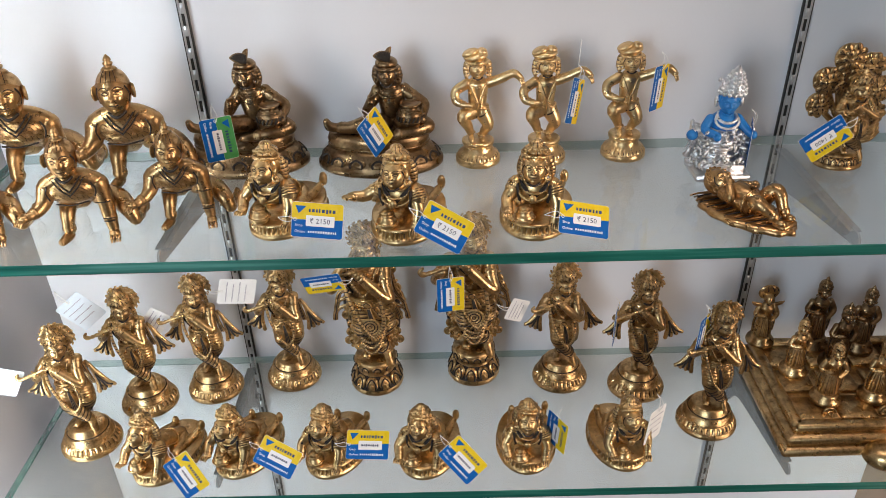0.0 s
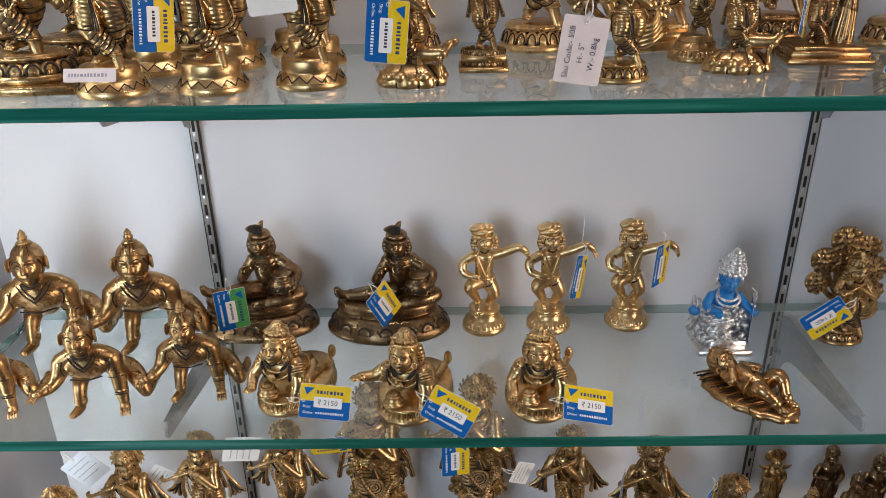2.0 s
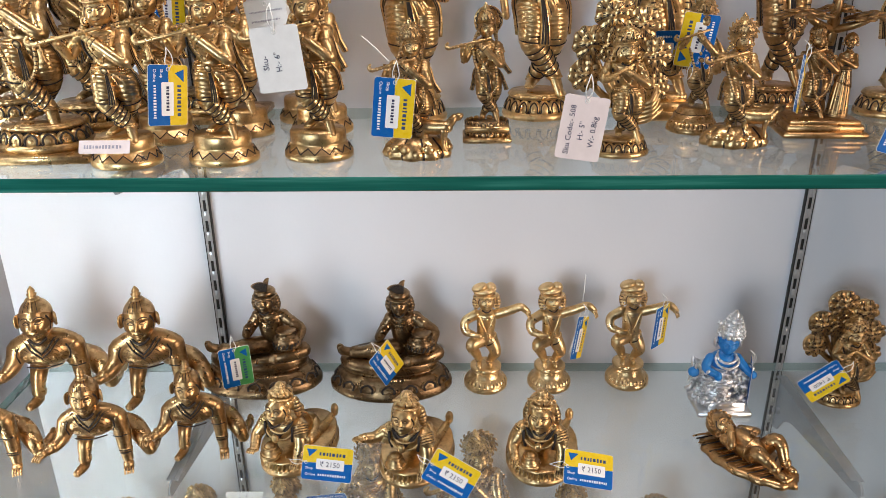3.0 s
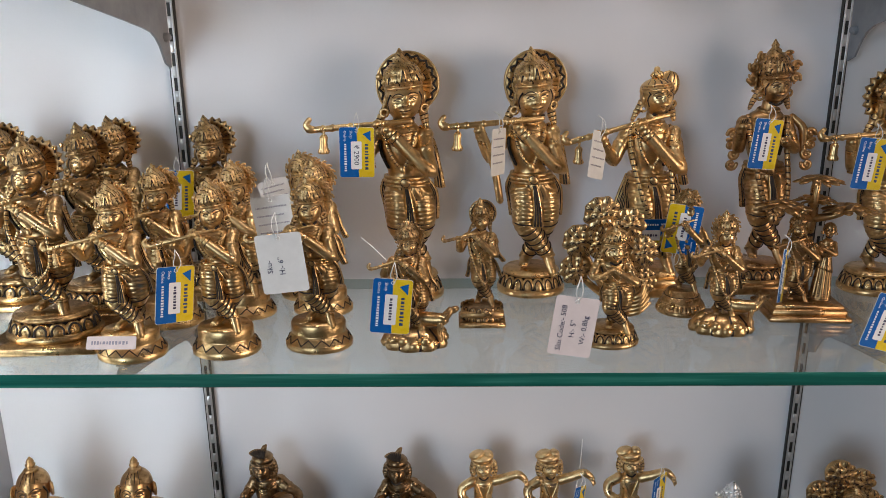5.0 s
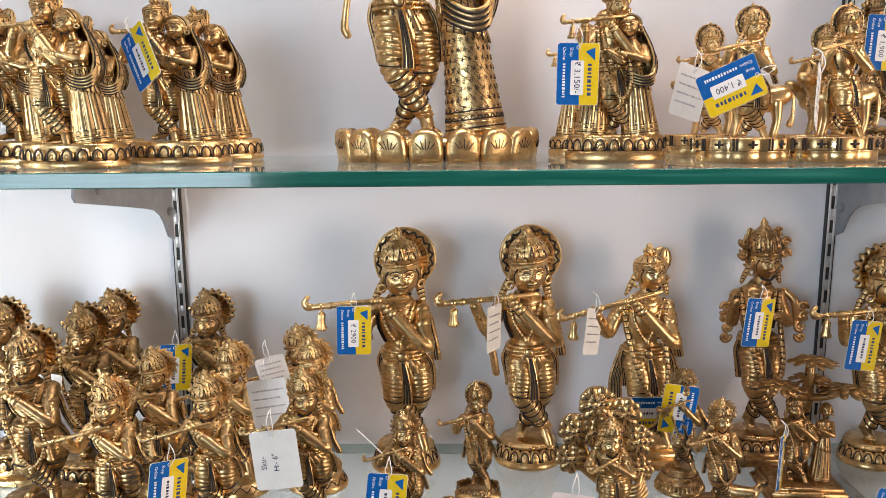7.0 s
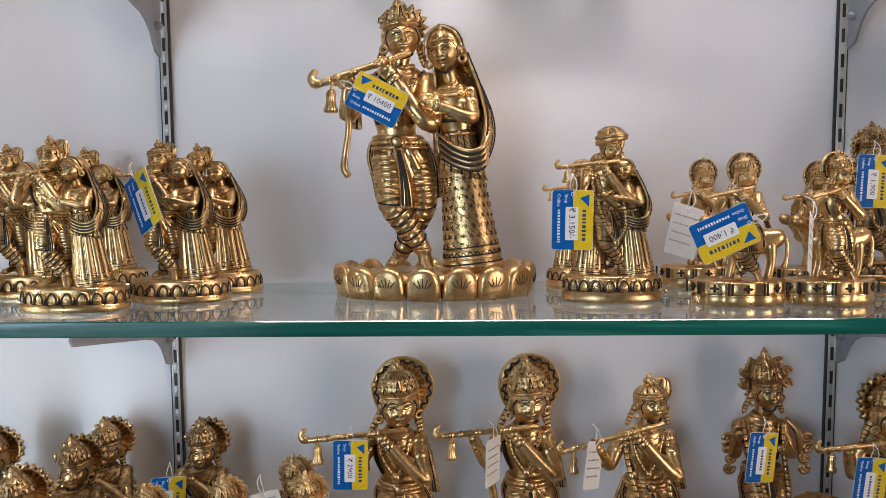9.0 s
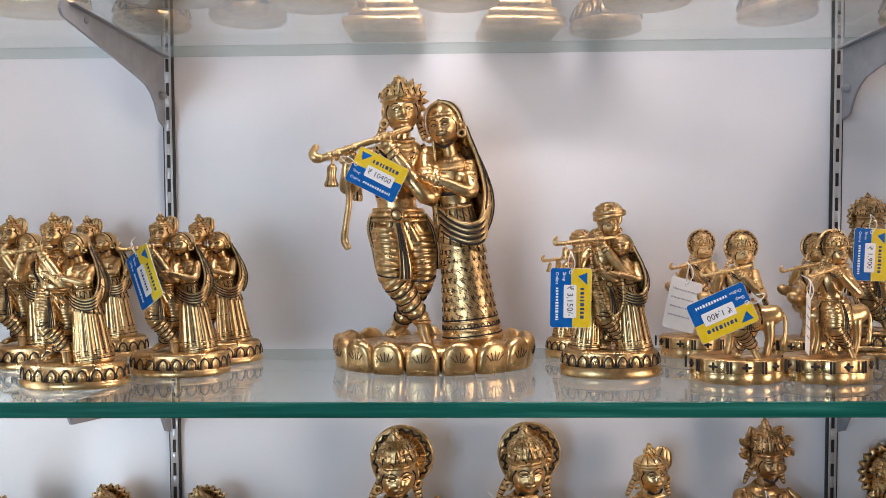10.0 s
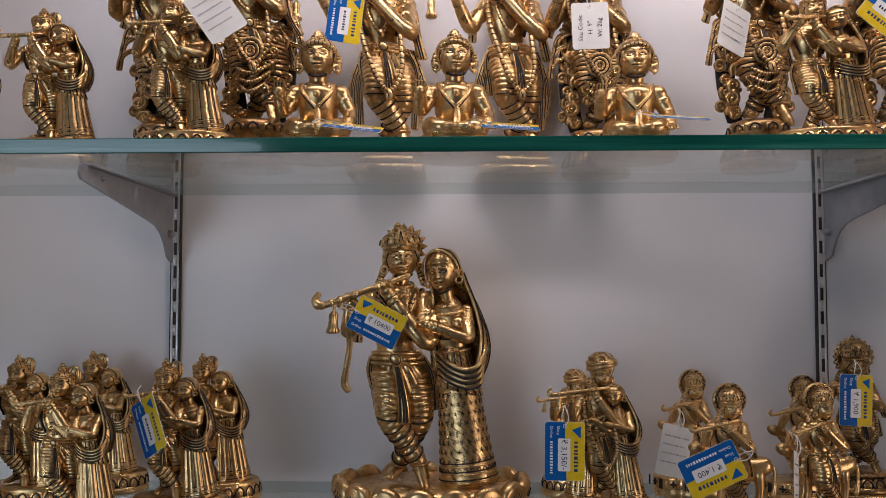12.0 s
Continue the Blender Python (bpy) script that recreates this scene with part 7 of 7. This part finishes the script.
for me, x, y, s, rz in ((m_hood, 0.362, -0.022, 1.0, 0), (m_set, 0.383, -0.085, 1.0, 10), (m_set, 0.402, -0.138, 1.05, -8), (m_set_dark, 0.428, -0.030, 1.25, 0), (m_set_dark, 0.440, -0.075, 1.15, 5), (m_set, 0.462, -0.135, 1.0, 0), (m_set_dark, 0.485, -0.040, 1.15, -6), (m_set, 0.500, -0.090, 1.0, 4), (m_set, 0.525, -0.135, 1.05, 0), (m_set_dark, 0.540, -0.050, 1.1, 0)):
    place(me, "set_figurine", x, y, 0, rz, "small dark brass standing figure on the stepped tray", "tray set figures", s, 0.0385)

# ---------------------------------------------------------------- second shelf
m_large = large_crawler()
for x, y, s, rz in ((-0.407, -0.066, 1.0, 12), (-0.522, -0.066, 1.0, 14), (-0.420, -0.186, 0.80, 12), (-0.327, -0.162, 0.76, 10), (-0.532, -0.190, 0.78, 12)):
    place(m_large, "large_crawling_figurine", x, y, 1, rz, "polished brass crawling infant with topknot and disc ears" if s == 1 else "smaller polished brass crawling infant with topknot", "topknot crawling infants", s)
m_seat = seated_pot_figure()
for x, y in ((-0.291, -0.022), (-0.134, -0.029)):
    place(m_seat, "seated_pot_figurine", x, y, 1, 0, "dark antique brass seated infant hugging pot on oval plinth", "seated infants")
m_dance = dancer()
for x, y, rz in ((-0.021, -0.029, 0), (0.055, -0.028, 3), (0.149, -0.022, -4)):
    place(m_dance, "dancing_figurine", x, y, 1, rz, "pale gold dancing infant with outstretched arm on bell base", "dancing infants")
m_crawl_b, m_crawl_r = crawler(BRASS), crawler(BRASS, 0.103, 1)
for me, x, y, rz in ((m_crawl_b, -0.226, -0.169, -18), (m_crawl_r, -0.101, -0.185, -16), (m_crawl_b, 0.029, -0.182, -12)):
    place(me, "crawling_figurine", x, y, 1, rz, "bright brass crawling infant with butter pot on ribbed base", "crawling infants with pot")
place(foil_figure(), "silver_foil_figurine", 0.240, -0.076, 1, 0, "blue infant figure with silver cap on crumpled silver throne")
place(leaf_figure(), "leaf_figurine", 0.238, -0.172, 1, -55, "worn brass infant lying on a ribbed leaf", "", 0.84)
m_bower_dark = bower(ANTIQUE_MID, 0.134)
place(m_bower_dark, "bower_figurine", 0.382, -0.062, 1, 0, "dark brass flute player under leaf rosettes on oval base")

# ---------------------------------------------------------------- third shelf
m_p = small_flutist("curl")
for x, y, rz in ((-0.336, -0.194, 0), (-0.255, -0.186, 0), (-0.175, -0.174, 0), (-0.328, -0.115, 2), (-0.262, -0.092, 0), (-0.186, -0.083, 0), (-0.208, -0.036, 0)):
    place(m_p, "flute_figurine", x, y, 2, rz, "brass flute player with cone crown on oval lotus base", "small flute players")
m_l = small_flutist("sun", ANTIQUE_MID, 0.192, square=True)
for x, y, rz in ((-0.420, -0.160, 4), (-0.412, -0.075, 6), (-0.306, -0.018, 0), (-0.408, -0.015, 4), (-0.508, -0.050, 4)):
    place(m_l, "sunburst_flute_figurine", x, y, 2, rz, "dark gold flute player with toothed halo on square plinth", "sunburst flute players")
place(tall_flutist(), "tall_flute_figurine", -0.101, -0.034, 2, 0, "tall brass flute player with round halo on lotus base", "tall flute players")
place(tall_flutist("round", True), "tall_flute_figurine", 0.029, -0.021, 2, 0, "tall brass flute player with round halo and herding staff", "tall flute players")
m_gar = garland_flutist()
place(m_gar, "garland_flute_figurine", 0.152, -0.022, 2, 0, "brass turbaned flute player with long garland on square plinth")
m_bless = blessing_figure()
place(m_bless, "blessing_figurine", 0.272, -0.014, 2, 0, "warm brass figure with raised palm and curled locks")
place(rocky_flutist(), "rocky_flute_figurine", -0.089, -0.174, 2, 0, "small brass flute player with calf on rocky mound", "rocky flute players")
place(slim_flutist(), "slim_flute_figurine", -0.027, -0.119, 2, 0, "small slim brass flute player on double lotus block")
place(bower(), "bower_figurine", 0.086, -0.170, 2, 0, "bright brass flute player under leaf rosettes on oval base")
m_rock2 = rocky_flutist(ANTIQUE_MID, 0.116)
place(m_rock2, "rocky_flute_figurine", 0.195, -0.142, 2, -3, "small dark brass flute player with calf on rocky mound", "rocky flute players")
place(m_shawl, "shawl_flute_figurine", 0.172, -0.090, 2, 0, "small dark brass figure behind the rocky flute player", "", 0.66)
place(tree_couple(), "tree_couple_figurine", 0.287, -0.096, 2, -4, "brass couple under leafy tree on stepped square plinth")
m_tall_dark = tall_flutist("sun")
place(m_tall_dark, "tall_flute_figurine", 0.392, -0.025, 2, 0, "tall brass flute player with toothed halo beside the upright", "tall flute players", 0.92)

# ---------------------------------------------------------------- fourth shelf
m_couple = couple()
for x, y, rz in ((-0.361, -0.169, 0), (-0.291, -0.118, 2), (-0.278, -0.055, 3), (-0.405, -0.020, 0), (-0.452, -0.075, 0), (-0.515, -0.135, 4)):
    place(m_couple, "couple_figurine", x, y, 3, rz, "brass flute player with veiled companion on oval lotus plinth", "small couples")
place(large_couple(), "large_couple_figurine", -0.064, -0.072, 3, 0, "large brass flute player and veiled companion on petal base")
m_trio = trio()
place(m_trio, "trio_figurine", 0.092, -0.129, 3, 0, "brass flute player embraced by two companions on plinth", "trios")
place(m_trio, "trio_figurine", 0.082, -0.032, 3, 4, "smaller brass trio standing behind another trio", "trios", 0.84)
m_cow = cow_flutist()
for x, y, rz, s in ((0.197, -0.030, 4, 1.0), (0.192, -0.155, -2, 1.0), (0.268, -0.153, 10, 1.0), (0.300, -0.050, -6, 0.97)):
    place(m_cow, "flute_and_cow_figurine", x, y, 3, rz, "brass flute player leaning on cow on scalloped block", "flute players with cow", s)
place(m_l, "sunburst_flute_figurine", 0.365, -0.030, 3, -8, "dark gold flute player with toothed halo beside the upright", "", 0.84)

# ---------------------------------------------------------------- top shelf
m_infant = top_infant()
for x, y, rz in ((-0.166, -0.126, 4), (-0.040, -0.126, 4), (0.128, -0.115, -6)):
    place(m_infant, "seated_infant_figurine", x, y, 4, rz, "brass seated infant with raised hand on round base", "top shelf infants", 0.94)
m_gar_top = garland_flutist(0.265)
place(m_gar_top, "garland_flute_figurine", -0.112, -0.018, 4, 0, "tall brass flute player with long garland on square plinth", "top shelf flute players")
place(m_gar_top, "garland_flute_figurine", 0.022, -0.012, 4, 6, "tall brass flute player with long garland on square plinth", "top shelf flute players")
for x, y in ((-0.334, -0.060), (-0.236, -0.078), (0.108, -0.020), (0.261, -0.062), (0.402, -0.050)):
    place(m_ornate, "ornate_flute_figurine", x, y, 4, 0, "tall dark gold flute player with scrolled garlands on lotus drum", "ornate flute players")
for x, y in ((-0.415, -0.115), (-0.282, -0.145), (0.294, -0.143), (-0.525, -0.080)):
    place(m_couple, "couple_figurine", x, y, 4, 0, "brass flute player with veiled companion on oval lotus plinth", "small couples", 1.04)


# ---------------------------------------------------------------- price tags
def flat_mesh(name, poly, z, mat, thick=0.00012):
    bm = bmesh.new()
    lo = [bm.verts.new((x, y, z)) for x, y in poly]
    hi = [bm.verts.new((x, y, z + thick)) for x, y in poly]
    n = len(poly)
    bm.faces.new(lo[::-1])
    bm.faces.new(hi)
    for i in range(n):
        bm.faces.new((lo[i], lo[(i + 1) % n], hi[(i + 1) % n], hi[i]))
    me = bpy.data.meshes.new(name)
    bm.to_mesh(me)
    bm.free()
    me.materials.append(mat)
    return me


def rounded(x0, y0, x1, y1, r, k=4):
    out = []
    for cx, cy, a0 in ((x1 - r, y0 + r, -90), (x1 - r, y1 - r, 0), (x0 + r, y1 - r, 90), (x0 + r, y0 + r, 180)):
        out += [(cx + r * math.cos(radians(a0 + 90 * i / k)), cy + r * math.sin(radians(a0 + 90 * i / k))) for i in range(k + 1)]
    return out


def lettering(text, size, x, y, z, mat, turn=0):
    cu = bpy.data.curves.new("lettering", "FONT")
    cu.body, cu.size, cu.extrude, cu.align_x, cu.align_y, cu.resolution_u = text, size, 0.00003, "CENTER", "CENTER", 2
    tmp = bpy.data.objects.new("lettering", cu)
    me = bpy.data.meshes.new_from_object(tmp)
    bpy.data.objects.remove(tmp)
    me.transform(pose(x, y, z, 0, 0, turn))
    me.materials.clear()
    me.materials.append(mat)
    return me


def bars(rows, z, mat, seed=0):
    """Rows of uneven dashes standing for writing; rows of (x0, x1, y, height)."""
    c = Cast()
    rng = random.Random(seed)
    for x0, x1, y, h in rows:
        x = x0
        while x < x1 - h * 0.4:
            w = min(rng.uniform(0.45, 0.95) * h, x1 - x)
            c.box((x + w / 2, y, z), (w * 0.80, h * rng.choice((0.8, 0.8, 1.0)), 0.00008), bevel=0.00002)
            x += w + 0.22 * h
    return c.mesh("writing", mat)


L, H = 0.0275, 0.0190  # half length and half width of a printed tag
TAG = {}
TAG["card"] = flat_mesh("card", rounded(-L, -H, L, H, 0.0025), -0.0004, CARD, 0.0004)
for nm, mt in (("yellow", YELLOW), ("green", GREEN)):
    TAG[nm] = flat_mesh("upper_panel", [(-L + 0.0003, 0.0), (L - 0.0003, 0.002), (L - 0.0003, H - 0.002), (L - 0.002, H - 0.0003), (-L + 0.002, H - 0.0003), (-L + 0.0003, H - 0.002)], 0.0001, mt)
TAG["blue"] = flat_mesh("lower_panel", [(-L + 0.0003, -H + 0.002), (-L + 0.002, -H + 0.0003), (L - 0.002, -H + 0.0003), (L - 0.0003, -H + 0.002), (L - 0.0003, 0.0018), (-L + 0.0003, -0.0002)], 0.0001, BLUE)
TAG["back"] = flat_mesh("back_print", rounded(-L + 0.0004, -H + 0.0004, L - 0.0004, H - 0.0004, 0.0022), -0.0006, BLUE)
TAG["triangle"] = flat_mesh("triangle", [(-0.0235, 0.0150), (-0.0200, 0.0065), (-0.0120, 0.0150)], 0.0003, BLUE)
TAG["brand"] = bars([(-0.0095, 0.0205, 0.0105, 0.0042)], 0.0003, NAVY, 4)
TAG["sticker"] = flat_mesh("sticker", rounded(-0.0120, -0.0065, 0.0185, 0.0052, 0.001, 2), 0.0004, STICKER)
TAG["small"] = lettering("Shop", 0.0042, -0.0195, -0.0062, 0.0003, PRINT_WHITE)
TAG["small2"] = lettering("Online", 0.0042, -0.0180, -0.0128, 0.0003, PRINT_WHITE)
TAG["site"] = bars([(-0.0095, 0.0225, -0.0126, 0.0028)], 0.0003, PRINT_WHITE, 9)
TAG["scrawl"] = bars([(-0.0085, 0.0140, -0.0006, 0.0030)], 0.0007, INK, 2)
c_ = Cast()
c_.ring((-L + 0.004, 0.0, 0.0), 0.0017, 0.0017, 0.0004, n=14, m=5)
c_.tube([(-L + 0.004, 0.0004, 0.0014), (-L - 0.003, 0.003, 0.0035), (-L - 0.010, 0.0015, 0.002), (-L - 0.015, 0.0, -0.004)], 0.00045, n=5)
c_.tube([(-L + 0.004, -0.0004, -0.0010), (-L - 0.003, -0.003, 0.0005), (-L - 0.010, -0.002, 0.001), (-L - 0.015, 0.0, -0.004)], 0.00045, n=5)
TAG["string"] = c_.mesh("string", THREAD)
PRICES = {}


def brand_tag(x, y, z, roll, yaw=0, tip=0, price="", top="yellow", s=0.88):
    root = new("price_tag")
    root.empty_display_size = 0.01
    root.matrix_basis = pose(x, y, z, 0, 0, yaw) @ pose(0, 0, 0, 90 + tip) @ pose(0, 0, 0, 0, 0, roll) @ Matrix.Scale(s, 4)
    for key, name, lab in (("card", "card", ""), ("back", "back_print", "blue printed back"), (top, "upper_panel", f"{top} printed panel"), ("blue", "lower_panel", "blue printed panel"), ("triangle", "triangle", "blue triangle mark"), ("brand", "wordmark", "dark wordmark"), ("sticker", "sticker", "white price sticker"), ("small", "lettering", "white print"), ("small2", "lettering", "white print"), ("site", "web_line", "white print"), ("string", "string", "white nylon loop")):
        piece = part(name, TAG[key], root, lab)
        if name in ("wordmark", "web_line"):
            tagged(piece, lab, kind="stuff")
    if price:
        if price not in PRICES:
            PRICES[price] = lettering(price, 0.0078, 0.0030, -0.0008, 0.0006, INK)
        part("price", PRICES[price], root, "handwritten price")
    else:
        part("price", TAG["scrawl"], root, "scrawled price")
    return tagged(root, f"{top} and blue price tag on white loop hanging from figurine", "price tag", "price tags")


def paper_tag(x, y, z, roll, yaw=0, tip=0, mat=CARD, lines=(), w=0.040, h=0.050, seed=1, turned=False):
    """A plain card with handwriting; local X runs along the short side."""
    root = new("paper_tag")
    root.empty_display_size = 0.01
    root.matrix_basis = pose(x, y, z, 0, 0, yaw) @ pose(0, 0, 0, 90 + tip) @ pose(0, 0, 0, 0, 0, roll)
    part("card", flat_mesh("card", rounded(-w / 2, -h / 2, w / 2, h / 2, 0.0025, 3), -0.0004, mat, 0.0004), root)
    if lines:
        for i, text in enumerate(lines):
            where = (-w * 0.27 + i * w * 0.26, -0.002, 0.0003, INK, 90) if turned else (0.0, h * 0.22 - i * h * 0.22, 0.0003, INK)
            part("lettering", lettering(text, 0.0064, *where), root, "handwritten line")
    else:
        rows = [(-w * 0.40, w * (0.40 - 0.1 * (i % 2)), h * (0.28 - 0.17 * i), 0.0016) for i in range(4)]
        part("writing", bars(rows, 0.0003, INK_GREY, seed), root, "faint handwriting")
    c = Cast()
    c.tube([(0, h / 2 - 0.004, 0.001), (0.002, h / 2 + 0.004, 0.003), (0.001, h / 2 + 0.012, 0.0), (0, h / 2 + 0.016, -0.006)], 0.0005, n=5)
    c.tube([(0, h / 2 - 0.004, -0.001), (-0.003, h / 2 + 0.004, 0.001), (-0.002, h / 2 + 0.012, 0.0), (0, h / 2 + 0.016, -0.006)], 0.0005, n=5)
    c.ring((0, h / 2 - 0.004, 0), 0.0017, 0.0017, 0.0004, n=12, m=4)
    part("string", c.mesh("string", THREAD), root, "white nylon loop")
    return tagged(root, "white handwritten card tag on thread hanging from figurine", "paper tag", "paper tags")


R_ = "\u20b9 "
# tags on the second shelf
for row in ((-0.18, -0.225, 0.71, -6, 0, -20, R_ + "2150"),
            (-0.061, -0.235, 0.705, -30, 0, -20, R_ + "2150"),
            (0.07, -0.225, 0.704, -18, 15, -48, R_ + "2150"),
            (-0.133, -0.085, 0.738, -60, 48, 0, ""),
            (0.081, -0.07, 0.761, -112, 58, 0, ""),
            (0.172, -0.06, 0.77, -97, 50, 0, ""),
            (0.272, -0.08, 0.712, -90, 72, 0, ""),
            (0.344, -0.1, 0.723, 218, 0, 0, R_ + "1400")):
    brand_tag(*row)
# tags on the lowest shelf
for row in ((-0.364, -0.236, 0.388, -58, 0, -25, ""),
            (-0.258, -0.23, 0.407, -28, 0, -35, ""),
            (-0.156, -0.22, 0.413, -10, 10, -30, ""),
            (-0.048, -0.235, 0.401, -48, 0, -30, ""),
            (0.062, -0.2, 0.406, -95, -55, 0, ""),
            (-0.211, -0.08, 0.541, 190, 0, 20, ""),
            (-0.057, -0.092, 0.529, -90, 10, 0, ""),
            (0.146, -0.09, 0.477, -95, 70, 0, ""),
            (0.236, -0.14, 0.499, -95, 50, 0, "")):
    brand_tag(*row)
# tags on the third shelf
for row in ((-0.286, -0.214, 1.062, -98, 45, 0, ""),
            (-0.332, -0.06, 1.116, -95, 25, 0, ""),
            (-0.146, -0.082, 1.16, -91, 4, 0, R_ + "2900"),
            (0.137, -0.088, 1.077, 180, 0, 0, ""),
            (0.165, -0.1, 1.086, 82, 0, 0, ""),
            (0.248, -0.07, 1.163, -97, 20, 0, ""),
            (-0.106, -0.212, 1.05, -96, 5, 0, ""),
            (0.244, -0.15, 1.055, -105, 60, 0, ""),
            (0.338, -0.095, 1.147, -97, 12, 0, ""),
            (0.312, -0.2, 1.029, -108, 15, 0, "")):
    brand_tag(*row)
# tags on the fourth shelf
for row in ((-0.303, -0.165, 1.414, -62, -34, 0, ""),
            (-0.112, -0.118, 1.501, -27, 0, 0, R_ + "10400"),
            (0.051, -0.178, 1.396, -91, 0, 0, R_ + "3,150/-"),
            (0.167, -0.196, 1.385, 204, 0, 0, R_ + "1,400"),
            (0.338, -0.085, 1.426, -93, 8, 0, R_ + "1,900")):
    brand_tag(*row)
# tags on the top shelf
for row in ((-0.146, -0.1, 1.793, -97, 10, 0, ""),
            (-0.125, -0.19, 1.667, -20, 20, -70, ""),
            (0.007, -0.19, 1.667, -12, 10, -70, ""),
            (0.15, -0.18, 1.676, -16, 10, -72, ""),
            (0.33, -0.18, 1.762, 140, 0, 0, "")):
    brand_tag(*row)
brand_tag(-0.298, -0.095, 0.739, -88, 22, 0, "", "green")
for n_, row in enumerate(((-0.575, -0.180, 0.486, 60, 20), (-0.510, -0.085, 0.513, 35, 20), (-0.434, -0.060, 0.478, 50, 10), (-0.326, -0.052, 0.514, 75, 20), (0.026, -0.065, 0.484, 60, 30), (0.179, -0.190, 0.405, -10, 45),
                          (-0.441, -0.115, 1.106, -10, 10), (-0.218, -0.135, 1.106, 8, 0), (-0.226, -0.085, 1.120, 15, 0), (-0.009, -0.060, 1.156, -4, 65), (0.089, -0.060, 1.152, -14, 55),
                          (0.160, -0.110, 1.383, -15, 25), (0.234, -0.195, 1.376, -14, 62), (0.220, -0.120, 1.773, -15, 30), (-0.248, -0.175, 1.772, 35, 10))):
    paper_tag(*row, mat=CARD_COOL if n_ in (0, 1) else CARD, seed=n_, w=0.030 if n_ in (2, 4, 8) else 0.036, h=0.030 if n_ in (2, 4, 8) else 0.046)
paper_tag(-0.193, -0.222, 1.091, 6, 0, 0, CARD, ("Sku-", "H:- 6\""), 0.038, 0.050, 1, True)
paper_tag(0.045, -0.222, 1.035, -8, 0, 0, CARD_PINK, ("Sku Code:- 508", "H:- 5\"", "W:- 0.8kg"), 0.036, 0.052, 1, True)
paper_tag(0.092, -0.090, 1.787, 2, 0, 0, CARD, ("Sku Code:", "H: 9\"", "W: 2kg"), 0.036, 0.046, 1, True)
slip = flat_mesh("paper_slip", rounded(-0.021, -0.0055, 0.021, 0.0055, 0.001, 2), 0, CARD_PINK, 0.0003)
slip_ob = tagged(new("paper_slip", slip), "narrow pinkish paper slip stuck on a figurine's base", "paper slip")
slip_ob.matrix_basis = pose(-0.342, -0.220, 1.0215, 62, 0, 0)
part("writing", bars([(-0.017, 0.015, 0.0, 0.003)], 0.0004, INK_GREY, 3), slip_ob, "red-brown handwriting")


def loose_thread(P):
    """The free end of a tag's nylon loop, standing up stiffly."""
    c = Cast()
    c.tube(P, 0.0005, n=5)
    return tagged(new("loose_thread", c.mesh("loose_thread", THREAD)), "stiff white nylon thread end standing off a price tag", "thread", "loose threads")


loose_thread([(0.072, -0.060, 0.734), (0.082, -0.042, 0.757), (0.091, -0.020, 0.782), (0.096, 0.0, 0.806)])
loose_thread([(-0.110, -0.196, 1.085), (-0.121, -0.195, 1.096), (-0.131, -0.192, 1.104)])
